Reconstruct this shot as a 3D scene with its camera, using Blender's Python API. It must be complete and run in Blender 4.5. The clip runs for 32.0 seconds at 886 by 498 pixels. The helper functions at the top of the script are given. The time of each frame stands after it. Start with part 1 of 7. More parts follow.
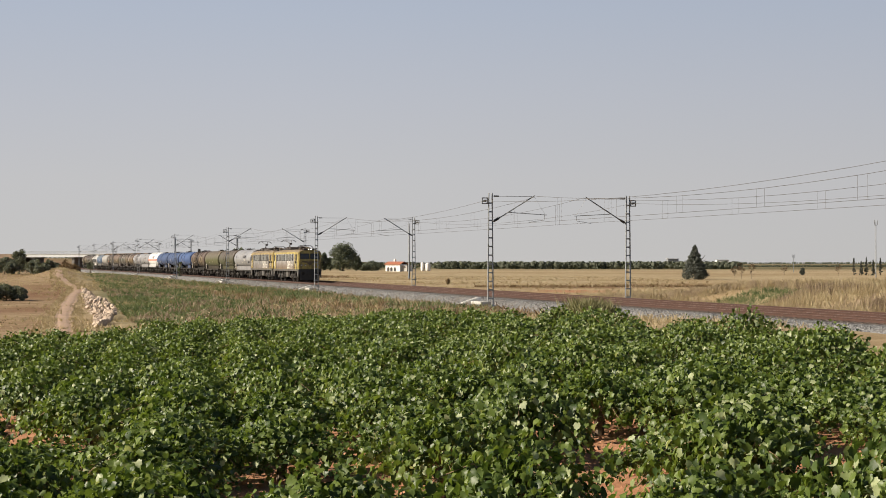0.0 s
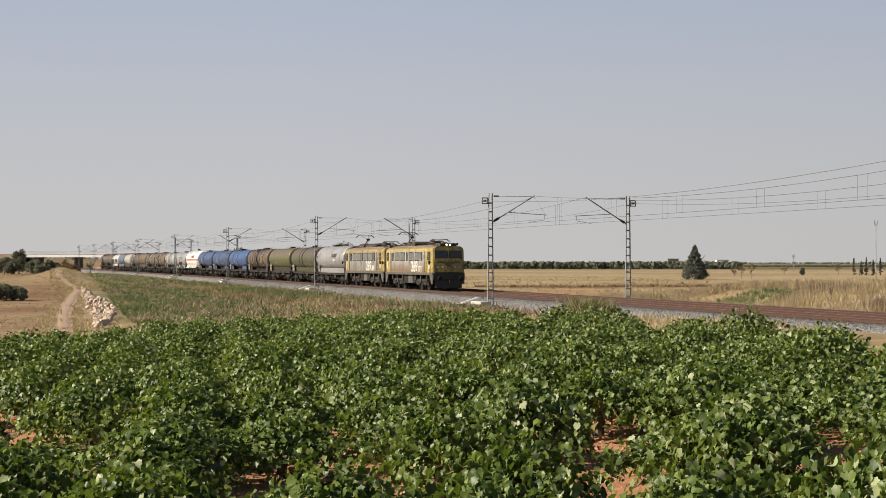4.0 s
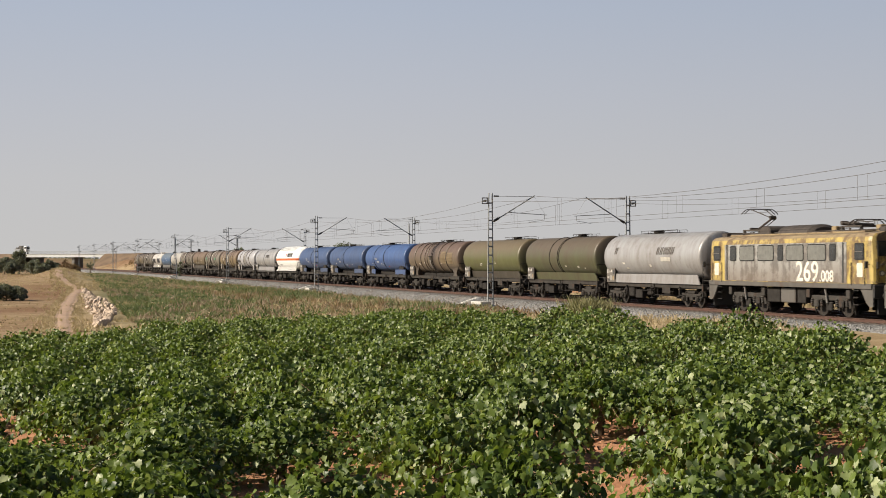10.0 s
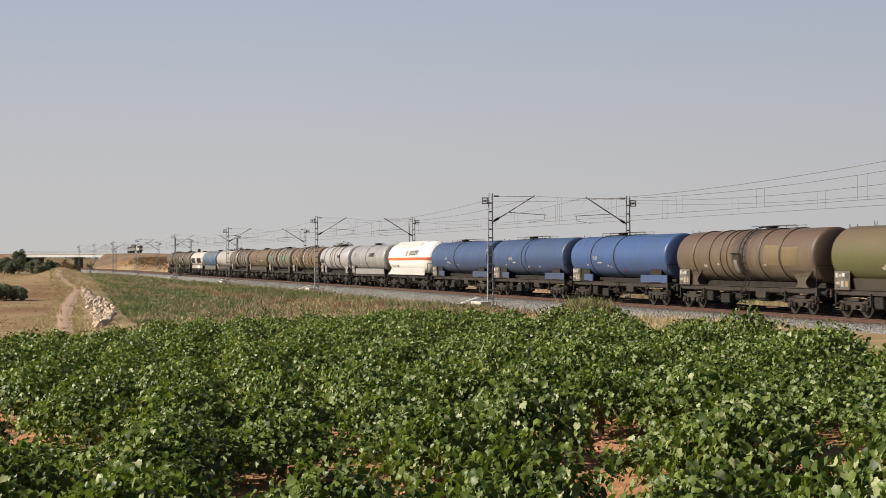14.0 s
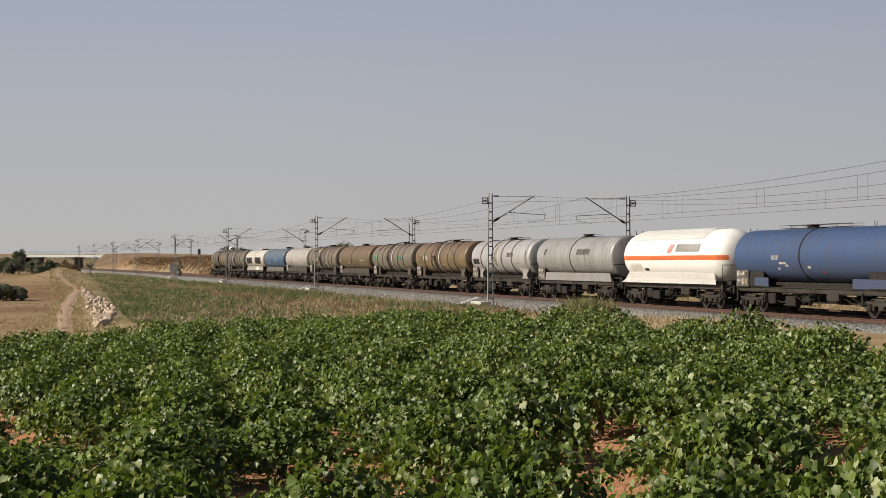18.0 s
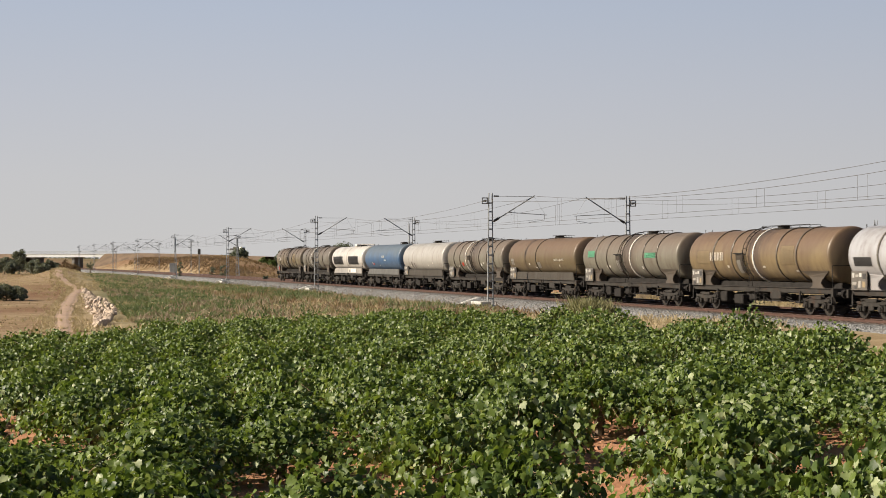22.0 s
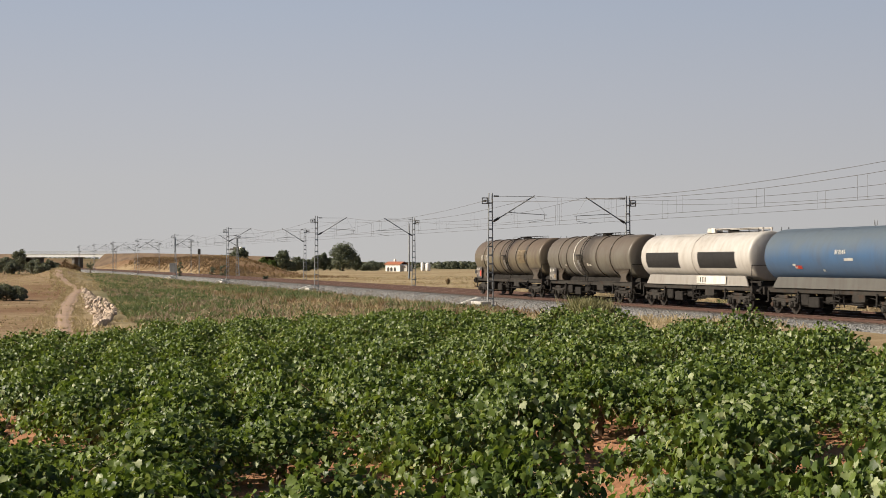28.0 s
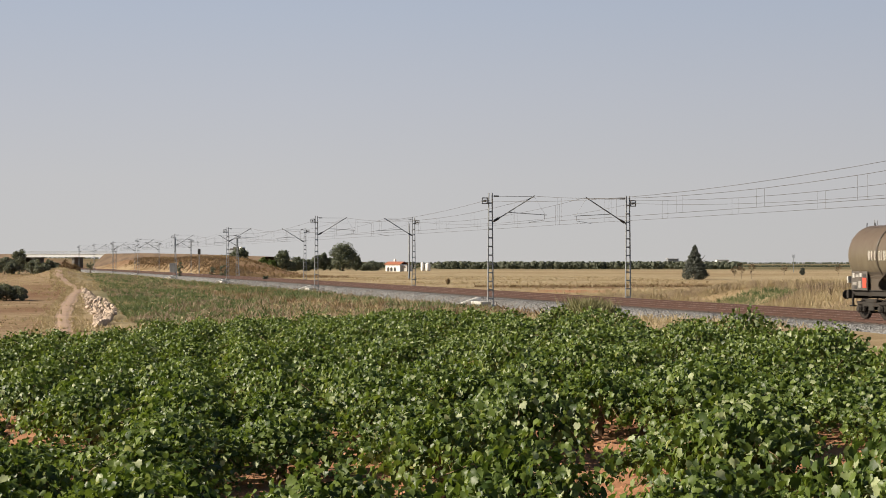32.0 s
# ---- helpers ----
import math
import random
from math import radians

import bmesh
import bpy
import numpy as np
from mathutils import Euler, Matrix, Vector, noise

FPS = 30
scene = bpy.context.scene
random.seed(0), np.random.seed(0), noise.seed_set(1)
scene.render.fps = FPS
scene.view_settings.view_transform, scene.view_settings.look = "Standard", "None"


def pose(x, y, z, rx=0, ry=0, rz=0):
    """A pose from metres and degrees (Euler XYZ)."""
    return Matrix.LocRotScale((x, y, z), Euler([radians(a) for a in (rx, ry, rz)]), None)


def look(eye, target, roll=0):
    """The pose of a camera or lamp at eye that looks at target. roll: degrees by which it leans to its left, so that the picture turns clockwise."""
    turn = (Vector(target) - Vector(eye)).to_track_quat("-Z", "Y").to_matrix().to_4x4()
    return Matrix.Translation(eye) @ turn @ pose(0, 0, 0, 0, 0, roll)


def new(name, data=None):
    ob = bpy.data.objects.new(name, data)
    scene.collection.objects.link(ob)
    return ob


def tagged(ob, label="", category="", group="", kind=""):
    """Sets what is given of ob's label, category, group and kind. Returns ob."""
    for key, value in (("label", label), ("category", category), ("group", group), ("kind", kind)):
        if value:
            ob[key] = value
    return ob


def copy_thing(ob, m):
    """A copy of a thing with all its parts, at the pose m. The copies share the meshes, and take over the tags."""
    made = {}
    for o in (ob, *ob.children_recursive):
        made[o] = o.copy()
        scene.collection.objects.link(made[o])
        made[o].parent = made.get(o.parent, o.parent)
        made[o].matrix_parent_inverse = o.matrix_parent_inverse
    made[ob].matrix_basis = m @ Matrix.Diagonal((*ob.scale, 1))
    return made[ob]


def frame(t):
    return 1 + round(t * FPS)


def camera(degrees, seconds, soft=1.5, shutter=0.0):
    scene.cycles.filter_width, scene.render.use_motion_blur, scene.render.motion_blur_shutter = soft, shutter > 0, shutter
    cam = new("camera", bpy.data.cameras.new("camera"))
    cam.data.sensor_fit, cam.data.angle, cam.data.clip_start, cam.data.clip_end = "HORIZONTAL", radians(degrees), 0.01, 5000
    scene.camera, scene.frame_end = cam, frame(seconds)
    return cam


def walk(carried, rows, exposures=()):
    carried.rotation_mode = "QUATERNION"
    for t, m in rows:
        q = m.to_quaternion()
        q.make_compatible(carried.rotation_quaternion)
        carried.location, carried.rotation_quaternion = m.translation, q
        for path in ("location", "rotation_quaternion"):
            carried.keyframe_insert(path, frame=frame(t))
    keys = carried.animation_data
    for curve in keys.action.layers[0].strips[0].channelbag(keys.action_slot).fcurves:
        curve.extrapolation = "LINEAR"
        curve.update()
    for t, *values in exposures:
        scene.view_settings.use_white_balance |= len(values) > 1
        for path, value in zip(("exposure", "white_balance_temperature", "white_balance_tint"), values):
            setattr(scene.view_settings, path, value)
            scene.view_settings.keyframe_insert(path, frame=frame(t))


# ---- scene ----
# ---- camera: it stands still on a tripod at the edge of a vineyard ----
EYE = (0.0, 0.0, 2.45)
cam = camera(30.25, 32.0, soft=0.75, shutter=0.2)
CAM_POSE = pose(EYE[0], EYE[1], EYE[2], 90.486, 0, 0)
walk(cam, [(0.0, CAM_POSE), (32.0, CAM_POSE)], 
     [(0.0, 0.70, 6500, 10), (12.0, 0.70, 6500, 10), (14.0, 0.67, 6500, 10), (16.5, 0.52, 6500, 10), (17.0, 0.50, 6500, 10), (17.5, 0.46, 6500, 10), (18.0, 0.45, 6500, 10), (19.0, 0.41, 6500, 10), (19.5, 0.62, 6500, 10), (20.5, 0.73, 6500, 10), (22.0, 0.76, 6500, 10), (24.0, 0.76, 6500, 10), (25.0, 0.72, 6500, 10), (25.5, 0.70, 6500, 10), (27.5, 0.60, 6500, 10), (28.5, 0.58, 6500, 10), (29.0, 0.57, 6500, 10), (30.0, 0.69, 6500, 10), (32.0, 0.70, 6500, 10)])

# ---- daylight ----
SUN_DIR = Vector((-0.85, -0.12, 0.51)).normalized()
world = bpy.data.worlds.new("sky")
scene.world = world
world.use_nodes = True
wn = world.node_tree
sky = wn.nodes.new("ShaderNodeTexSky")
sky.sky_type = "NISHITA"
sky.sun_disc = False
sky.sun_elevation = math.asin(SUN_DIR.z)
sky.sun_rotation = math.atan2(SUN_DIR.x, SUN_DIR.y)
sky.air_density, sky.dust_density, sky.ozone_density = 1.0, 1.0, 1.0
sky.altitude = 600
# thick summer haze low over the horizon, the clear sky above it
coord = wn.nodes.new("ShaderNodeTexCoord")
up = wn.nodes.new("ShaderNodeSeparateXYZ")
wn.links.new(coord.outputs["Generated"], up.inputs[0])


def sky_ramp(stops):
    r = wn.nodes.new("ShaderNodeValToRGB")
    while len(r.color_ramp.elements) < len(stops):
        r.color_ramp.elements.new(0.5)
    for el, (p, c) in zip(r.color_ramp.elements, stops):
        el.position, el.color = p, (*c, 1)
    wn.links.new(up.outputs[2], r.inputs[0])
    return r.outputs[0]


haze_up = sky_ramp([(0.0, (0.348, 0.341, 0.334)), (0.05, (0.338, 0.338, 0.345)), (0.10, (0.308, 0.322, 0.356)), (0.155, (0.270, 0.302, 0.362)), (0.35, (0.12, 0.15, 0.22))])
side = wn.nodes.new("ShaderNodeMapRange")
side.inputs["From Min"].default_value, side.inputs["From Max"].default_value = -0.10, 0.28
side.inputs["To Min"].default_value, side.inputs["To Max"].default_value = 0.985, 0.925
wn.links.new(up.outputs[0], side.inputs["Value"])
turned = wn.nodes.new("ShaderNodeVectorMath")
turned.operation = "SCALE"
wn.links.new(haze_up, turned.inputs[0])
wn.links.new(side.outputs[0], turned.inputs["Scale"])
haze = turned.outputs[0]
clear = sky_ramp([(0.18, (0, 0, 0)), (0.45, (1, 1, 1))])
dim = wn.nodes.new("ShaderNodeMix")
dim.data_type, dim.blend_type = "RGBA", "MULTIPLY"
dim.inputs["Factor"].default_value, dim.inputs["B"].default_value = 1.0, (0.036, 0.036, 0.036, 1)
wn.links.new(sky.outputs[0], dim.inputs["A"])
both = wn.nodes.new("ShaderNodeMix")
both.data_type = "RGBA"
wn.links.new(clear, both.inputs["Factor"])
wn.links.new(haze, both.inputs["A"])
wn.links.new(dim.outputs["Result"], both.inputs["B"])
wn.links.new(both.outputs["Result"], wn.nodes["Background"].inputs[0])
wn.nodes["Background"].inputs[1].default_value = 1.0
sun = new("sun", bpy.data.lights.new("sun", "SUN"))
sun.data.energy, sun.data.angle, sun.data.color = 5.0, radians(0.6), (1.0, 0.90, 0.74)
sun.matrix_world = look(SUN_DIR * 50, (0, 0, 0))

# ---- the railway's line: heading and place along it, rail top at z = 0 ----
TH0, CURVE, TX, TY, GRADE = 0.27618, -5.77e-5, 11.4935, 102.327, -0.001256


def heading(s):
    return TH0 + CURVE * s


def on_track(s, lat=0.0, z=0.0):
    """World place at s metres along the near track's axis, lat metres towards the vineyard, z above the rails."""
    a = TH0 + CURVE * s / 2
    h = heading(s)
    x = TX + math.sin(a) * s - math.cos(h) * lat
    y = TY - math.cos(a) * s - math.sin(h) * lat
    return Vector((x, y, z + GRADE * s))


def track_coords(x, y):
    """(s, lat) of world places, arrays or numbers; good near the line."""
    dx, dy = x - TX, y - TY
    s = math.sin(TH0) * dx - math.cos(TH0) * dy
    for _ in range(2):
        h = TH0 + CURVE * s
        a = TH0 + CURVE * s / 2
        px, py = TX + np.sin(a) * s, TY - np.cos(a) * s
        s = s + (x - px) * np.sin(h) - (y - py) * np.cos(h)
    h = TH0 + CURVE * s
    a = TH0 + CURVE * s / 2
    px, py = TX + np.sin(a) * s, TY - np.cos(a) * s
    return s, -(x - px) * np.cos(h) - (y - py) * np.sin(h)


def smooth(a, b, v):
    t = np.clip((v - a) / (b - a), 0, 1)
    return t * t * (3 - 2 * t)


def wave(x, y, size, seed=0.0):
    """Cheap smooth unevenness between -1 and 1."""
    u, v = x / size + seed, y / size - 1.7 * seed
    return (np.sin(u * 1.7 + 1.3 * np.sin(v * 1.1 + seed)) + np.sin(v * 2.1 + 1.1 * np.sin(u * 1.3)) + np.sin((u + v) * 3.1)) / 3


def ground_z(x, y):
    """Height of the land, without the ballast."""
    s, lat = track_coords(x, y)
    rise = GRADE * np.clip(s, -600, 60)
    field = -0.15 + 0.04 * np.clip(x, -30, 9)
    past = smooth(53, 104, y)
    left = smooth(6, -24, x + 0.12 * (y - 57))
    low = -0.75 - 0.95 * left + 1.5 * smooth(105, 300, y) * smooth(-12, -50, x)
    near = field * (1 - past) + (low + rise * 0.6) * past
    strip = -0.95 + rise
    k = smooth(11.0, 4.5, lat)
    near = near * (1 - k) + strip * k
    far = -0.75 + rise * smooth(-120, -8, lat) + 0.12 * wave(x, y, 23)
    bank = 4.0 * smooth(-12.5, -18.5, lat) * smooth(-36, -25, lat) * smooth(-245, -310, s) * smooth(-620, -480, s)
    far = far + bank * (1 + 0.1 * wave(x, y, 31, 2))
    mound = 1.45 * smooth(-9.8, -17, lat) * smooth(-75, -35, lat) * smooth(-34, -12, s)
    far = far + mound
    far = far + 6.5 * smooth(600, 1400, y) * smooth(-90, -300, x) + 2.0 * smooth(900, 2600, y) * (0.6 + 0.4 * wave(x, y, 420, 1))
    near = near + 6.5 * smooth(600, 1400, y) * smooth(-90, -300, x)
    near = near + 1.5 * np.exp(-((x + 66.5 + 0.22 * (y - 285)) / 4.2) ** 2 - ((y - 285) / 42.0) ** 2)
    z = np.where(lat > -7, near, far)
    m = smooth(-5.5, -9, lat)
    z = np.where((lat <= -5) & (lat > -9), (1 - m) * strip + m * far, z)
    return z + 0.05 * wave(x, y, 3.1, 4) * smooth(5, 12, np.abs(lat))
# ---- materials ----
MATS = {}


def ramp(nt, fac, stops):
    r = nt.nodes.new("ShaderNodeValToRGB")
    e = r.color_ramp.elements
    while len(e) < len(stops):
        e.new(0.5)
    for el, (p, c) in zip(e, stops):
        el.position = p
        el.color = (*c, 1) if len(c) == 3 else c
    nt.links.new(fac, r.inputs[0])
    return r.outputs[0]


def noise_node(nt, vec, scale, detail=4, rough=0.55, stretch=None):
    if stretch:
        m = nt.nodes.new("ShaderNodeMapping")
        m.inputs["Scale"].default_value = stretch
        nt.links.new(vec, m.inputs[0])
        vec = m.outputs[0]
    n = nt.nodes.new("ShaderNodeTexNoise")
    n.inputs["Scale"].default_value, n.inputs["Detail"].default_value, n.inputs["Roughness"].default_value = scale, detail, rough
    nt.links.new(vec, n.inputs["Vector"])
    return n.outputs["Fac"]


def mixc(nt, fac, a, b, mode="MIX"):
    m = nt.nodes.new("ShaderNodeMix")
    m.data_type, m.blend_type = "RGBA", mode
    for sock, v in ((m.inputs["Factor"], fac), (m.inputs["A"], a), (m.inputs["B"], b)):
        if isinstance(v, (int, float)):
            sock.default_value = v
        elif isinstance(v, tuple):
            sock.default_value = (*v, 1)
        else:
            nt.links.new(v, sock)
    return m.outputs["Result"]


def maths(nt, op, a, b=0.0, clamp=False):
    m = nt.nodes.new("ShaderNodeMath")
    m.operation, m.use_clamp = op, clamp
    for i, v in enumerate((a, b)):
        if isinstance(v, (int, float)):
            m.inputs[i].default_value = v
        else:
            nt.links.new(v, m.inputs[i])
    return m.outputs[0]


def begin(name, rough=0.6, metal=0.0):
    m = bpy.data.materials.new(name)
    m.use_nodes = True
    nt = m.node_tree
    b = nt.nodes["Principled BSDF"]
    b.inputs["Roughness"].default_value, b.inputs["Metallic"].default_value = rough, metal
    tc = nt.nodes.new("ShaderNodeTexCoord")
    MATS[name] = m
    return m, nt, b, tc.outputs["Object"]


def bump(nt, b, height, strength, dist):
    n = nt.nodes.new("ShaderNodeBump")
    n.inputs["Strength"].default_value, n.inputs["Distance"].default_value = strength, dist
    nt.links.new(height, n.inputs["Height"])
    nt.links.new(n.outputs[0], b.inputs["Normal"])


def plain(name, col, rough=0.6, metal=0.0, var=0.25, scale=3.0):
    """A surface with grain at two scales."""
    m, nt, b, co = begin(name, rough, metal)
    a = noise_node(nt, co, scale, 5)
    f = noise_node(nt, co, scale * 9, 3)
    s = maths(nt, "ADD", maths(nt, "MULTIPLY", a, 0.65), maths(nt, "MULTIPLY", f, 0.35))
    lo, hi = tuple(c * (1 - var) for c in col), tuple(min(1, c * (1 + var)) for c in col)
    nt.links.new(ramp(nt, s, [(0.3, lo), (0.7, hi)]), b.inputs["Base Color"])
    bump(nt, b, f, 0.2, 0.01)
    return m


def painted(name, col, grime, rust=(0.075, 0.040, 0.024), dirt=0.5, rusty=0.25, rough=0.45, metal=0.0, low=0.0, streak=0.5, rust_at=0.47, dust=None, spill=None):
    """Weathered paint on steel: vertical streaks, blotches of grime, flecks of rust; low: more of the grime colour
    towards the bottom by height.
    """
    m, nt, b, co = begin(name, rough, metal)
    obj = nt.nodes.new("ShaderNodeObjectInfo")
    off = nt.nodes.new("ShaderNodeVectorMath")
    off.operation = "ADD"
    comb = nt.nodes.new("ShaderNodeCombineXYZ")
    nt.links.new(maths(nt, "MULTIPLY", obj.outputs["Random"], 37.0), comb.inputs[0])
    nt.links.new(co, off.inputs[0])
    nt.links.new(comb.outputs[0], off.inputs[1])
    v = off.outputs[0]
    blot = noise_node(nt, v, 0.55, 6, 0.62)
    strk = noise_node(nt, v, 2.6, 5, 0.6, (1.0, 1.0, 0.10))
    fine = noise_node(nt, v, 14, 4, 0.6)
    g = maths(nt, "ADD", maths(nt, "MULTIPLY", blot, 1 - streak), maths(nt, "MULTIPLY", strk, streak))
    gm = ramp(nt, g, [(0.40, (0, 0, 0)), (0.68, (dirt, dirt, dirt))])
    c = mixc(nt, gm, col, grime)
    c = mixc(nt, maths(nt, "MULTIPLY", fine, 0.22), c, tuple(x * 0.6 for x in col))
    r = maths(nt, "MULTIPLY", noise_node(nt, v, 1.9, 8, 0.7), maths(nt, "ADD", strk, 0.35))
    rm = ramp(nt, r, [(rust_at, (0, 0, 0)), (rust_at + 0.10, (rusty, rusty, rusty))])
    c = mixc(nt, rm, c, rust)
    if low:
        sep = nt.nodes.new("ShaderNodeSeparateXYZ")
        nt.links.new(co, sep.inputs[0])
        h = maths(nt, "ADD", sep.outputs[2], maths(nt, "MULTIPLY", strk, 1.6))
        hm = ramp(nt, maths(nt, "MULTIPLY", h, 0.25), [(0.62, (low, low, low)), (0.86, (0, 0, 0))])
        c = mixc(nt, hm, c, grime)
    if dust:
        # dust that has settled on the upper part
        top = nt.nodes.new("ShaderNodeSeparateXYZ")
        nt.links.new(co, top.inputs[0])
        h = maths(nt, "ADD", maths(nt, "MULTIPLY", top.outputs[2], 0.2), maths(nt, "MULTIPLY", blot, 0.25))
        c = mixc(nt, ramp(nt, h, [(0.66, (0, 0, 0)), (0.84, (0.8, 0.8, 0.8))]), c, dust)
    if spill:
        # product spilt from the manhole, run down about the middle
        mid = nt.nodes.new("ShaderNodeSeparateXYZ")
        nt.links.new(co, mid.inputs[0])
        d = maths(nt, "ABSOLUTE", maths(nt, "ADD", mid.outputs[0], -0.1))
        run = noise_node(nt, v, 1.7, 5, 0.65, (1.6, 0.4, 0.16))
        d = maths(nt, "ADD", maths(nt, "MULTIPLY", d, 0.30), run)
        c = mixc(nt, ramp(nt, d, [(0.62, (0.85, 0.85, 0.85)), (0.90, (0, 0, 0))]), c, spill)
        pale = noise_node(nt, v, 3.1, 4, 0.6, (1.0, 0.5, 0.08))
        pm = maths(nt, "MULTIPLY", ramp(nt, pale, [(0.60, (0, 0, 0)), (0.70, (0.55, 0.55, 0.55))]), ramp(nt, d, [(0.75, (1, 1, 1)), (1.0, (0, 0, 0))]))
        c = mixc(nt, pm, c, tuple(min(1.0, q * 2.2 + 0.02) for q in col))
    nt.links.new(c, b.inputs["Base Color"])
    nt.links.new(maths(nt, "ADD", maths(nt, "MULTIPLY", g, 0.35), rough - 0.15, True), b.inputs["Roughness"])
    bump(nt, b, fine, 0.08, 0.01)
    return m


def leafy(name, dark, light, rough=0.45, trans=0.35, dry=None, gloss=0.28, drift=0.0):
    """Leaves: each its own green, some light passing through; dry: pale end colour, withered blades in weeds, painted
    highlights in vines.
    """
    m, nt, b, co = begin(name, rough)
    geo = nt.nodes.new("ShaderNodeNewGeometry")
    obj = nt.nodes.new("ShaderNodeObjectInfo")
    rnd = maths(nt, "FRACT", maths(nt, "ADD", geo.outputs["Random Per Island"], obj.outputs["Random"]))
    if drift:
        # patches of one hue, a step or two across
        far = ramp(nt, noise_node(nt, co, drift, 3, 0.6), [(0.42, (0, 0, 0)), (0.58, (0.76, 0.76, 0.76))])
        rnd = maths(nt, "ADD", maths(nt, "MULTIPLY", rnd, 0.18), far)
    stops = [(0.0, dark), (0.8, light)]
    if dry:
        stops += [(0.90, light), (0.97, dry)]
    col = ramp(nt, rnd, stops)
    fine = noise_node(nt, co, 45, 2)
    col = mixc(nt, maths(nt, "MULTIPLY", fine, 0.3), col, dark)
    nt.links.new(col, b.inputs["Base Color"])
    b.inputs["Specular IOR Level"].default_value = gloss
    tr = nt.nodes.new("ShaderNodeBsdfTranslucent")
    nt.links.new(mixc(nt, 1.0, col, (1.0, 1.0, 0.55), "MULTIPLY"), tr.inputs[0])
    mx = nt.nodes.new("ShaderNodeMixShader")
    mx.inputs[0].default_value = trans
    nt.links.new(b.outputs[0], mx.inputs[1])
    nt.links.new(tr.outputs[0], mx.inputs[2])
    nt.links.new(mx.outputs[0], nt.nodes["Material Output"].inputs[0])
    return m


def ground_material():
    m, nt, b, co = begin("land", 0.95)
    b.inputs["Specular IOR Level"].default_value = 0.1
    at = nt.nodes.new("ShaderNodeAttribute")
    at.attribute_name = "cover"
    sep = nt.nodes.new("ShaderNodeSeparateColor")
    nt.links.new(at.outputs["Color"], sep.inputs[0])
    n1 = noise_node(nt, co, 0.045, 6, 0.6)
    n2 = noise_node(nt, co, 0.5, 6, 0.65)
    n3 = noise_node(nt, co, 6.0, 4, 0.7)
    wide = noise_node(nt, co, 0.02, 4, 0.55, (0.35, 1.6, 1))
    mixn = maths(nt, "ADD", maths(nt, "MULTIPLY", n2, 0.6), maths(nt, "MULTIPLY", n3, 0.4))
    straw = ramp(nt, mixn, [(0.34, (0.215, 0.155, 0.085)), (0.5, (0.345, 0.268, 0.160)), (0.66, (0.46, 0.385, 0.255))])
    straw = mixc(nt, ramp(nt, wide, [(0.50, (0, 0, 0)), (0.62, (0.65, 0.65, 0.65))]), straw, (0.23, 0.15, 0.075))
    soil = ramp(nt, mixn, [(0.3, (0.25, 0.115, 0.06)), (0.55, (0.40, 0.205, 0.115)), (0.75, (0.50, 0.31, 0.20))])
    till = ramp(nt, mixn, [(0.3, (0.09, 0.047, 0.028)), (0.52, (0.19, 0.108, 0.063)), (0.72, (0.28, 0.178, 0.105))])
    till = mixc(nt, ramp(nt, n1, [(0.45, (0, 0, 0)), (0.58, (0.85, 0.85, 0.85))]), till, (0.225, 0.150, 0.085))
    green = ramp(nt, mixn, [(0.32, (0.050, 0.066, 0.030)), (0.55, (0.088, 0.102, 0.045)), (0.74, (0.18, 0.155, 0.080))])
    c = mixc(nt, sep.outputs[0], straw, green)
    c = mixc(nt, sep.outputs[1], c, soil)
    c = mixc(nt, sep.outputs[2], c, till)
    nt.links.new(c, b.inputs["Base Color"])
    bump(nt, b, mixn, 0.7, 0.12)
    return m


def gravel_material(name, stain, lo, much):
    m, nt, b, co = begin(name, 0.9)
    v = nt.nodes.new("ShaderNodeTexVoronoi")
    v.inputs["Scale"].default_value = 11
    nt.links.new(co, v.inputs["Vector"])
    n = noise_node(nt, co, 0.35, 5)
    c = ramp(nt, v.outputs["Color"], [(0.1, (0.085, 0.083, 0.082)), (0.5, (0.18, 0.177, 0.175)), (0.9, (0.31, 0.305, 0.30))])
    c = mixc(nt, ramp(nt, n, [(lo, (0, 0, 0)), (lo + 0.25, (much, much, much))]), c, stain)
    nt.links.new(c, b.inputs["Base Color"])
    bump(nt, b, v.outputs["Distance"], 0.9, 0.06)
    return m


def glow(name, col, strength):
    m, nt, b, co = begin(name, 0.3)
    b.inputs["Emission Color"].default_value = (*col, 1)
    b.inputs["Emission Strength"].default_value = strength
    return m


LAND = ground_material()
BALLAST = gravel_material("ballast", (0.17, 0.135, 0.105), 0.45, 0.4)
BALLAST_STAINED = gravel_material("rust_stained_ballast", (0.112, 0.088, 0.075), 0.2, 0.7)
# the palest vine leaves are bright highlights put into the leaf colour
VINE_LEAF = leafy("vine_leaf", (0.034, 0.064, 0.013), (0.176, 0.234, 0.050), 0.44, 0.38, (0.46, 0.50, 0.28), 0.36)
# tree, far, olive and pine leaves: distant haze is mixed into these paled colours
TREE_LEAF = leafy("tree_leaf", (0.082, 0.095, 0.070), (0.165, 0.182, 0.130), 0.7, 0.28)
FAR_LEAF = leafy("far_leaf", (0.085, 0.095, 0.066), (0.140, 0.150, 0.110), 0.8, 0.25)
OLIVE_LEAF = leafy("olive_leaf", (0.105, 0.115, 0.085), (0.19, 0.20, 0.15), 0.7, 0.28)
LIGHT_LEAF = leafy("bright_leaf", (0.06, 0.09, 0.02), (0.13, 0.17, 0.05), 0.6, 0.25)
PINE_LEAF = leafy("pine_needles", (0.078, 0.086, 0.074), (0.118, 0.126, 0.108), 0.7, 0.2)
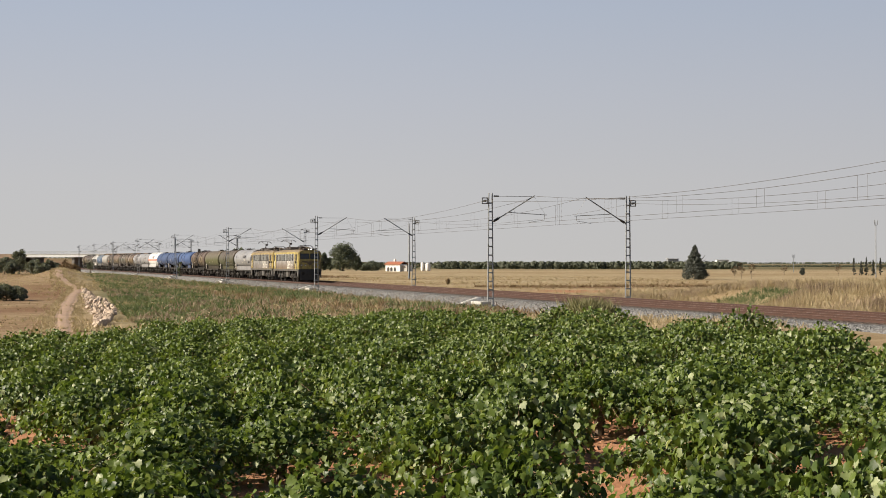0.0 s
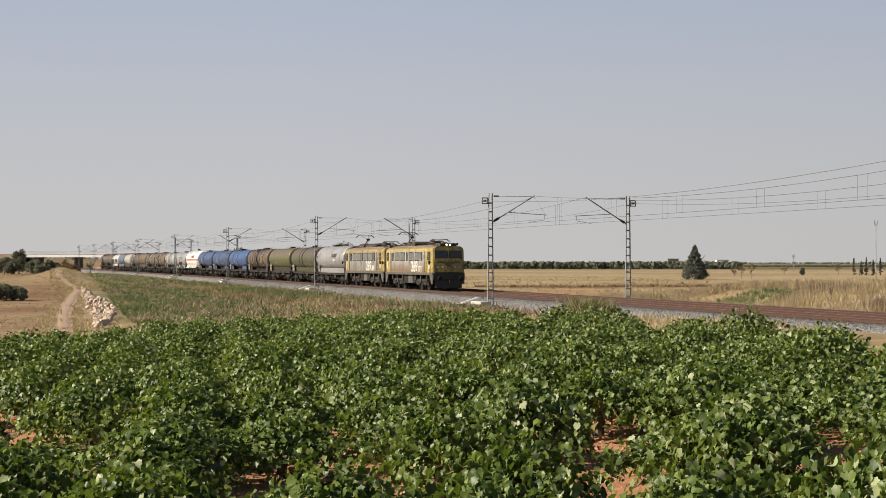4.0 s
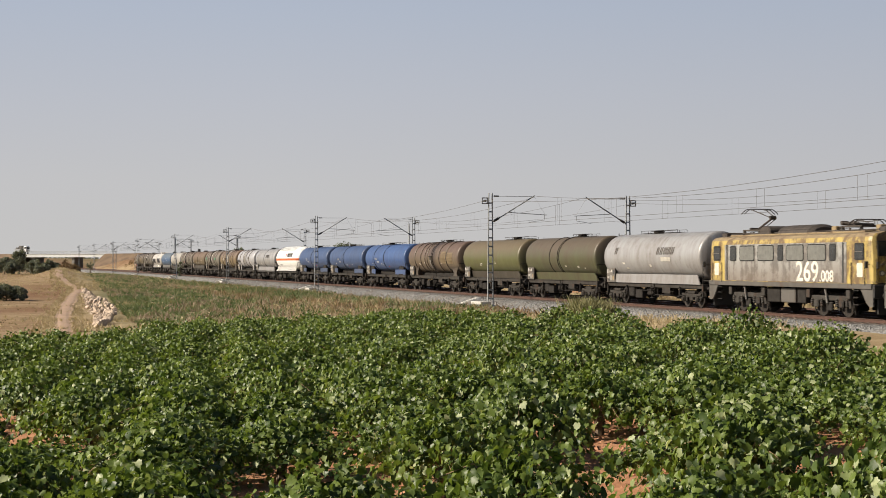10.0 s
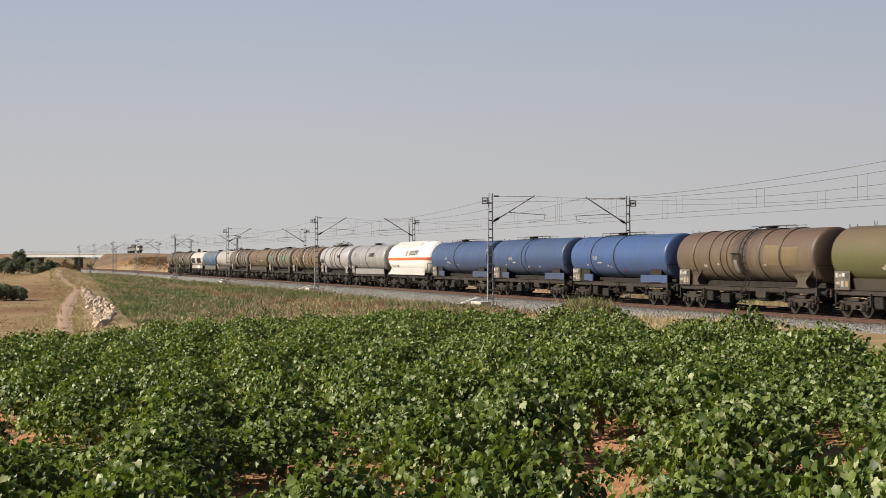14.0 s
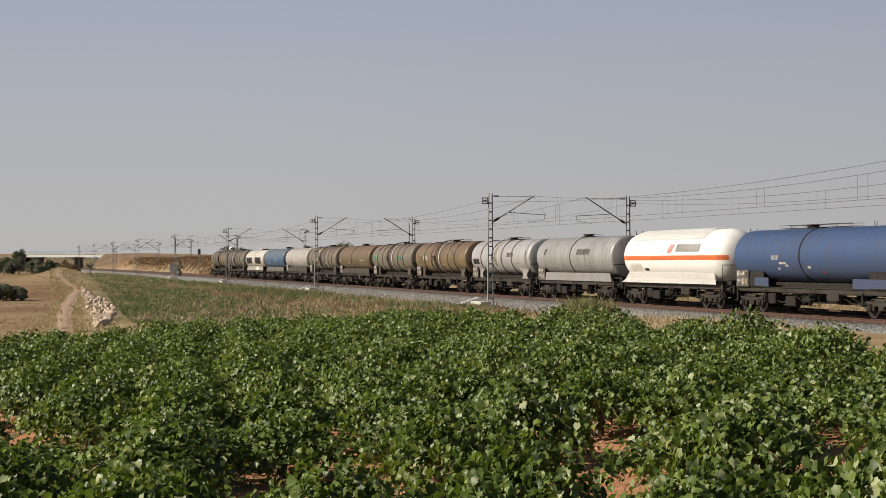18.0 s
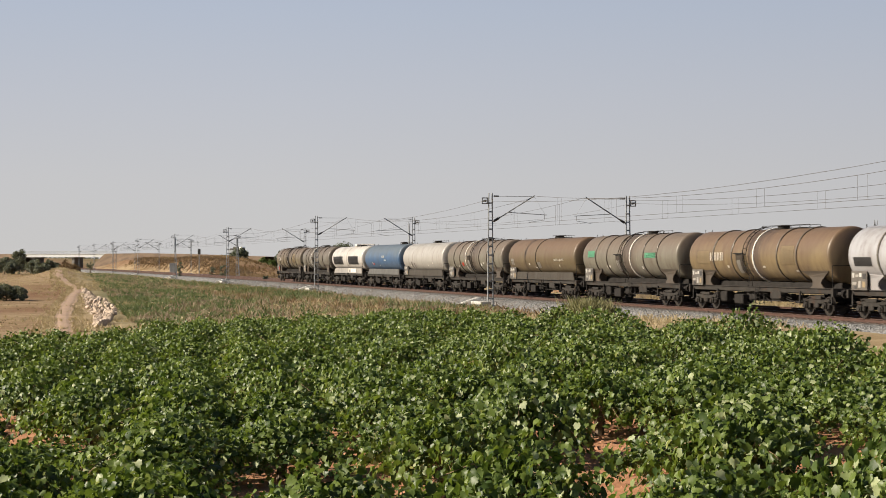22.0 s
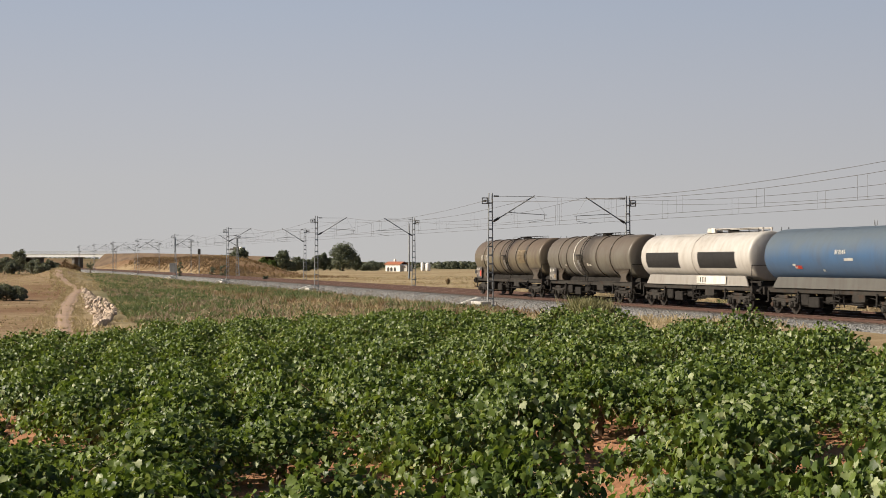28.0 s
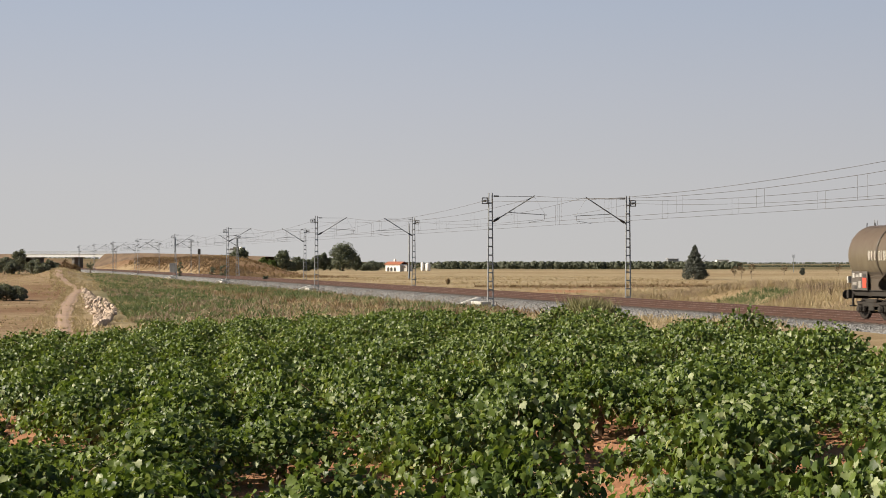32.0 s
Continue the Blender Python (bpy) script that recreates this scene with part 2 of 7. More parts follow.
DRY_GRASS = leafy("dry_grass", (0.29, 0.222, 0.135), (0.47, 0.385, 0.25), 0.8, 0.25, drift=0.6)
WEED_GREEN = leafy("green_weeds", (0.064, 0.098, 0.036), (0.190, 0.212, 0.098), 0.7, 0.3, (0.30, 0.23, 0.13), drift=0.45)
WEED_RUST = leafy("rusty_weeds", (0.15, 0.094, 0.055), (0.30, 0.21, 0.12), 0.8, 0.25, drift=0.6)
WEED_DEAD = leafy("grey_dead_weeds", (0.20, 0.148, 0.108), (0.36, 0.275, 0.205), 0.8, 0.25, drift=0.6)
WEED_PALE = leafy("pale_weeds", (0.14, 0.145, 0.07), (0.29, 0.27, 0.15), 0.7, 0.3)
# pale concrete of the road bridge's girders
PALE_CONCRETE = plain("pale_concrete", (0.50, 0.50, 0.49), 0.6, 0, 0.12, 0.05)
SCRUB = leafy("dead_scrub", (0.095, 0.065, 0.042), (0.20, 0.14, 0.085), 0.8, 0.2)
BARK = plain("bark", (0.13, 0.095, 0.065), 0.9, 0, 0.4, 8)
CANE = plain("vine_cane", (0.20, 0.13, 0.07), 0.8, 0, 0.4, 10)
DRY_CANE = plain("dry_cane", (0.30, 0.24, 0.19), 0.85, 0, 0.3, 10)
CLOD = plain("soil_clods", (0.38, 0.19, 0.105), 0.95, 0, 0.3, 6)
DIRT = plain("pink_dirt", (0.335, 0.225, 0.155), 0.95, 0, 0.25, 0.7)
LIMESTONE = plain("limestone", (0.46, 0.36, 0.28), 0.9, 0, 0.30, 2)
CONCRETE = plain("concrete", (0.42, 0.40, 0.37), 0.85, 0, 0.25, 2)
DARK_CONCRETE = plain("dark_concrete", (0.15, 0.135, 0.12), 0.9, 0, 0.3, 0.6)
SLEEPER = plain("sleeper_concrete", (0.125, 0.102, 0.089), 0.9, 0, 0.3, 2)
RAIL = plain("rusty_rail", (0.075, 0.037, 0.026), 0.7, 0.2, 0.35, 4)
RAIL_TOP = plain("worn_railhead", (0.30, 0.23, 0.20), 0.45, 0.5, 0.2, 4)
GALV = plain("galvanised_steel", (0.26, 0.27, 0.28), 0.6, 0.35, 0.3, 3)
WIRE = plain("copper_wire", (0.13, 0.12, 0.115), 0.6, 0.4, 0.2, 3)
PORCELAIN = plain("insulator", (0.05, 0.045, 0.04), 0.4, 0, 0.3, 5)
DARK = plain("brake_dust_steel", (0.030, 0.027, 0.025), 0.8, 0.2, 0.45, 4)
WHEEL = plain("wheel_steel", (0.042, 0.036, 0.032), 0.6, 0.4, 0.4, 5)
FRAME_GREY = painted("grimy_underframe", (0.050, 0.045, 0.040), (0.022, 0.019, 0.017), dirt=0.95, rusty=0.5)
LOCO_UNDER = painted("dusty_loco_underframe", (0.060, 0.055, 0.050), (0.022, 0.019, 0.017), dirt=0.9, rusty=0.4)
RUBBER = plain("black_rubber", (0.03, 0.03, 0.03), 0.7)
GLASSY = plain("dusty_cab_glass", (0.03, 0.032, 0.033), 0.22, 0, 0.4, 2)
LOUVRE = plain("window_louvres", (0.150, 0.150, 0.138), 0.5, 0.2, 0.3, 5)
YELLOW = painted("yellow_paint", (0.455, 0.355, 0.085), (0.16, 0.115, 0.055), dirt=0.95, rusty=0.5, rust_at=0.40)
YELLOW_OLD = painted("peeling_yellow_paint", (0.43, 0.325, 0.095), (0.14, 0.095, 0.06), rust=(0.085, 0.048, 0.036), dirt=0.9, rusty=0.75, rust_at=0.37)
SILVER_OLD = painted("peeling_silver_paint", (0.30, 0.30, 0.29), (0.13, 0.095, 0.07), rust=(0.055, 0.048, 0.043), dirt=0.9, rusty=0.6, rust_at=0.38, low=0.55, streak=0.55)
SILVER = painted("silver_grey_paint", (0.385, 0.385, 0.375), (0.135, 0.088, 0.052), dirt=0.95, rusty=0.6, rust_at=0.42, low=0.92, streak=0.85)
SILL = painted("grey_sill_paint", (0.10, 0.092, 0.083), (0.055, 0.045, 0.036), dirt=0.6, rusty=0.4)
ROOFGEAR = plain("sooty_roof_gear", (0.050, 0.040, 0.034), 0.75, 0.2, 0.5, 3)
EMBLEM = painted("grimed_emblem_paint", (0.135, 0.098, 0.046), (0.060, 0.042, 0.028), dirt=0.8, rusty=0.5)
ROOF_DUST = painted("dusty_roof_paint", (0.27, 0.205, 0.115), (0.115, 0.075, 0.055), dirt=0.8, rusty=0.7)
WHITE = painted("white_lettering", (0.72, 0.69, 0.63), (0.38, 0.30, 0.21), dirt=0.6, rusty=0.3)
BLACK = plain("black_paint", (0.025, 0.024, 0.023), 0.6, 0, 0.3, 3)
FADED = plain("faded_brown_lettering", (0.105, 0.085, 0.072), 0.6, 0, 0.35, 3)
CHARCOAL = plain("charcoal_panel", (0.045, 0.042, 0.042), 0.6, 0, 0.25, 3)
RED = plain("red_paint", (0.62, 0.07, 0.04), 0.5)
ORANGE = plain("orange_stripe", (0.85, 0.24, 0.09), 0.45, 0, 0.08, 2)
GREENY = plain("green_marking", (0.10, 0.30, 0.18), 0.6)
SKIRT_GREY = painted("grey_skirt_paint", (0.064, 0.056, 0.046), (0.030, 0.025, 0.020), dirt=0.6, rusty=0.3)
BOARD = painted("notice_board_grey", (0.125, 0.112, 0.098), (0.055, 0.047, 0.040), dirt=0.85, rusty=0.4)
DUSTY_PAPER = plain("dusty_notice", (0.27, 0.25, 0.225), 0.7, 0, 0.35, 6)
GUSSET = painted("grimy_saddle_paint", (0.088, 0.070, 0.054), (0.034, 0.027, 0.022), dirt=0.8, rusty=0.5, streak=0.3)
SKIRT_LIGHT = painted("dusty_grey_skirt_paint", (0.108, 0.103, 0.092), (0.058, 0.050, 0.043), dirt=0.65, rusty=0.25)
RING_DARK = painted("dark_ring_paint", (0.098, 0.078, 0.058), (0.04, 0.03, 0.024), dirt=0.6, rusty=0.5)
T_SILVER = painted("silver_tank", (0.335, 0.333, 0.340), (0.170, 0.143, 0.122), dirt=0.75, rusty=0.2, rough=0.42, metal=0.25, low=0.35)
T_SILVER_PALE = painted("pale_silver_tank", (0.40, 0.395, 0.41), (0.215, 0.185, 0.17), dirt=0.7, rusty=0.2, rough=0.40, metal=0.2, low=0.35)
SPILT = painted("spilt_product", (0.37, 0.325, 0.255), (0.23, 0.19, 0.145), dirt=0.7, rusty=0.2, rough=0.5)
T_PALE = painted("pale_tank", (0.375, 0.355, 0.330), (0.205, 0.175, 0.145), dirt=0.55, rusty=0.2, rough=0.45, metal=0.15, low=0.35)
T_OLIVE = painted("olive_tank", (0.088, 0.090, 0.036), (0.076, 0.062, 0.032), dirt=0.6, rusty=0.2, rough=0.46, streak=0.4, dust=(0.115, 0.083, 0.050))
T_OLIVEBROWN = painted("brown_olive_tank", (0.072, 0.074, 0.036), (0.060, 0.044, 0.029), dirt=0.9, rusty=0.3, rough=0.48, streak=0.3, dust=(0.086, 0.062, 0.043))
T_UMBER = painted("umber_tank", (0.118, 0.088, 0.048), (0.076, 0.050, 0.031), dirt=0.85, rusty=0.3, rough=0.48, streak=0.35, dust=(0.128, 0.080, 0.050))
T_BROWN = painted("brown_tank", (0.125, 0.094, 0.062), (0.052, 0.034, 0.025), dirt=0.95, rusty=0.4, rough=0.5, streak=0.5, dust=(0.094, 0.058, 0.044), spill=(0.040, 0.027, 0.022))
T_GREY = painted("grey_green_tank", (0.152, 0.138, 0.108), (0.085, 0.070, 0.054), dirt=0.75, rusty=0.3, rough=0.48, streak=0.6, dust=(0.13, 0.095, 0.07), spill=(0.075, 0.055, 0.042))
T_DARKGREY = painted("dark_grey_tank", (0.140, 0.126, 0.102), (0.072, 0.060, 0.048), dirt=0.75, rusty=0.3, rough=0.48, streak=0.6, dust=(0.105, 0.08, 0.06), spill=(0.05, 0.04, 0.032))
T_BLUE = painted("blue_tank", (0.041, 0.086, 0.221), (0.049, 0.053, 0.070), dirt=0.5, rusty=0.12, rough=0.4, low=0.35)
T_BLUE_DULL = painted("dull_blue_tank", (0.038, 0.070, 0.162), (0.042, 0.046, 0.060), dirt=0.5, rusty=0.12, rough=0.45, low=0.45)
T_BROWN_DARK = painted("dark_brown_tank", (0.150, 0.124, 0.082), (0.072, 0.052, 0.037), dirt=0.85, rusty=0.4, rough=0.46, streak=0.55, dust=(0.105, 0.074, 0.052), spill=(0.055, 0.040, 0.030))
T_GOLD = painted("golden_brown_tank", (0.180, 0.132, 0.070), (0.080, 0.050, 0.033), dirt=0.9, rusty=0.4, rough=0.44, streak=0.5, dust=(0.125, 0.078, 0.050), spill=(0.060, 0.040, 0.030))
T_SKY = painted("faded_blue_tank", (0.042, 0.094, 0.186), (0.060, 0.070, 0.086), dirt=0.6, rusty=0.15, rough=0.45, low=0.5, dust=(0.100, 0.118, 0.130))
T_WHITE = painted("white_tank", (0.80, 0.80, 0.79), (0.45, 0.36, 0.27), dirt=0.2, rusty=0.05, rough=0.35, low=0.15)
T_CREAM = painted("dusty_white_tank", (0.50, 0.475, 0.445), (0.26, 0.205, 0.16), dirt=0.6, rusty=0.12, rough=0.4, low=0.3)
PATCH = painted("ochre_patch", (0.285, 0.215, 0.128), (0.13, 0.092, 0.06), dirt=0.5, rusty=0.2)
ROOF_TILE = plain("clay_tiles", (0.36, 0.13, 0.07), 0.85, 0, 0.3, 5)
LIMEWASH = plain("limewash", (0.78, 0.76, 0.72), 0.85, 0, 0.1, 1)
LAMP_LIT = glow("lit_headlamp", (1.0, 0.93, 0.78), 3.0)
LENS = plain("lamp_glass", (0.55, 0.52, 0.45), 0.25)

# soot and brake dust hardly shine
for m in (DARK, WHEEL, FRAME_GREY, RUBBER, SKIRT_GREY, LOCO_UNDER, SLEEPER, BALLAST, BALLAST_STAINED):
    m.node_tree.nodes["Principled BSDF"].inputs["Specular IOR Level"].default_value = 0.1
# ---- building helpers ----
def part(name, bm, material, parent=None, label="", smooth_shade=False):
    """Links a bmesh as one mesh object, under a thing or part."""
    me = bpy.data.meshes.new(name)
    bm.to_mesh(me)
    bm.free()
    return share(name, me, material, parent, label, smooth_shade)


def share(name, me, material=None, parent=None, label="", smooth_shade=False):
    if material and not me.materials:
        me.materials.append(material)
    if smooth_shade:
        me.polygons.foreach_set("use_smooth", [True] * len(me.polygons))
    ob = new(name, me)
    if parent:
        ob.parent = parent
    if label:
        ob["label"] = label
    return ob


def box(bm, c, size, m=None, bevel=0.0):
    """A box about c; m turns it about its own middle."""
    vs = []
    for sx in (-0.5, 0.5):
        for sy in (-0.5, 0.5):
            for sz in (-0.5, 0.5):
                v = Vector((sx * size[0], sy * size[1], sz * size[2]))
                if m:
                    v = m @ v
                vs.append(bm.verts.new(v + Vector(c)))
    fs = [bm.faces.new([vs[i] for i in q]) for q in ((0, 1, 3, 2), (4, 6, 7, 5), (0, 4, 5, 1), (2, 3, 7, 6), (0, 2, 6, 4), (1, 5, 7, 3))]
    if bevel:
        es = list({e for f in fs for e in f.edges})
        bmesh.ops.bevel(bm, geom=es, offset=bevel, segments=1, affect="EDGES")
    return bm


def bar(bm, a, b, r, seg=6, r2=None):
    """A round bar from a to b."""
    a, b = Vector(a), Vector(b)
    q = (b - a).to_track_quat("Z", "Y")
    rings = []
    for p, rr in ((a, r), (b, r if r2 is None else r2)):
        rings.append([bm.verts.new(p + q @ Vector((math.cos(2 * math.pi * i / seg) * rr, math.sin(2 * math.pi * i / seg) * rr, 0))) for i in range(seg)])
    for i in range(seg):
        j = (i + 1) % seg
        bm.faces.new((rings[0][i], rings[0][j], rings[1][j], rings[1][i]))
    bm.faces.new(rings[0][::-1])
    bm.faces.new(rings[1])
    return bm


def strut(bm, a, b, w, h):
    """A square bar from a to b."""
    a, b = Vector(a), Vector(b)
    q = (b - a).to_track_quat("X", "Z").to_matrix()
    return box(bm, (a + b) / 2, ((b - a).length, w, h), q)


def lathe(bm, profile, seg=32, axis="X", origin=(0, 0, 0), caps=True):
    """Turns a profile of (along, radius) about an axis."""
    o = Vector(origin)
    rings = []
    for p, r in profile:
        ring = []
        for i in range(seg):
            a = 2 * math.pi * i / seg
            c, s = math.cos(a) * r, math.sin(a) * r
            v = Vector((p, c, s)) if axis == "X" else Vector((c, p, s)) if axis == "Y" else Vector((c, s, p))
            ring.append(bm.verts.new(o + v))
        rings.append(ring)
    for r0, r1 in zip(rings, rings[1:]):
        for i in range(seg):
            j = (i + 1) % seg
            bm.faces.new((r0[i], r0[j], r1[j], r1[i]))
    if caps:
        bm.faces.new(rings[0][::-1])
        bm.faces.new(rings[-1])
    bmesh.ops.recalc_face_normals(bm, faces=bm.faces[:])
    return bm


def soup(name, verts, faces, material):
    me = bpy.data.meshes.new(name)
    me.from_pydata(verts, [], faces)
    me.materials.append(material)
    return me


B = bmesh.new

# ---- the land: one sheet to the horizon ----
def spaced(a, b, step, lim_lo, lim_hi):
    mid = list(np.arange(a, b + 0.1, step))
    lo, hi, d = [], [], step
    p = a
    while p > lim_lo:
        d *= 1.16
        p -= d
        lo.append(p)
    p, d = b, step
    while p < lim_hi:
        d *= 1.035
        p += d
        hi.append(p)
    return np.array(lo[::-1] + mid + hi)


def build_ground():
    xs = spaced(-110, 110, 2.2, -4200, 4200)
    ys = spaced(-12, 330, 2.2, -900, 4600)
    X, Y = np.meshgrid(xs, ys)
    Z = ground_z(X, Y)
    nx, ny = len(xs), len(ys)
    verts = np.stack([X.ravel(), Y.ravel(), Z.ravel()], 1)
    idx = np.arange(nx * ny).reshape(ny, nx)
    faces = np.stack([idx[:-1, :-1].ravel(), idx[:-1, 1:].ravel(), idx[1:, 1:].ravel(), idx[1:, :-1].ravel()], 1)
    me = soup("ground", verts.tolist(), faces.tolist(), LAND)
    me.polygons.foreach_set("use_smooth", [True] * len(me.polygons))
    s, lat = track_coords(X, Y)
    edge = 31.5 + 0.055 * np.clip(s, -330, 10)
    green = smooth(13, 5, np.abs(lat - 12 - 5 * wave(X, Y, 17, 3)) - 4) * smooth(-20, -60, s) * (lat > 0)
    green = np.maximum(green, 0.85 * (lat > 3.5) * smooth(25, -20, s) * (Y > 58))
    green = green * smooth(1.5, -3.0, lat - edge - wave(X, Y, 8, 2))
    green = green * (0.75 + 0.5 * wave(X, Y, 9, 5)) * (1 - 0.65 * smooth(-19, -9, X)) * (1 - 0.8 * smooth(9.5, 6.5, lat) * (lat > 0))
    soil = smooth(2, -1, Y - 57 - 14 * smooth(-15, -8, X)) * smooth(17.5, 20, lat)
    brick = 0.95 * smooth(9, 6, np.abs(Y - 179)) * smooth(9.0, 11.5, X) * smooth(19.0, 16.5, X)
    furrow = smooth(5.0, 2.2, np.abs(Y - 204 - 0.15 * (X - 18))) * smooth(2, 8, X) * smooth(42, 30, X)
    fallow = 1.15 * np.exp(-((X + 46.5) / 4.5) ** 2 - ((Y - 186) / 20.0) ** 2) + 0.9 * np.exp(-((X + 36) / 5.0) ** 2 - ((Y - 141) / 6.0) ** 2)
    fallow = fallow + 0.55 * smooth(0.25, 0.7, wave(X, Y, 15, 6)) * smooth(120, 135, Y)
    till = smooth(0, 3, lat - edge) * smooth(58, 66, Y) * (0.55 + fallow) + furrow + 1.3 * smooth(-13, -16, lat) * smooth(-45, -38, lat) * smooth(-215, -290, s)
    distant = smooth(620, 900, Y) * (lat < 0) + smooth(430, 520, Y) * (lat > 0)
    green, till, soil = green + 0.9 * distant * (0.8 + 0.5 * wave(X, Y, 90, 2)), till + 0.35 * distant * (0.8 + wave(X, Y, 140, 3)), soil * (1 - distant)
    cover = np.stack([np.clip(green, 0, 1), np.clip(soil + brick, 0, 1), np.clip(till, 0, 1), np.ones_like(X)], -1).reshape(-1, 4)
    at = me.color_attributes.new("cover", "FLOAT_COLOR", "POINT")
    at.data.foreach_set("color", cover.astype(np.float32).ravel())
    tagged(new("ground", me), "dry farmland with straw grass, red soil and weedy slopes", "ground", kind="structure")


build_ground()

# ---- railway: ballast, sleepers, rails ----
def strip(name, s_list, section, material):
    """A band along the line with a cross-section of (lat, z)."""
    verts, faces, n = [], [], len(section)
    for s in s_list:
        verts += [tuple(on_track(s, la, z)) for la, z in section]
    for i in range(len(s_list) - 1):
        for j in range(n - 1):
            a = i * n + j
            faces.append((a, a + 1, a + n + 1, a + n))
    return soup(name, verts, faces, material)


S_LINE = list(np.arange(-700, 131, 10.0))
bed = [(4.6, -1.15), (3.9, -0.80), (3.0, -0.36), (2.6, -0.24), (1.5, -0.21), (-1.5, -0.21), (-2.0, -0.25), (-2.4, -0.21), (-5.3, -0.21), (-6.4, -0.24), (-6.9, -0.40), (-8.0, -0.95), (-8.6, -1.2)]
stained = strip("track_bed", S_LINE, [(1.55, -0.20), (1.2, -0.195), (-1.2, -0.195), (-1.6, -0.215), (-2.2, -0.215), (-2.6, -0.195), (-5.0, -0.195), (-5.35, -0.20)], BALLAST_STAINED)
tagged(share("track_bed", stained), "rust-stained ballast between the rails", "ballast", kind="structure")
tagged(share("railway_ballast", strip("railway_ballast", S_LINE, bed, BALLAST)), "pale grey crushed stone ballast under two tracks", "ballast", kind="structure")
AXES = (0.0, -3.8)


def ballast_stones():
    """Loose stones on the shoulder that faces the vineyard."""
    rng = np.random.default_rng(5)
    verts, faces = [], []
    for k in range(9000):
        s = float(rng.uniform(-150, 34))
        u = float(rng.random())
        la = 2.3 + 2.0 * u
        z = (-0.235 if la < 2.6 else -0.24 - (la - 2.6) * 0.36 if la < 3.0 else -0.36 - (la - 3.0) * 0.49)
        c = on_track(s, la, z)
        r = float(rng.uniform(0.035, 0.075))
        n = len(verts)
        h = rng.uniform(0.6, 1.3, 6)
        t = float(rng.uniform(0, 3))
        for i, (dx, dy, dz) in enumerate(((1, 0, 0), (0, 1, 0), (-1, 0, 0), (0, -1, 0), (0, 0, 1), (0, 0, -1))):
            x, y = dx * math.cos(t) - dy * math.sin(t), dx * math.sin(t) + dy * math.cos(t)
            verts.append((c.x + x * r * h[i], c.y + y * r * h[i], c.z + dz * r * h[i]))
        for a in range(4):
            b2 = (a + 1) % 4
            faces += [(n + a, n + b2, n + 4), (n + b2, n + a, n + 5)]
    me = soup("ballast_stones", verts, faces, BALLAST)
    tagged(share("ballast_stones", me), "loose grey ballast stones on the track shoulder", "stones", kind="stuff")


ballast_stones()


def build_rails():
    sec = [(0.07, -0.17), (0.07, -0.155), (0.012, -0.13), (0.012, -0.04), (0.036, -0.03), (0.036, 0.0), (-0.036, 0.0), (-0.036, -0.03), (-0.012, -0.04), (-0.012, -0.13), (-0.07, -0.155), (-0.07, -0.17)]
    for ax in AXES:
        track = tagged(new("railway_track"), "pair of rusty rails on concrete sleepers", "railway track", "tracks", "structure")
        for g in (0.87, -0.87):
            me = strip("rail", S_LINE, [(ax + g + a, z) for a, z in sec], RAIL)
            me.materials.append(RAIL_TOP)
            per = len(sec) - 1
            me.polygons.foreach_set("material_index", [1 if i % per == 5 else 0 for i in range(len(me.polygons))])
            share("rail", me, None, track)
        bm = B()
        box(bm, (0, 0, -0.245), (0.26, 2.6, 0.15), bevel=0.02)
        for g in (-0.87, 0.87):
            box(bm, (0, g, -0.165), (0.18, 0.3, 0.03))
        me = bpy.data.meshes.new("sleeper")
        bm.to_mesh(me)
        bm.free()
        vs = [tuple(v.co) for v in me.vertices]
        fs = [tuple(p.vertices) for p in me.polygons]
        near = -75 if ax == 0 else -45
        far_v, far_f = [], []
        s = 38.0
        while s > -320:
            p = on_track(s, ax)
            m = Matrix.Translation(p) @ Matrix.Rotation(heading(s) - math.pi / 2, 4, "Z")
            if s > near:
                ob = share("sleeper", me, SLEEPER, track)
                ob.matrix_basis = m
            else:
                n = len(far_v)
                far_v += [tuple(m @ Vector(v)) for v in vs]
                far_f += [tuple(i + n for i in f) for f in fs]
            s -= 0.62
        tagged(share("sleepers", soup("sleepers", far_v, far_f, SLEEPER), None, track), kind="stuff")


build_rails()

# ---- overhead line masts ----
MAST_S = [106.0, 44.8, -16.3, -78.1, -140.7, -201.2, -262.6, -319.8, -372.3, -424.0]
MAST_FAR = [104.0, 43.0, -18.4, -80.2, -141.0, -202.3, -263.3, -320.5, -372.8, -424.5]
NEAR_LAT, FAR_LAT = 3.8, -7.6


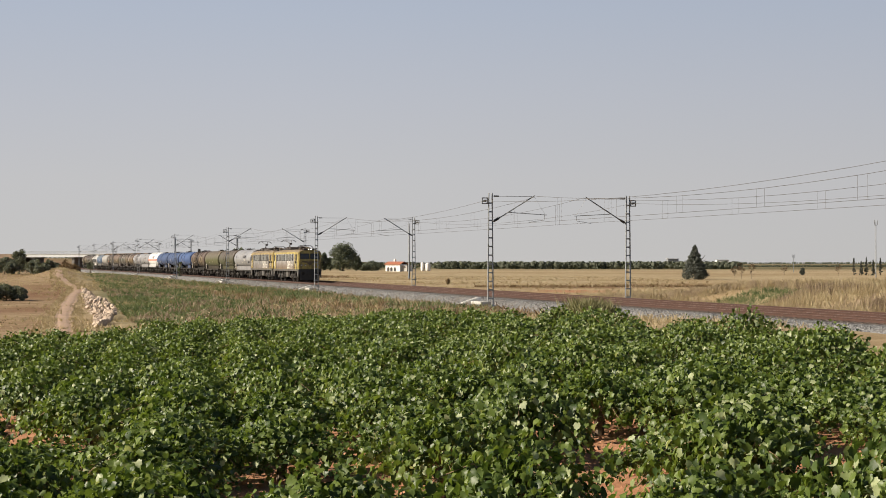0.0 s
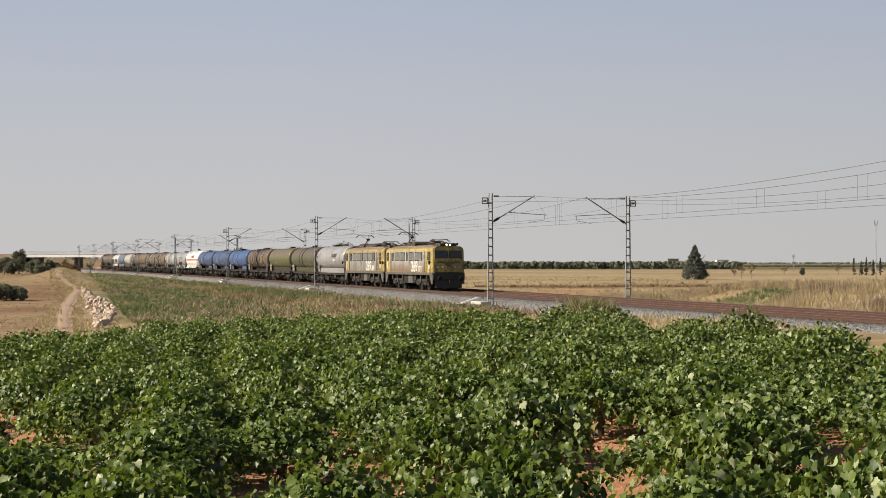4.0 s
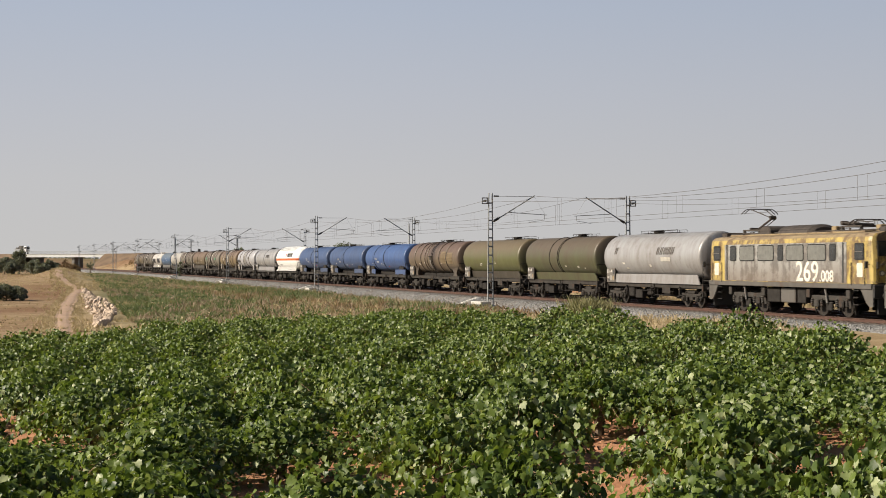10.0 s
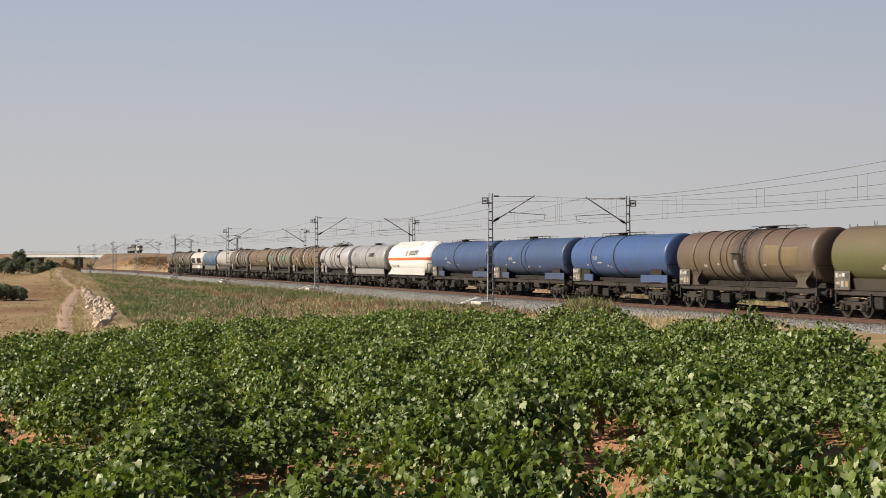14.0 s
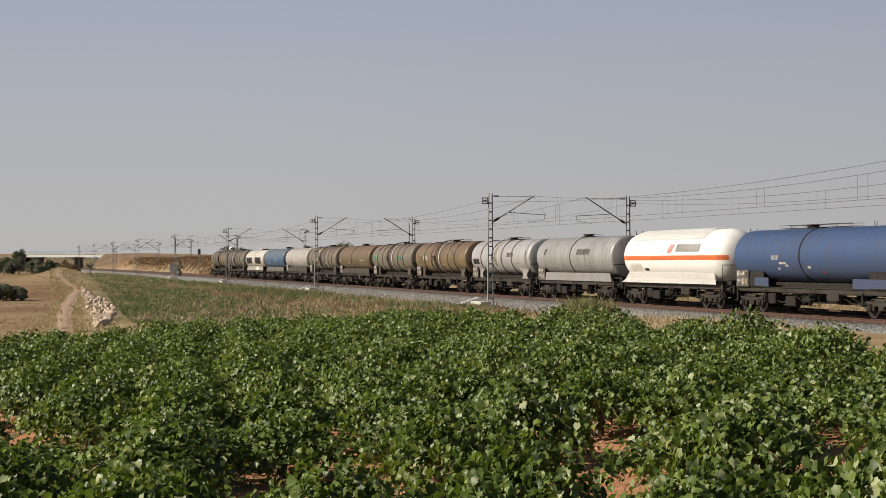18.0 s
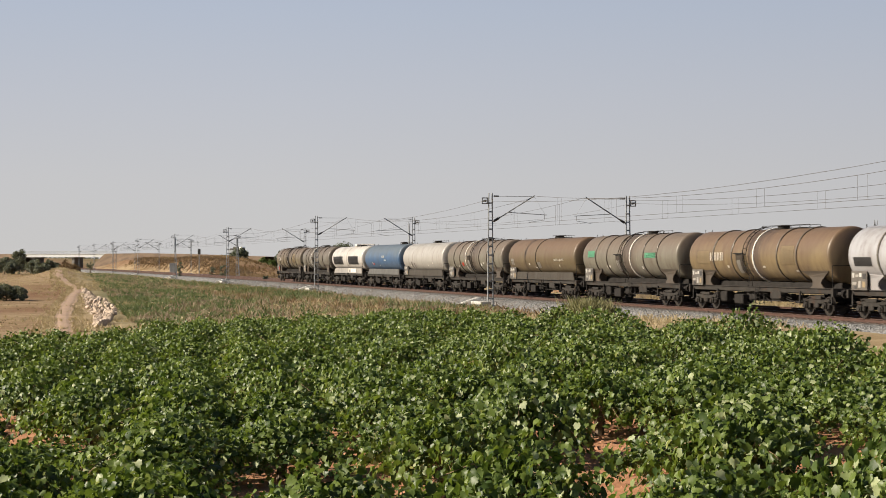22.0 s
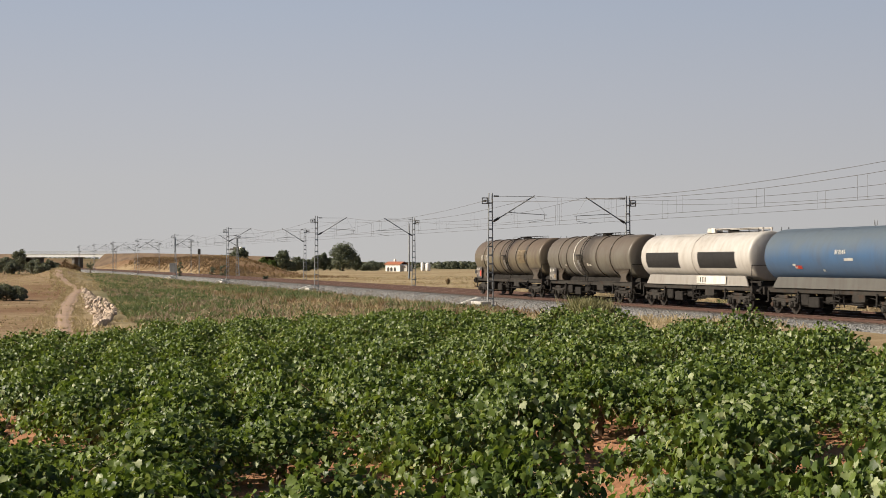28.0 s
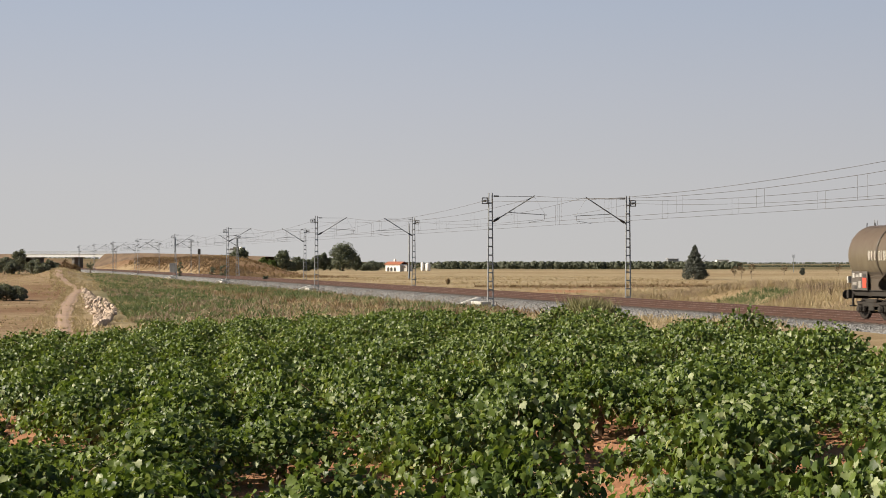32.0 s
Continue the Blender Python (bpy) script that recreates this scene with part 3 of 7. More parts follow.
def mast_thing():
    """A lattice mast in its own space: +y towards its track, z from the rail top."""
    mast = new("overhead_line_mast")
    h0, h1 = -0.62, 7.42
    for y in (-1, 1):
        bm = B()
        strut(bm, (0, y * 0.20, h0), (0, y * 0.125, h1), 0.15, 0.055)
        part("channel_post", bm, GALV, mast)
    z = h0 + 0.5
    while z < h1 - 0.1:
        w = 0.40 - 0.15 * (z - h0) / (h1 - h0)
        bm = B()
        box(bm, (0, 0, z), (0.11, w, 0.10))
        part("batten_plate", bm, GALV, mast)
        z += 0.62
    bm = B()
    box(bm, (0, 0, -0.88), (0.95, 0.85, 0.6), bevel=0.05)
    part("foundation", bm, LIMEWASH, mast, "whitewashed concrete foundation block")
    # cantilever
    arm = B()
    bar(arm, (0, 0.62, 5.62), (0, 3.35, 7.28), 0.045)
    part("cantilever_tube", arm, GALV, mast)
    bm = B()
    bar(bm, (0, 0.12, 7.2), (0, 3.2, 7.2), 0.018, 5)
    part("top_tie", bm, GALV, mast)
    bm = B()
    bar(bm, (0, 0.16, 5.36), (0, 0.70, 5.67), 0.05, 8)
    for i in range(5):
        f = 0.25 + 0.13 * i
        p = Vector((0, 0.16, 5.36)).lerp(Vector((0, 0.70, 5.67)), f)
        bar(bm, p - Vector((0, 0.022, 0.012)), p + Vector((0, 0.022, 0.012)), 0.095, 8)
    part("insulator", bm, PORCELAIN, mast, "dark ribbed insulator")
    bm = B()
    bar(bm, (0, 0.25, 7.2), (0, 0.62, 7.2), 0.05, 8)
    part("insulator", bm, PORCELAIN, mast)
    bm = B()
    bar(bm, (0, 1.35, 6.05), (0, 4.25, 5.88), 0.028)
    part("steady_tube", bm, GALV, mast)
    bm = B()
    bar(bm, (0, 4.1, 5.86), (0, 4.05, 5.50), 0.018, 5)
    bar(bm, (0, 4.05, 5.52), (0, 2.9, 5.34), 0.016, 5)
    part("registration_arm", bm, GALV, mast)
    bm = B()
    bar(bm, (0, 3.3, 7.2), (0, 4.1, 5.95), 0.008, 4)
    part("stay_wire", bm, GALV, mast)
    # square bracket and feeder insulator at the back
    bm = B()
    for z2 in (6.66, 7.06):
        strut(bm, (0, -0.1, z2), (0, -0.62, z2), 0.07, 0.07)
    for y2 in (-0.24, -0.62):
        strut(bm, (0, y2, 6.66), (0, y2, 7.06), 0.07, 0.07)
    part("feeder_bracket", bm, GALV, mast)
    bm = B()
    bar(bm, (-0.2, -0.43, 6.86), (0.2, -0.43, 6.86), 0.08, 8)
    part("feeder_insulator", bm, PORCELAIN, mast)
    return tagged(mast, "grey steel lattice mast with a cantilever over the track", "mast", "overhead line masts")


def mast_pose(s, near):
    lat = NEAR_LAT if near else FAR_LAT
    p = on_track(s, lat)
    # +y of the mast looks to its own track
    turn = heading(s) - math.pi / 2 + (0 if near else math.pi)
    return Matrix.Translation(p) @ Matrix.Rotation(turn, 4, "Z")


def build_masts():
    first = mast_thing()
    first.matrix_basis = mast_pose(MAST_S[0], True)
    for near, line in ((True, MAST_S[1:]), (False, MAST_FAR)):
        for s in line:
            m = copy_thing(first, mast_pose(s, near))
            if -205 < s < -195:
                bm = B()
                strut(bm, (0.1, 0, 6.6), (2.6 if near else -2.6, 0, -0.7), 0.14, 0.14)
                part("anchor_strut", bm, GALV, m)
                m["label"] = "grey lattice anchor mast with a slanting strut"


build_masts()


def wire_curve(name, paths, r, mat, parent):
    cu = bpy.data.curves.new(name, "CURVE")
    cu.dimensions, cu.bevel_depth, cu.bevel_resolution = "3D", r, 0
    for pts in paths:
        sp = cu.splines.new("POLY")
        sp.points.add(len(pts) - 1)
        for q, p in zip(sp.points, pts):
            q.co = (*p, 1)
    cu.materials.append(mat)
    dg = bpy.context.evaluated_depsgraph_get()
    tmp = new(name, cu)
    dg.update()
    me = bpy.data.meshes.new_from_object(tmp.evaluated_get(dg))
    bpy.data.objects.remove(tmp)
    return share(name, me, None, parent)


def build_wires():
    for row in (True, False):
        line = tagged(new("overhead_line"), "catenary and contact wire with droppers over a track", "overhead line", "overhead lines")
        ax = AXES[0] if row else AXES[1]
        sgn = 1 if row else -1
        mess, contact, feeder, drops = [], [], [], []
        places = MAST_S if row else MAST_FAR
        for i, (s0, s1) in enumerate(zip(places, places[1:])):
            st = 0.22 if i % 2 else -0.22
            L = s0 - s1
            for k in range(13):
                f = k / 12
                s = s0 + (s1 - s0) * f
                la = ax + sgn * (0.35 + st * (1 - 2 * f) * 0.5)
                sag = 4 * f * (1 - f)
                if k < 12 or i == len(MAST_S) - 2:
                    mess.append(on_track(s, la, 7.22 - 0.95 * sag))
                    contact.append(on_track(s, la, 5.36 - 0.02 * sag))
                    feeder.append(on_track(s, (NEAR_LAT + 0.43 if row else FAR_LAT - 0.43), 6.86 - 0.75 * sag))
                if k in (1, 3, 5, 7, 9, 11):
                    for o in (0.0, 0.9):
                        f2 = f + o / L
                        s2 = s0 + (s1 - s0) * f2
                        sg = 4 * f2 * (1 - f2)
                        drops.append((on_track(s2, la, 7.22 - 0.95 * sg), on_track(s2, la, 5.36)))
        wire_curve("messenger_wire", [mess], 0.011, WIRE, line)
        wire_curve("contact_wire", [contact], 0.010, WIRE, line)
        wire_curve("feeder_wire", [feeder], 0.010, WIRE, line)
        for a, b2 in drops:
            bm = B()
            bar(bm, a, b2, 0.006, 4)
            part("dropper", bm, WIRE, line)


build_wires()
# ---- the vineyard: bush vines, each with a stock, canes and foliage ----
LOBES = ((0.0, -0.50), (0.34, -0.78), (0.66, -0.66), (0.74, -0.32), (1.02, -0.08), (0.78, 0.22), (0.70, 0.58), (0.34, 0.62), (0.0, 1.08), (-0.34, 0.62), (-0.70, 0.58), (-0.78, 0.22), (-1.02, -0.08), (-0.74, -0.32), (-0.66, -0.66), (-0.34, -0.78))
BLADE = ((0.0, -0.55), (0.72, -0.60), (0.88, 0.25), (0.0, 1.1), (-0.88, 0.25), (-0.72, -0.60))
SUNWARD = Vector((-0.80, -0.18, 0.40))


def leaf_points(rng, count, near, grow=1.0):
    """Vertices and faces of one bush's leaves, about its own root; the blades hang and turn to the light."""
    verts, faces = [], []
    canes = []
    n_canes = 17
    for i in range(n_canes):
        az = 2 * math.pi * (i + rng.uniform(-0.4, 0.4)) / n_canes
        reach = rng.uniform(0.55, 1.18)
        top = rng.uniform(0.56, 0.84) * (1.12 - 0.28 * (reach - 0.55))
        canes.append((az, reach, top))
    edge = LOBES if near else BLADE
    m = len(edge)
    for k in range(count):
        az, reach, top = canes[k % n_canes]
        u = float(rng.uniform(0.05, 1.0)) ** 0.70
        rr = reach * u
        z = (0.10 + top * (1.0 - 0.64 * u ** 2.6)) * float(rng.uniform(0.0, 1.0) ** 0.45 * 0.72 + 0.32)
        c = Vector((math.cos(az + 0.35 * u) * rr, math.sin(az + 0.35 * u) * rr, z))
        c += Vector(rng.normal(0, 0.07, 3))
        c.z = max(c.z, 0.07)
        out = Vector((math.cos(az) * (0.15 + u), math.sin(az) * (0.15 + u), 0.25 + 0.30 * float(rng.random())))
        nrm = (out.normalized() * 0.56 + SUNWARD * 0.52 + Vector(rng.normal(0, 0.52, 3))).normalized()
        hang = (Vector((0, 0, -1)) + Vector(rng.normal(0, 0.45, 3))).cross(nrm)
        if hang.length < 0.05:
            hang = Vector((1, 0, 0))
        ex = hang.normalized()
        ey = nrm.cross(ex)
        size = float(rng.uniform(0.028, 0.062)) * grow
        n = len(verts)
        verts.append(tuple(c))
        droop, fold, curl = float(rng.uniform(0.05, 0.55)), float(rng.uniform(0.0, 0.85)), float(rng.normal(0, 0.22))
        for x, y in edge:
            lift = fold * abs(x) - droop * (0.35 * x * x + y * y) + curl * x * y
            verts.append(tuple(c + (ex * x + ey * y + nrm * lift) * size))
        faces += [(n, n + 1 + i, n + 1 + (i + 1) % m) for i in range(m)]
    return verts, faces, canes


def vine_thing(seed, near, leaves, grow):
    rng = np.random.default_rng(seed)
    vine = new("grapevine")
    verts, faces, canes = leaf_points(rng, leaves, near, grow)
    me = soup("foliage", verts, faces, VINE_LEAF)
    me.polygons.foreach_set("use_smooth", [True] * len(me.polygons))
    share("foliage", me, None, vine)
    bm = B()
    bar(bm, (0, 0, -0.1), (0.03, 0.02, 0.22), 0.07, 7, 0.06)
    bar(bm, (0.03, 0.02, 0.2), (-0.02, 0.03, 0.36), 0.085, 7, 0.06)
    part("stock", bm, BARK, vine, "gnarled brown vine stock")
    bm = B()
    for az, reach, top in canes[::2]:
        p = Vector((0, 0.02, 0.32))
        for u in (0.3, 0.55, 0.75, 0.95):
            q = Vector((math.cos(az + 0.35 * u) * reach * u, math.sin(az + 0.35 * u) * reach * u, 0.08 + top * (0.86 - 0.70 * u ** 2.6)))
            bar(bm, p, q, 0.006, 3)
            p = q
    tagged(part("cane_growth", bm, CANE, vine), kind="stuff")
    return tagged(vine, "leafy green bush vine growing in red soil", "grapevine", "vines of the vineyard")


def in_vineyard(x, y):
    s, lat = track_coords(x, y)
    return 10.5 < y < 56.0 + 14.0 * float(smooth(-15.0, -8.0, x)) and lat > 19.5 and abs(x) < 0.30 * y + 3.0


# open ground between the vines: middle and half width; the aisles run towards the field's edge at the south
AISLES = [(-6.5, 25.9, 0.25), (-3.2, 27.0, 0.12), (-1.75, 19.6, 0.30), (-1.15, 20.0, 0.25), (1.95, 20.6, 0.25), (5.1, 20.2, 0.25)]
GAPS = [(0.75, 23.6), (4.2, 26.2), (7.0, 26.8), (2.6, 19.6), (-5.5, 21.6), (-5.2, 19.2), (8.2, 33.0), (-9.0, 31.0)]


def room_for(x, y):
    """How tall a vine may stand here: 0 in open ground, lower in the aisles before it."""
    tall = 9.0
    for gx, gy in GAPS:
        if (x - gx) ** 2 + (y - gy) ** 2 < 0.85 ** 2:
            return 0.0
    for ax, ay, w in AISLES:
        d = ay - y
        if -0.75 < d < 6.5 and abs(x - ax * y / ay) < w + (0.42 if d < 2.4 else 0.2):
            tall = min(tall, 0.0 if d < 2.8 else d * 0.10)
    return tall


def build_vineyard():
    rng = np.random.default_rng(21)
    near = [vine_thing(100 + i, True, 1550, 0.98) for i in range(6)]
    far = [vine_thing(200 + i, False, 1150, 1.0) for i in range(6)]
    last = [vine_thing(300 + i, False, 850, 1.08) for i in range(6)]
    used = set()
    th = 0.62
    gap = 1.72
    for i in range(-70, 70):
        for j in range(-24, 70):
            u, v = i * gap + (0.5 * gap if j % 2 else 0), j * gap * 0.95
            x, y = math.cos(th) * u - math.sin(th) * v, math.sin(th) * u + math.cos(th) * v + 6
            x, y = x + float(rng.normal(0, 0.20)), y + float(rng.normal(0, 0.20))
            turn, pick, sc, up = float(rng.uniform(-40, 40)), int(rng.integers(0, 6)), float(rng.uniform(0.90, 1.10)), float(rng.normal(0, 1))
            if not in_vineyard(x, y) or rng.random() < (0.13 if x > 0.5 else 0.03):
                continue
            tall = room_for(x, y)
            if tall < 0.40:
                continue
            pool = near if y < 27 else far if y < 42 else last
            ob = pool[pick]
            m = pose(x, y, float(ground_z(np.array(x), np.array(y))) - 0.02, 0, 0, turn)
            if ob.name not in used:
                used.add(ob.name)
                ob.matrix_basis = m
            else:
                c = copy_thing(ob, m)
                high = (1.0 + (0.17 if x > 0.5 else 0.09) * max(-1.5, min(1.5, up))) * ((0.93 if y < 34 else 0.78 if x < 5 else 0.90) if x > 0.5 else 0.86 if y > 30 else 0.95)
                high = min(high, tall / 0.88)
                c.scale = (sc, sc, sc * high)


build_vineyard()


def dead_vine(x, y, seed):
    """A bare stock whose leafless canes sprawl on the earth."""
    rng = np.random.default_rng(seed)
    v = tagged(new("dead_grapevine"), "dead bush vine with bare pale canes on red soil", "grapevine")
    v.location = (x, y, float(ground_z(np.array(x), np.array(y))))
    bm = B()
    bar(bm, (0, 0, -0.1), (0.04, 0, 0.28), 0.06, 7, 0.045)
    part("stock", bm, BARK, v)
    for k in range(13):
        a, reach, lift = float(rng.uniform(0, 6.28)), float(rng.uniform(0.5, 1.25)), float(rng.uniform(0.15, 0.5))
        bm = B()
        p = Vector((0.04, 0, 0.26))
        for i in range(1, 6):
            u = i / 5
            q = Vector((math.cos(a + 0.3 * u) * reach * u, math.sin(a + 0.3 * u) * reach * u, max(0.03, 0.26 + lift * 1.6 * u * (1.0 - u) - 0.10 * u))) + Vector(rng.normal(0, 0.03, 3))
            bar(bm, p, q, 0.013 - 0.0018 * i, 4, 0.0115 - 0.0018 * i)
            p = q
        part("bare_cane", bm, DRY_CANE, v)


dead_vine(-5.3, 21.2, 3)
dead_vine(-5.0, 18.9, 4)


def soil_clods():
    """Lumps of red earth between the nearest vines."""
    rng = np.random.default_rng(8)
    verts, faces = [], []
    for k in range(5200):
        y = float(rng.uniform(10, 27))
        x = float(rng.uniform(-0.3, 0.3)) * y
        z = float(ground_z(np.array(x), np.array(y)))
        r = float(rng.uniform(0.012, 0.06)) * float(rng.uniform(0.6, 1.2))
        n, h, t = len(verts), rng.uniform(0.6, 1.3, 6), float(rng.uniform(0, 3))
        for i, (dx, dy, dz) in enumerate(((1, 0, 0), (0, 1, 0), (-1, 0, 0), (0, -1, 0), (0, 0, 1), (0, 0, -1))):
            verts.append((x + (dx * math.cos(t) - dy * math.sin(t)) * r * h[i], y + (dx * math.sin(t) + dy * math.cos(t)) * r * h[i], z + dz * r * h[i] * 0.8))
        for a in range(4):
            b2 = (a + 1) % 4
            faces += [(n + a, n + b2, n + 4), (n + b2, n + a, n + 5)]
    tagged(share("soil_clods", soup("soil_clods", verts, faces, CLOD)), "crumbly red earth clods between the vines", "soil", kind="stuff")


soil_clods()
# ---- the train; each vehicle in its own space: +x ahead, -y towards the vineyard, z from the rail top ----
def spread(f, xs):
    return [f(x) for x in xs]


def wheelset_mesh(r):
    bm = B()
    for y in (-0.87, 0.87):
        q = 1 if y > 0 else -1
        lathe(bm, [(y - q * 0.08, r + 0.03), (y - q * 0.045, r + 0.03), (y - q * 0.045, r), (y + q * 0.055, r - 0.008), (y + q * 0.055, r - 0.07), (y + q * 0.02, r - 0.10), (y + q * 0.02, 0.16), (y + q * 0.075, 0.14)], 20, "Y", (0, 0, r))
    bar(bm, (0, -1.1, r), (0, 1.1, r), 0.08, 10)
    me = bpy.data.meshes.new("wheelset")
    bm.to_mesh(me)
    bm.free()
    me.materials.append(WHEEL)
    return me


WHEELSET = wheelset_mesh(0.46)


def sideframe_mesh(y):
    q = -1 if y < 0 else 1
    bm = B()
    box(bm, (0, y, 0.66), (1.5, 0.12, 0.20), bevel=0.03)
    box(bm, (0, y, 0.83), (0.9, 0.14, 0.16), bevel=0.03)
    for x in (-0.9, 0.9):
        box(bm, (x, y + q * 0.05, 0.46), (0.30, 0.24, 0.28), bevel=0.05)
        box(bm, (x, y, 0.70), (0.52, 0.12, 0.14), bevel=0.03)
        for dx in (-0.23, 0.23):
            bar(bm, (x + dx, y, 0.36), (x + dx, y, 0.64), 0.075, 8)
        lathe(bm, [(y + q * 0.14, 0.13), (y + q * 0.20, 0.12), (y + q * 0.21, 0.05)], 10, "Y", (x, 0, 0.46))
    box(bm, (0, y + q * 0.02, 0.50), (0.45, 0.12, 0.26), bevel=0.04)
    for x in (-1.25, 1.25):
        strut(bm, (x * 0.75, y, 0.74), (x, y, 0.74), 0.10, 0.10)
    me = bpy.data.meshes.new("sideframe")
    bm.to_mesh(me)
    bm.free()
    me.materials.append(FRAME_GREY)
    return me


SIDEFRAMES = (sideframe_mesh(-1.04), sideframe_mesh(1.04))


def brake_mesh():
    bm = B()
    box(bm, (0, 0, 0.74), (0.5, 2.0, 0.24), bevel=0.03)
    for x in (-0.42, 0.42, -1.38, 1.38):
        for y in (-0.87, 0.87):
            box(bm, (x, y, 0.42), (0.07, 0.10, 0.34))
        box(bm, (x, 0, 0.30), (0.06, 1.8, 0.06))
    me = bpy.data.meshes.new("brake_rigging")
    bm.to_mesh(me)
    bm.free()
    me.materials.append(DARK)
    return me


BRAKES = brake_mesh()


def bogie(parent, x):
    bg = share("bogie", BRAKES, None, parent, "dark cast-steel bogie caked in brake dust")
    bg.location = (x, 0, 0)
    for me in SIDEFRAMES:
        share("sideframe", me, None, bg)
    for dx in (-0.9, 0.9):
        w = share("wheelset", WHEELSET, None, bg)
        w.location = (dx, 0, 0)


def buffer_mesh():
    bm = B()
    lathe(bm, [(0, 0.14), (0.05, 0.14), (0.05, 0.09), (0.32, 0.085), (0.32, 0.06), (0.52, 0.06), (0.52, 0.2), (0.56, 0.21), (0.60, 0.17)], 14, "X")
    me = bpy.data.meshes.new("buffer")
    bm.to_mesh(me)
    bm.free()
    me.materials.append(DARK)
    return me


BUFFER = buffer_mesh()


def ends(parent, half, z=1.06):
    """Buffers and couplings at both ends; half: over the headstocks."""
    for q in (1, -1):
        for y in (-0.95, 0.95):
            b2 = share("buffer", BUFFER, None, parent)
            b2.matrix_basis = pose(q * half, y, z, 0, 0, 0 if q > 0 else 180)
        bm = B()
        bar(bm, (q * half, 0, z - 0.05), (q * (half + 0.3), 0, z - 0.12), 0.05, 6)
        bar(bm, (q * (half + 0.3), 0, z - 0.12), (q * (half + 0.45), 0, z - 0.45), 0.035, 6)
        part("screw_coupling", bm, DARK, parent)
        for y in (-0.35, 0.4):
            bm = B()
            bar(bm, (q * (half + 0.02), y, z), (q * (half + 0.25), y, z - 0.30), 0.025, 6)
            bar(bm, (q * (half + 0.25), y, z - 0.30), (q * (half + 0.5), y * 0.6, z - 0.42), 0.025, 6)
            part("brake_hose", bm, RUBBER, parent)


def tank_profile(a, b, R, e):
    if e < 0.8:
        pr = [(a, 0.02 * R), (a + 0.07 * e, 0.35 * R), (a + 0.24 * e, 0.65 * R), (a + 0.46 * e, 0.88 * R), (a + 0.60 * e, 0.955 * R), (a + 0.78 * e, 0.992 * R), (a + e, R)]
    else:
        pr = [(a, 0.02 * R), (a + 0.02 * e, 0.25 * R), (a + 0.10 * e, 0.52 * R), (a + 0.24 * e, 0.74 * R), (a + 0.45 * e, 0.89 * R), (a + 0.70 * e, 0.965 * R), (a + e, R)]
    n = 8
    pr += [(a + e + (b - a - 2 * e) * i / n, R) for i in range(1, n)]
    return pr + [(a + b - p, r) for p, r in pr[6::-1]]


def ring(bm, x, R, z, w=0.09, t=0.05, seg=40):
    lathe(bm, [(x - w / 2, R - 0.03), (x - w / 2, R + t * 0.8), (x - w * 0.3, R + t), (x + w * 0.3, R + t), (x + w / 2, R + t * 0.8), (x + w / 2, R - 0.03)], seg, "X", (0, 0, z), caps=False)


def curved_patch(R, z, x0, x1, a0, a1, side=-1, lift=0.012, nx=1, na=6):
    """A thin plate bent on the barrel between two angles above the middle (degrees)."""
    bm = B()
    grid = []
    for i in range(na + 1):
        a = radians(a0 + (a1 - a0) * i / na)
        grid.append([(bm.verts.new((x, side * math.cos(a) * (R + lift), z + math.sin(a) * (R + lift)))) for x in (x0 + (x1 - x0) * k / nx for k in range(nx + 1))])
    for r0, r1 in zip(grid, grid[1:]):
        for k in range(nx):
            bm.faces.new((r0[k], r0[k + 1], r1[k + 1], r1[k]) if side < 0 else (r0[k + 1], r0[k], r1[k], r1[k + 1]))
    bmesh.ops.solidify(bm, geom=bm.faces[:], thickness=-0.006)
    return bm


def stripe_on(R, zc, a, b, e, z0, z1, side):
    """A painted stripe at a level height that runs on round both domed ends."""
    bm = B()
    rows = []
    for x, r in tank_profile(a, b, R, e):
        if r > 0.5 * R:
            rows.append([bm.verts.new((x, side * math.sqrt((r + 0.012) ** 2 - (z - zc) ** 2), z)) for z in (z0 + (z1 - z0) * k / 4 for k in range(5))])
    for r0, r1 in zip(rows, rows[1:]):
        for k in range(4):
            bm.faces.new((r0[k], r1[k], r1[k + 1], r0[k + 1]) if side < 0 else (r0[k], r0[k + 1], r1[k + 1], r1[k]))
    bmesh.ops.solidify(bm, geom=bm.faces[:], thickness=-0.006)
    return bm


def bars_sign(parent, name, R, z, x0, widths, a_mid, h, material, slant=0.0, label="", side=-1):
    """Plain upright bars in a row, in place of lettering, bent on the barrel."""
    x = x0
    da = math.degrees(h / R) / 2
    sign = tagged(new(name), label)
    sign.parent = parent
    for w in widths:
        for start, k in ((0.0, 0.26), (0.46, 0.22)):
            bm = B()
            rows = []
            for i in range(4):
                a = radians(a_mid - da + 2 * da * i / 3)
                sh = slant * (i / 3 - 0.5)
                rows.append([bm.verts.new((xx + sh, side * math.cos(a) * (R + 0.014), z + math.sin(a) * (R + 0.014))) for xx in (x + w * start, x + w * (start + k))])
            for r0, r1 in zip(rows, rows[1:]):
                bm.faces.new((r0[0], r0[1], r1[1], r1[0]))
            bmesh.ops.solidify(bm, geom=bm.faces[:], thickness=-0.005)
            part("sign_bar", bm, material, sign)
        x += w
    return sign


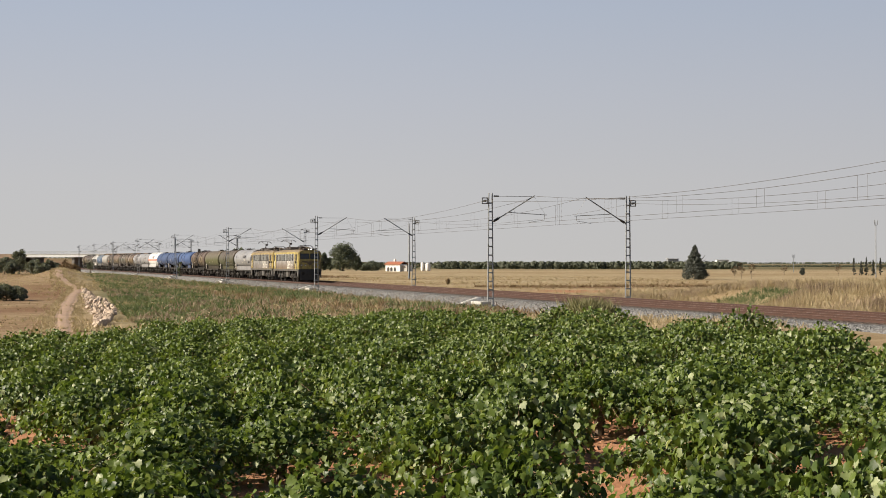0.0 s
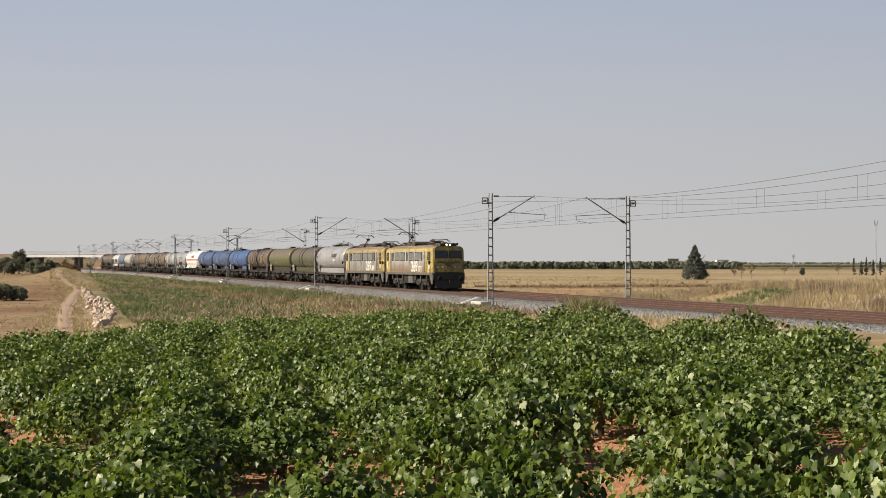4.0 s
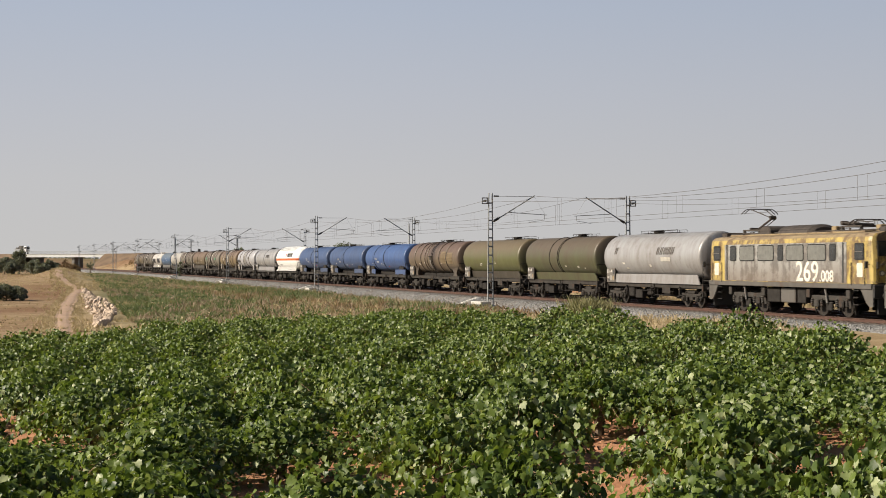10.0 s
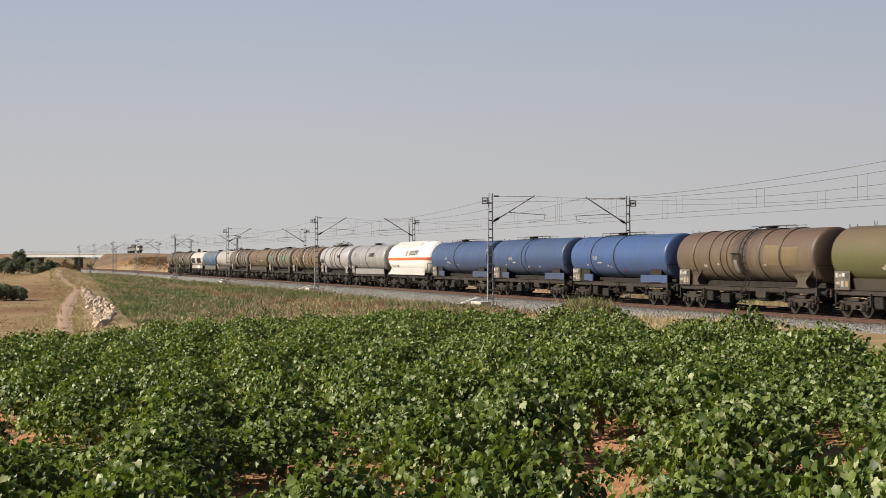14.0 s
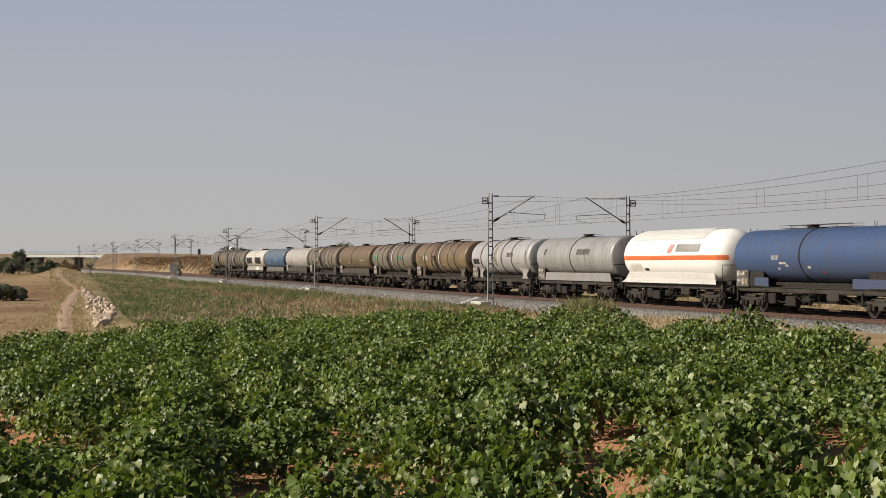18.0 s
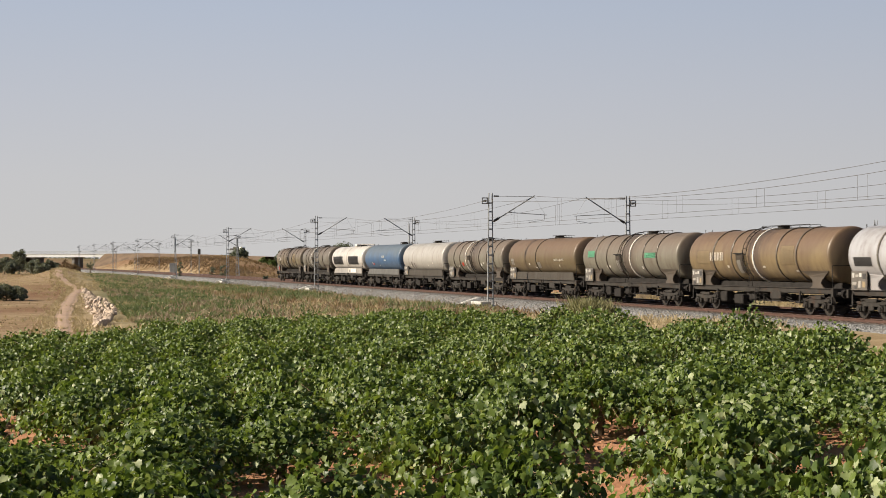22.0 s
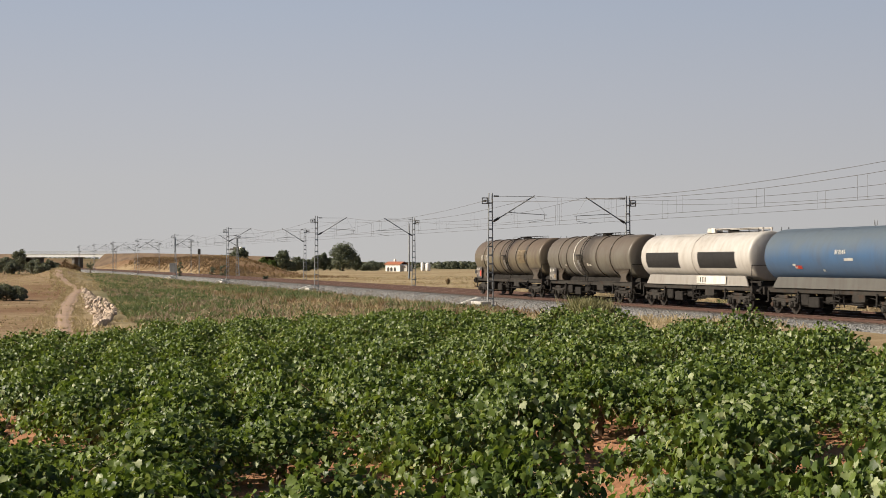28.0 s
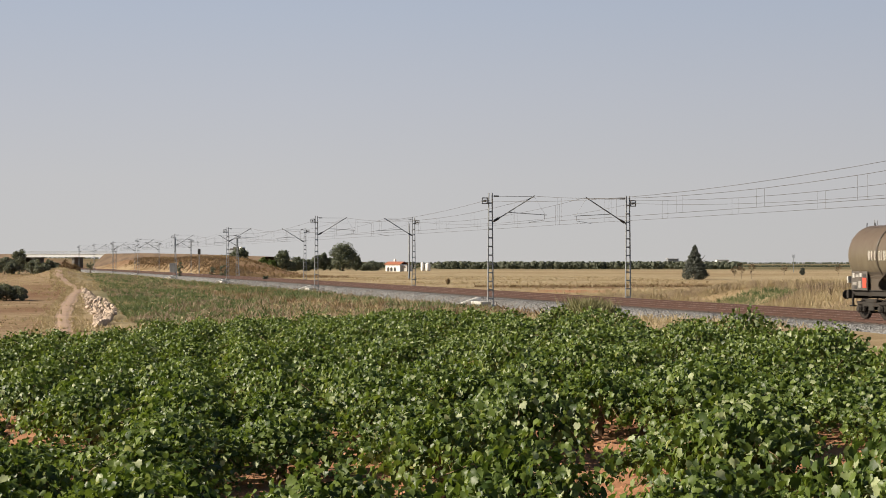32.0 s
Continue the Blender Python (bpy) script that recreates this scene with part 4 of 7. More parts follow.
def saddle(bm, x, R, z, w, base, a0=215):
    """A cradle plate under the barrel across the wagon."""
    pts = []
    for i in range(9):
        a = radians(a0 + (540 - 2 * a0) * i / 8)
        pts.append((math.cos(a) * (R + 0.01), z + math.sin(a) * (R + 0.01)))
    sec = pts + [(pts[-1][0] * 1.05, base), (pts[0][0] * 1.05, base)]
    rings = [[bm.verts.new((x + dx, y, zz)) for y, zz in sec] for dx in (-w / 2, w / 2)]
    n = len(sec)
    for i in range(n):
        j = (i + 1) % n
        bm.faces.new((rings[0][i], rings[0][j], rings[1][j], rings[1][i]))
    bm.faces.new(rings[0][::-1])
    bm.faces.new(rings[1])
    bmesh.ops.recalc_face_normals(bm, faces=bm.faces[:])


def tank_wagon(kind, length, paint, label, R=1.32, zc=2.84, ribs=(), bands=(), under="saddle", e=0.30, frame_mat=None, platform=True, walkway=(-1.5, 2.5), rib_paint=None, tank=None, cabinet=True, skirt=None):
    """An eight-wheeled tank wagon; length over the buffers."""
    w = new(kind)
    half = length / 2 - 0.62
    frame_mat = frame_mat or FRAME_GREY
    a, b2 = tank if tank else (-half + 0.05, half - 0.1)
    barrel = part("tank_barrel", lathe(B(), tank_profile(a, b2, R, e), 48, "X", (0, 0, zc)), paint, w, "", True)
    for x in ribs:
        bm = B()
        ring(bm, x, R, zc, 0.10, 0.06)
        part("stiffening_ring", bm, rib_paint or RING_DARK, barrel)
    for x in bands:
        bm = B()
        ring(bm, x, R, zc, 0.10, 0.03)
        part("clamp_band", bm, DARK, barrel, "dark clamping band")
    # underframe
    for y in (-1.0, 1.0):
        bm = B()
        box(bm, (0, y, 1.16), (2 * half, 0.10, 0.26), bevel=0.02)
        box(bm, (0, y * 1.05, 1.28), (2 * half, 0.12, 0.03))
        part("solebar", bm, frame_mat, w)
    for x in (-half + 0.06, half - 0.06):
        bm = B()
        box(bm, (x, 0, 1.10), (0.14, 2.5, 0.40), bevel=0.02)
        part("headstock", bm, frame_mat, w)
    bm = B()
    box(bm, (0, 0, 1.10), (2 * half - 0.3, 0.5, 0.25))
    # added dark box that stands in for the shadow between barrel and solebars
    box(bm, (0, 0, 1.36), (2 * half - 1.2, 0.9, 0.34), bevel=0.03)
    for x in (-half * 0.4, 0, half * 0.4):
        box(bm, (x, 0, 1.10), (0.12, 1.9, 0.18))
    part("centre_sill", bm, DARK, w)
    if under == "saddle":
        for x in (-half + 1.9, half - 1.9):
            bm = B()
            saddle(bm, x, R, zc, 0.8, 1.29, 228)
            part("saddle", bm, paint if paint in (T_SILVER, T_SILVER_PALE, T_PALE) else GUSSET, w)
        for q in (-1, 1):
            for x in (-half + 1.9, half - 1.9):
                bm = B()
                side = [(float(np.interp(k / 11, [0, 0.12, 0.3, 0.48, 0.66, 0.84, 1.0], [0.66, 0.47, 0.40, 0.46, 0.70, 1.02, 1.30])), 1.29 + 0.80 * k / 11) for k in range(12)]
                vs = [(dx, z) for dx, z in side[::-1]] + [(-dx, z) for dx, z in side]
                ring2 = [[bm.verts.new((x + dx, q * (max(0.98, math.sqrt(max(0.0, R * R - (zc - z) ** 2))) + yy), z)) for dx, z in vs] for yy in (-0.03, 0.035)]
                n_v = len(vs)
                for i in range(n_v):
                    j = (i + 1) % n_v
                    bm.faces.new((ring2[0][i], ring2[0][j], ring2[1][j], ring2[1][i]))
                bm.faces.new(ring2[0][::-1])
                bm.faces.new(ring2[1])
                bmesh.ops.recalc_face_normals(bm, faces=bm.faces[:])
                part("saddle_gusset", bm, paint if paint in (T_SILVER, T_SILVER_PALE, T_PALE) else GUSSET, w)
    elif under == "skirt":
        for q in (-1, 1):
            bm = B()
            x0, x1 = a + 0.9, b2 - 0.6
            foot, head = (0.90, 1.02) if paint in (T_OLIVE, T_OLIVEBROWN) else (1.16, 1.10)
            outline = ((x0 - 0.1, foot, 1.27), (x1 + 0.1, foot, 1.27), (x1 - 0.35, head, 1.80), (x0 + 0.35, head, 1.80))
            ring2 = [[bm.verts.new((x, q * y, z)) for x, y, z in outline], [bm.verts.new((x, q * (y - 0.06), z)) for x, y, z in outline]]
            for i in range(4):
                j = (i + 1) % 4
                bm.faces.new((ring2[0][i], ring2[0][j], ring2[1][j], ring2[1][i]))
            bm.faces.new(ring2[0][::-1])
            bm.faces.new(ring2[1])
            bmesh.ops.recalc_face_normals(bm, faces=bm.faces[:])
            part("side_skirt", bm, skirt or SKIRT_GREY, w)
        for x in (-half + 2.0, 0, half - 2.0):
            bm = B()
            saddle(bm, x, R, zc, 0.3, 1.29, 232)
            part("saddle", bm, frame_mat, w)
    elif under == "flange":
        for q in (-1, 1):
            bm = B()
            rows = []
            for y, z, out in ((1.125, 1.95, -0.50), (1.15, 1.78, -0.32), (1.19, 1.56, -0.12), (1.26, 1.42, 0.05), (1.34, 1.31, 0.25)):
                rows.append([bm.verts.new((xx, q * y, z)) for xx in (a + 0.55 - out, a + 2.5, 0.0, b2 - 2.5, b2 - 0.75 + out)])
            for r0, r1 in zip(rows, rows[1:]):
                for k in range(4):
                    bm.faces.new((r0[k], r0[k + 1], r1[k + 1], r1[k]))
            bmesh.ops.solidify(bm, geom=bm.faces[:], thickness=0.03)
            part("side_flange", bm, paint, w, "sloping white drip flange")
    elif under == "plates":
        for q in (-1, 1):
            for x0, x1 in ((a + 2.2, a + 3.7), (b2 - 4.1, b2 - 0.25)):
                bm = B()
                box(bm, ((x0 + x1) / 2, q * 1.1, 1.52), (x1 - x0, 0.08, 0.46), bevel=0.02)
                part("support_plate", bm, paint, w)
        for x in (-half + 2.4, half - 2.0):
            bm = B()
            saddle(bm, x, R, zc, 1.6, 1.29)
            part("saddle", bm, DARK, w)
    for x in (-half + 1.85, half - 1.85):
        bogie(w, x)
    ends(w, half)
    # gear between the bogies
    bm = B()
    lathe(bm, [(-0.1, 0.05), (-0.1, 0.2), (1.2, 0.2), (1.2, 0.05)], 12, "X", (0.9, -0.5, 0.78))
    part("air_reservoir", bm, DARK, w)
    bm = B()
    box(bm, (-1.1, -0.55, 0.8), (0.8, 0.5, 0.42), bevel=0.04)
    bar(bm, (-0.7, -0.5, 0.8), (0.9, -0.3, 0.85), 0.03, 6)
    part("brake_cylinder", bm, DARK, w)
    bm = B()
    bar(bm, (0.1, 0, zc - R - 0.35), (0.1, 0, zc - R + 0.05), 0.12, 10)
    bar(bm, (0.1, -1.15, 1.0), (0.1, 1.15, 1.0), 0.07, 8)
    part("outlet_pipe", bm, DARK, w)
    # brake gear that fills the space behind the first bogie
    bm = B()
    box(bm, (-half + 3.7, -0.75, 0.72), (0.9, 0.45, 0.55), bevel=0.05)
    box(bm, (-1.9, 0.3, 0.80), (2.4, 0.9, 0.40), bevel=0.04)
    box(bm, (-2.3, -0.85, 0.62), (1.0, 0.30, 0.50), bevel=0.04)
    for y in (-0.6, 0.55):
        bar(bm, (-half + 2.4, y, 0.55), (half - 2.4, y, 0.62), 0.035, 6)
    for x in (-half + 3.3, -0.5, 0.45, half - 3.4):
        bar(bm, (x, -0.98, 1.08), (x + 0.12, -0.98, 0.45), 0.03, 5)
    box(bm, (0.3, 0.62, 0.70), (half * 0.95, 0.22, 0.36), bevel=0.03)
    rg = random.Random(int(length * 100))
    for k in range(16):
        gx = rg.uniform(-half + 2.6, half - 2.6)
        gz = rg.uniform(0.55, 0.95)
        box(bm, (gx, rg.uniform(-0.3, 0.9), gz), (rg.uniform(0.2, 1.1), rg.uniform(0.1, 0.4), rg.uniform(0.15, 0.42)), bevel=0.02)
    for k in range(5):
        gx = rg.uniform(-half + 2.8, half - 3.4)
        bar(bm, (gx, -0.9, rg.uniform(0.5, 1.0)), (gx + rg.uniform(0.5, 1.6), -0.8, rg.uniform(0.5, 1.0)), 0.025, 5)
    part("brake_gear", bm, DARK, w)
    bm = B()
    for x in (0.0, 0.45):
        bar(bm, (x, -1.16, 1.28), (x, -1.16, 0.42), 0.02, 5)
    for z in (0.45, 0.75, 1.02):
        box(bm, (0.22, -1.17, z), (0.48, 0.10, 0.03))
    part("side_steps", bm, DARK, w)
    for x in (-half + 1.85, half - 1.85):
        for dx in (-1.55, 1.5):
            bm = B()
            box(bm, (x + dx, -1.10, 0.84), (0.12, 0.05, 0.56))
            box(bm, (x + dx, -1.08, 0.57), (0.26, 0.22, 0.06))
            part("lashing_bracket", bm, DARK, w)
    bm = B()
    box(bm, (2.1, -1.13, 0.90), (1.1, 0.03, 0.32))
    part("data_plate", bm, frame_mat, w)
    # roof
    if walkway:
        x0, x1 = walkway
        bm = B()
        box(bm, ((x0 + x1) / 2, 0, zc + R + 0.03), (x1 - x0, 0.50, 0.02))
        for y in (-0.30, 0.30):
            bar(bm, (x0, y, zc + R + 0.17), (x1, y, zc + R + 0.17), 0.013, 5)
            for i in range(6):
                x = x0 + (x1 - x0) * i / 5
                bar(bm, (x, y, zc + R - 0.06), (x, y, zc + R + 0.17), 0.011, 4)
        part("roof_walkway", bm, DARK, w)
        bm = B()
        lathe(bm, [(zc + R - 0.05, 0.30), (zc + R + 0.12, 0.30), (zc + R + 0.13, 0.34), (zc + R + 0.17, 0.33), (zc + R + 0.20, 0.05)], 16, "Z", ((x0 + x1) / 2 - 0.7, 0, 0))
        part("manhole_lid", bm, DARK, w)
    if platform:
        bm = B()
        xe = -half + 0.15
        for y in (-0.30, 0.10):
            bar(bm, (xe, y, 1.3), (xe, y, zc + R + 0.1), 0.02, 5)
        z = 1.5
        while z < zc + R:
            bar(bm, (xe, -0.30, z), (xe, 0.10, z), 0.014, 4)
            z += 0.3
        part("end_ladder", bm, DARK, w)
        bm = B()
        xe = half - 0.1
        for y in (-1.2, 1.2):
            bar(bm, (xe, y, 1.3), (xe, y, 2.35), 0.02, 5)
        bar(bm, (xe, -1.2, 2.35), (xe, 1.2, 2.35), 0.02, 5)
        part("end_handrail", bm, DARK, w)
    if cabinet:
        bm = B()
        box(bm, (-half + 1.0, -1.17, 1.70), (1.35, 0.05, 0.85), bevel=0.01)
        part("notice_board", bm, BOARD, w, "grey steel board with paper notices")
        for i, (dx, dz, ww, hh, mt) in enumerate(((-0.48, 0.24, 0.18, 0.22, CONCRETE), (-0.16, 0.22, 0.26, 0.12, DUSTY_PAPER), (0.14, 0.26, 0.20, 0.16, CONCRETE), (0.45, 0.20, 0.26, 0.24, CHARCOAL), (0.42, -0.16, 0.24, 0.26, PATCH), (-0.38, -0.12, 0.34, 0.12, DUSTY_PAPER), (-0.30, -0.30, 0.22, 0.12, CHARCOAL), (0.05, -0.16, 0.22, 0.30, DUSTY_PAPER))):
            bm = B()
            box(bm, (-half + 1.0 + dx, -1.2, 1.70 + dz), (ww, 0.012, hh))
            part("notice", bm, mt, w)
        bm = B()
        for x in (-half + 0.4, -half + 1.6):
            strut(bm, (x, -1.1, 1.25), (x, -1.1, 1.9), 0.05, 0.05)
        part("board_bracket", bm, DARK, w)
    return tagged(w, label, "tank wagon", "tank wagons of the train")
# ---- the two electric locomotives ----
LOCO_WHEELS = wheelset_mesh(0.62)


def text_mesh(body, size, spacing=1.0):
    cu = bpy.data.curves.new("lettering", "FONT")
    cu.body, cu.size, cu.extrude, cu.space_character, cu.offset = body, size, 0.006, spacing, size * 0.012
    tmp = new("lettering", cu)
    dg = bpy.context.evaluated_depsgraph_get()
    dg.update()
    me = bpy.data.meshes.new_from_object(tmp.evaluated_get(dg))
    bpy.data.objects.remove(tmp)
    return me


def lettering(parent, name, body, x, y, z, size, width, material):
    """Letters that stand on the side facing the vineyard, set to a given width."""
    me = text_mesh(body, size)
    xs = [v.co.x for v in me.vertices]
    k = width / (max(xs) - min(xs))
    me.transform(Matrix.Translation((x - min(xs) * k, y, z)) @ Matrix.Rotation(math.pi / 2, 4, "X") @ Matrix.Diagonal((k, 1, 1, 1)))
    me.materials.clear()
    return share(name, me, material, parent)


def rounded_plate(bm, x0, x1, z0, z1, y0, y1, r):
    """A plate with round corners standing along x; y0 to y1 is its thickness."""
    pts = []
    for cx, cz, a0 in ((x1 - r, z1 - r, 0), (x0 + r, z1 - r, 90), (x0 + r, z0 + r, 180), (x1 - r, z0 + r, 270)):
        for k in range(4):
            a = radians(a0 + 30 * k)
            pts.append((cx + math.cos(a) * r, cz + math.sin(a) * r))
    rr = [[bm.verts.new((x, y, z)) for x, z in pts] for y in (y0, y1)]
    n = len(pts)
    for i in range(n):
        j = (i + 1) % n
        bm.faces.new((rr[0][i], rr[0][j], rr[1][j], rr[1][i]))
    bm.faces.new(rr[0][::-1])
    bm.faces.new(rr[1])
    bmesh.ops.recalc_face_normals(bm, faces=bm.faces[:])
    return bm


def shell_mesh(bm):
    """The body with raked, rounded cab ends."""
    def section(x, hw, back):
        pts = [(-hw, 1.55), (-hw, 2.6), (-hw, 3.45), (-hw * 0.965, 3.64), (-hw * 0.86, 3.78), (-hw * 0.6, 3.86), (0, 3.90)]
        pts += [(-y, z) for y, z in pts[-2::-1]]
        s = 1 if x > 0 else -1
        return [bm.verts.new((x - s * back * max(0, z - 2.6) / 1.3, y, z)) for y, z in pts]
    st = [(8.34, 1.22, 0.16), (8.27, 1.38, 0.15), (8.05, 1.46, 0.1), (7.6, 1.475, 0.0), (2.5, 1.475, 0), (-2.5, 1.475, 0), (-7.6, 1.475, 0), (-8.05, 1.46, 0.1), (-8.27, 1.38, 0.15), (-8.34, 1.22, 0.16)]
    rows = [section(*q) for q in st]
    for r0, r1 in zip(rows, rows[1:]):
        for i in range(len(r0) - 1):
            bm.faces.new((r0[i], r0[i + 1], r1[i + 1], r1[i]))
        bm.faces.new((r0[-1], r0[0], r1[0], r1[-1]))
    bm.faces.new(rows[0][::-1])
    bm.faces.new(rows[-1])
    bmesh.ops.recalc_face_normals(bm, faces=bm.faces[:])
    return bm


def pantograph(parent, x, raised, q):
    """A single-arm pantograph; q: the side to which its knee points."""
    bm = B()
    for y in (-0.5, 0.5):
        strut(bm, (x - 0.95, y, 4.16), (x + 0.95, y, 4.16), 0.07, 0.08)
    for dx in (-0.8, 0.8):
        strut(bm, (x + dx, -0.55, 4.16), (x + dx, 0.55, 4.16), 0.07, 0.08)
    bar(bm, (x - 0.2 * q, -0.5, 4.24), (x - 0.2 * q, 0.5, 4.24), 0.06, 8)
    pan = part("pantograph", bm, ROOFGEAR, parent, "sooty single-arm pantograph")
    for dx in (-0.85, 0.85):
        for y in (-0.5, 0.5):
            bm = B()
            lathe(bm, [(3.84, 0.07), (3.9, 0.11), (3.95, 0.07), (4.0, 0.11), (4.05, 0.07), (4.13, 0.08)], 8, "Z", (x + dx, y, 0))
            part("insulator", bm, PORCELAIN, pan)
    knee = (x + 1.35 * q, 4.78) if raised else (x + 1.55 * q, 4.34)
    head = (x - 0.1 * q, 5.26) if raised else (x - 0.65 * q, 4.46)
    bm = B()
    bar(bm, (x - 0.2 * q, 0, 4.24), (knee[0], 0, knee[1]), 0.055, 8)
    bar(bm, (x + 0.05 * q, 0.1, 4.2), (knee[0] + 0.12 * q, 0.08, knee[1] - 0.08), 0.022, 6)
    bar(bm, (knee[0], -0.16, knee[1]), (knee[0], 0.16, knee[1]), 0.11, 10)
    part("lower_arm", bm, ROOFGEAR, pan)
    bm = B()
    for y in (-0.12, 0.12):
        bar(bm, (knee[0], y, knee[1]), (head[0], y * 3.2, head[1] - 0.06), 0.024, 6)
    bar(bm, (knee[0], 0, knee[1] - 0.1), (head[0], 0, head[1] - 0.14), 0.012, 5)
    part("upper_arm", bm, ROOFGEAR, pan)
    bm = B()
    for dx in (-0.18, 0.18):
        pts = [(-0.95, -0.26), (-0.78, -0.10), (-0.6, 0.0), (0.6, 0.0), (0.78, -0.10), (0.95, -0.26)]
        for (y0, z0), (y1, z1) in zip(pts, pts[1:]):
            strut(bm, (head[0] + dx, y0, head[1] + z0), (head[0] + dx, y1, head[1] + z1), 0.045, 0.035)
    for y in (-0.38, 0.38):
        strut(bm, (head[0] - 0.2, y, head[1] - 0.05), (head[0] + 0.2, y, head[1] - 0.05), 0.03, 0.03)
    part("collector_head", bm, ROOFGEAR, pan)


def loco_bogie(parent, x):
    bm = B()
    box(bm, (0, 0, 0.95), (2.6, 1.7, 0.3), bevel=0.04)
    box(bm, (0, 0, 0.55), (0.9, 1.2, 0.6), bevel=0.06)
    bg = part("bogie", bm, DARK, parent, "black bogie with coil springs and sand pipes")
    bg.location = (x, 0, 0)
    for q in (-1, 1):
        bm = B()
        box(bm, (0, q * 1.15, 0.86), (3.5, 0.14, 0.24), bevel=0.03)
        for dx in (-1.15, 1.15):
            box(bm, (dx, q * 1.2, 0.60), (0.42, 0.22, 0.36), bevel=0.05)
        for dx in (-1.75, 1.75):
            strut(bm, (dx * 0.97, q * 1.15, 0.9), (dx, q * 1.12, 0.42), 0.09, 0.12)
        part("sideframe", bm, LOCO_UNDER, bg)
        for dx in (-1.6, -0.7, 0.7, 1.6):
            bm = B()
            lathe(bm, [(0.45 + 0.045 * k, 0.10 if k % 2 else 0.075) for k in range(9)], 10, "Z", (dx, q * 1.22, 0.02))
            part("coil_spring", bm, LOCO_UNDER, bg)
        bm = B()
        bar(bm, (-0.25, q * 1.3, 1.3), (-0.05, q * 1.3, 0.62), 0.06, 8)
        part("damper", bm, SILL, bg, "grey hydraulic damper")
        for dx in (-1.85, 1.85):
            bm = B()
            box(bm, (dx, q * 1.24, 1.06), (0.34, 0.22, 0.42), bevel=0.03)
            bar(bm, (dx, q * 1.1, 0.9), (dx * 0.98, q * 0.9, 0.15), 0.025, 6)
            part("sandbox", bm, LOCO_UNDER, bg)
        bm = B()
        box(bm, (0, q * 1.18, 0.48), (0.5, 0.14, 0.42), bevel=0.04)
        for dx in (-0.55, 0.55):
            box(bm, (dx, q * 0.95, 0.55), (0.09, 0.14, 0.55))
        part("brake_block", bm, DARK, bg)
    for dx in (-1.15, 1.15):
        w = share("wheelset", LOCO_WHEELS, None, bg)
        w.location = (dx, 0, 0)


def cab_end(lo, q, front):
    """The face of one cab; q: 1 ahead, -1 behind."""
    def fx(z, y=0):
        return q * (8.36 - 0.16 * max(0, z - 2.6) / 1.3)
    for y0, y1 in ((-1.13, -0.10), (0.10, 1.13)):
        for nm, mt, grow, out in (("windscreen_seal", RUBBER, 0.05, 0.012), ("windscreen", GLASSY, 0.0, 0.028)):
            bm = B()
            vs = [(y0 - grow, 2.84 - grow), (y1 + grow, 2.84 - grow), (y1 + grow, 3.40 + grow), (y0 - grow, 3.40 + grow)]
            ra = [[bm.verts.new((fx(z) + q * o, y, z)) for y, z in vs] for o in (-0.05, out)]
            for i in range(4):
                j = (i + 1) % 4
                bm.faces.new((ra[0][i], ra[0][j], ra[1][j], ra[1][i]))
            bm.faces.new(ra[0][::-1])
            bm.faces.new(ra[1])
            bmesh.ops.recalc_face_normals(bm, faces=bm.faces[:])
            part(nm, bm, mt, lo)
    # winged emblem, lamps and valance
    bm = B()
    for s in (-1, 1):
        strut(bm, (q * 8.37, 0, 2.30), (q * 8.37, s * 0.35, 2.42), 0.05, 0.22)
        strut(bm, (q * 8.37, s * 0.35, 2.42), (q * 8.37, s * 0.95, 2.48), 0.05, 0.20)
        strut(bm, (q * 8.37, s * 0.95, 2.46), (q * 8.36, s * 1.05, 2.34), 0.05, 0.10)
    lathe(bm, [(q * 8.34, 0.24), (q * 8.42, 0.24), (q * 8.44, 0.1)], 14, "X", (0, 0, 2.28))
    part("front_emblem", bm, EMBLEM, lo, "sooty brown winged emblem, worn")
    for y in (-1.02, -0.55, 0.55, 1.02):
        bm = B()
        lathe(bm, [(q * 8.30, 0.13), (q * 8.42, 0.13), (q * 8.43, 0.11)], 14, "X", (0, y, 2.02))
        lamp = part("lamp_housing", bm, SILL, lo)
        bm = B()
        lathe(bm, [(q * 8.425, 0.10), (q * 8.45, 0.06), (q * 8.46, 0.02)], 12, "X", (0, y, 2.02))
        part("lamp_lens", bm, LENS, lamp)
    bm = B()
    box(bm, (q * 7.95, 0, 3.95), (0.55, 1.5, 0.26), bevel=0.05)
    pod = part("headlight_pod", bm, ROOFGEAR, lo)
    for y in (-0.16, 0.16):
        bm = B()
        lathe(bm, [(q * 8.20, 0.07), (q * 8.25, 0.07), (q * 8.26, 0.03)], 14, "X", (0, y, 3.95))
        part("headlight", bm, LAMP_LIT if front else LENS, pod, "lit round headlight" if front else "unlit round headlight")
    bm = B()
    for y in (0.55, 0.85):
        bar(bm, (q * 7.7, y, 3.95), (q * 8.05, y, 4.02), 0.07, 8, 0.11)
    part("air_horn", bm, ROOFGEAR, lo)
    bm = B()
    box(bm, (q * 8.33, 0, 1.22), (0.16, 2.86, 0.62), bevel=0.04)
    part("buffer_beam", bm, BLACK, lo, "sooty black buffer beam")
    bm = B()
    box(bm, (q * 8.30, 0, 0.60), (0.10, 2.4, 0.76), bevel=0.03)
    for y in (-0.8, 0.0, 0.8):
        strut(bm, (q * 8.2, y, 0.85), (q * 8.0, y, 1.1), 0.08, 0.08)
    part("track_clearer", bm, BLACK, lo)
    bm = B()
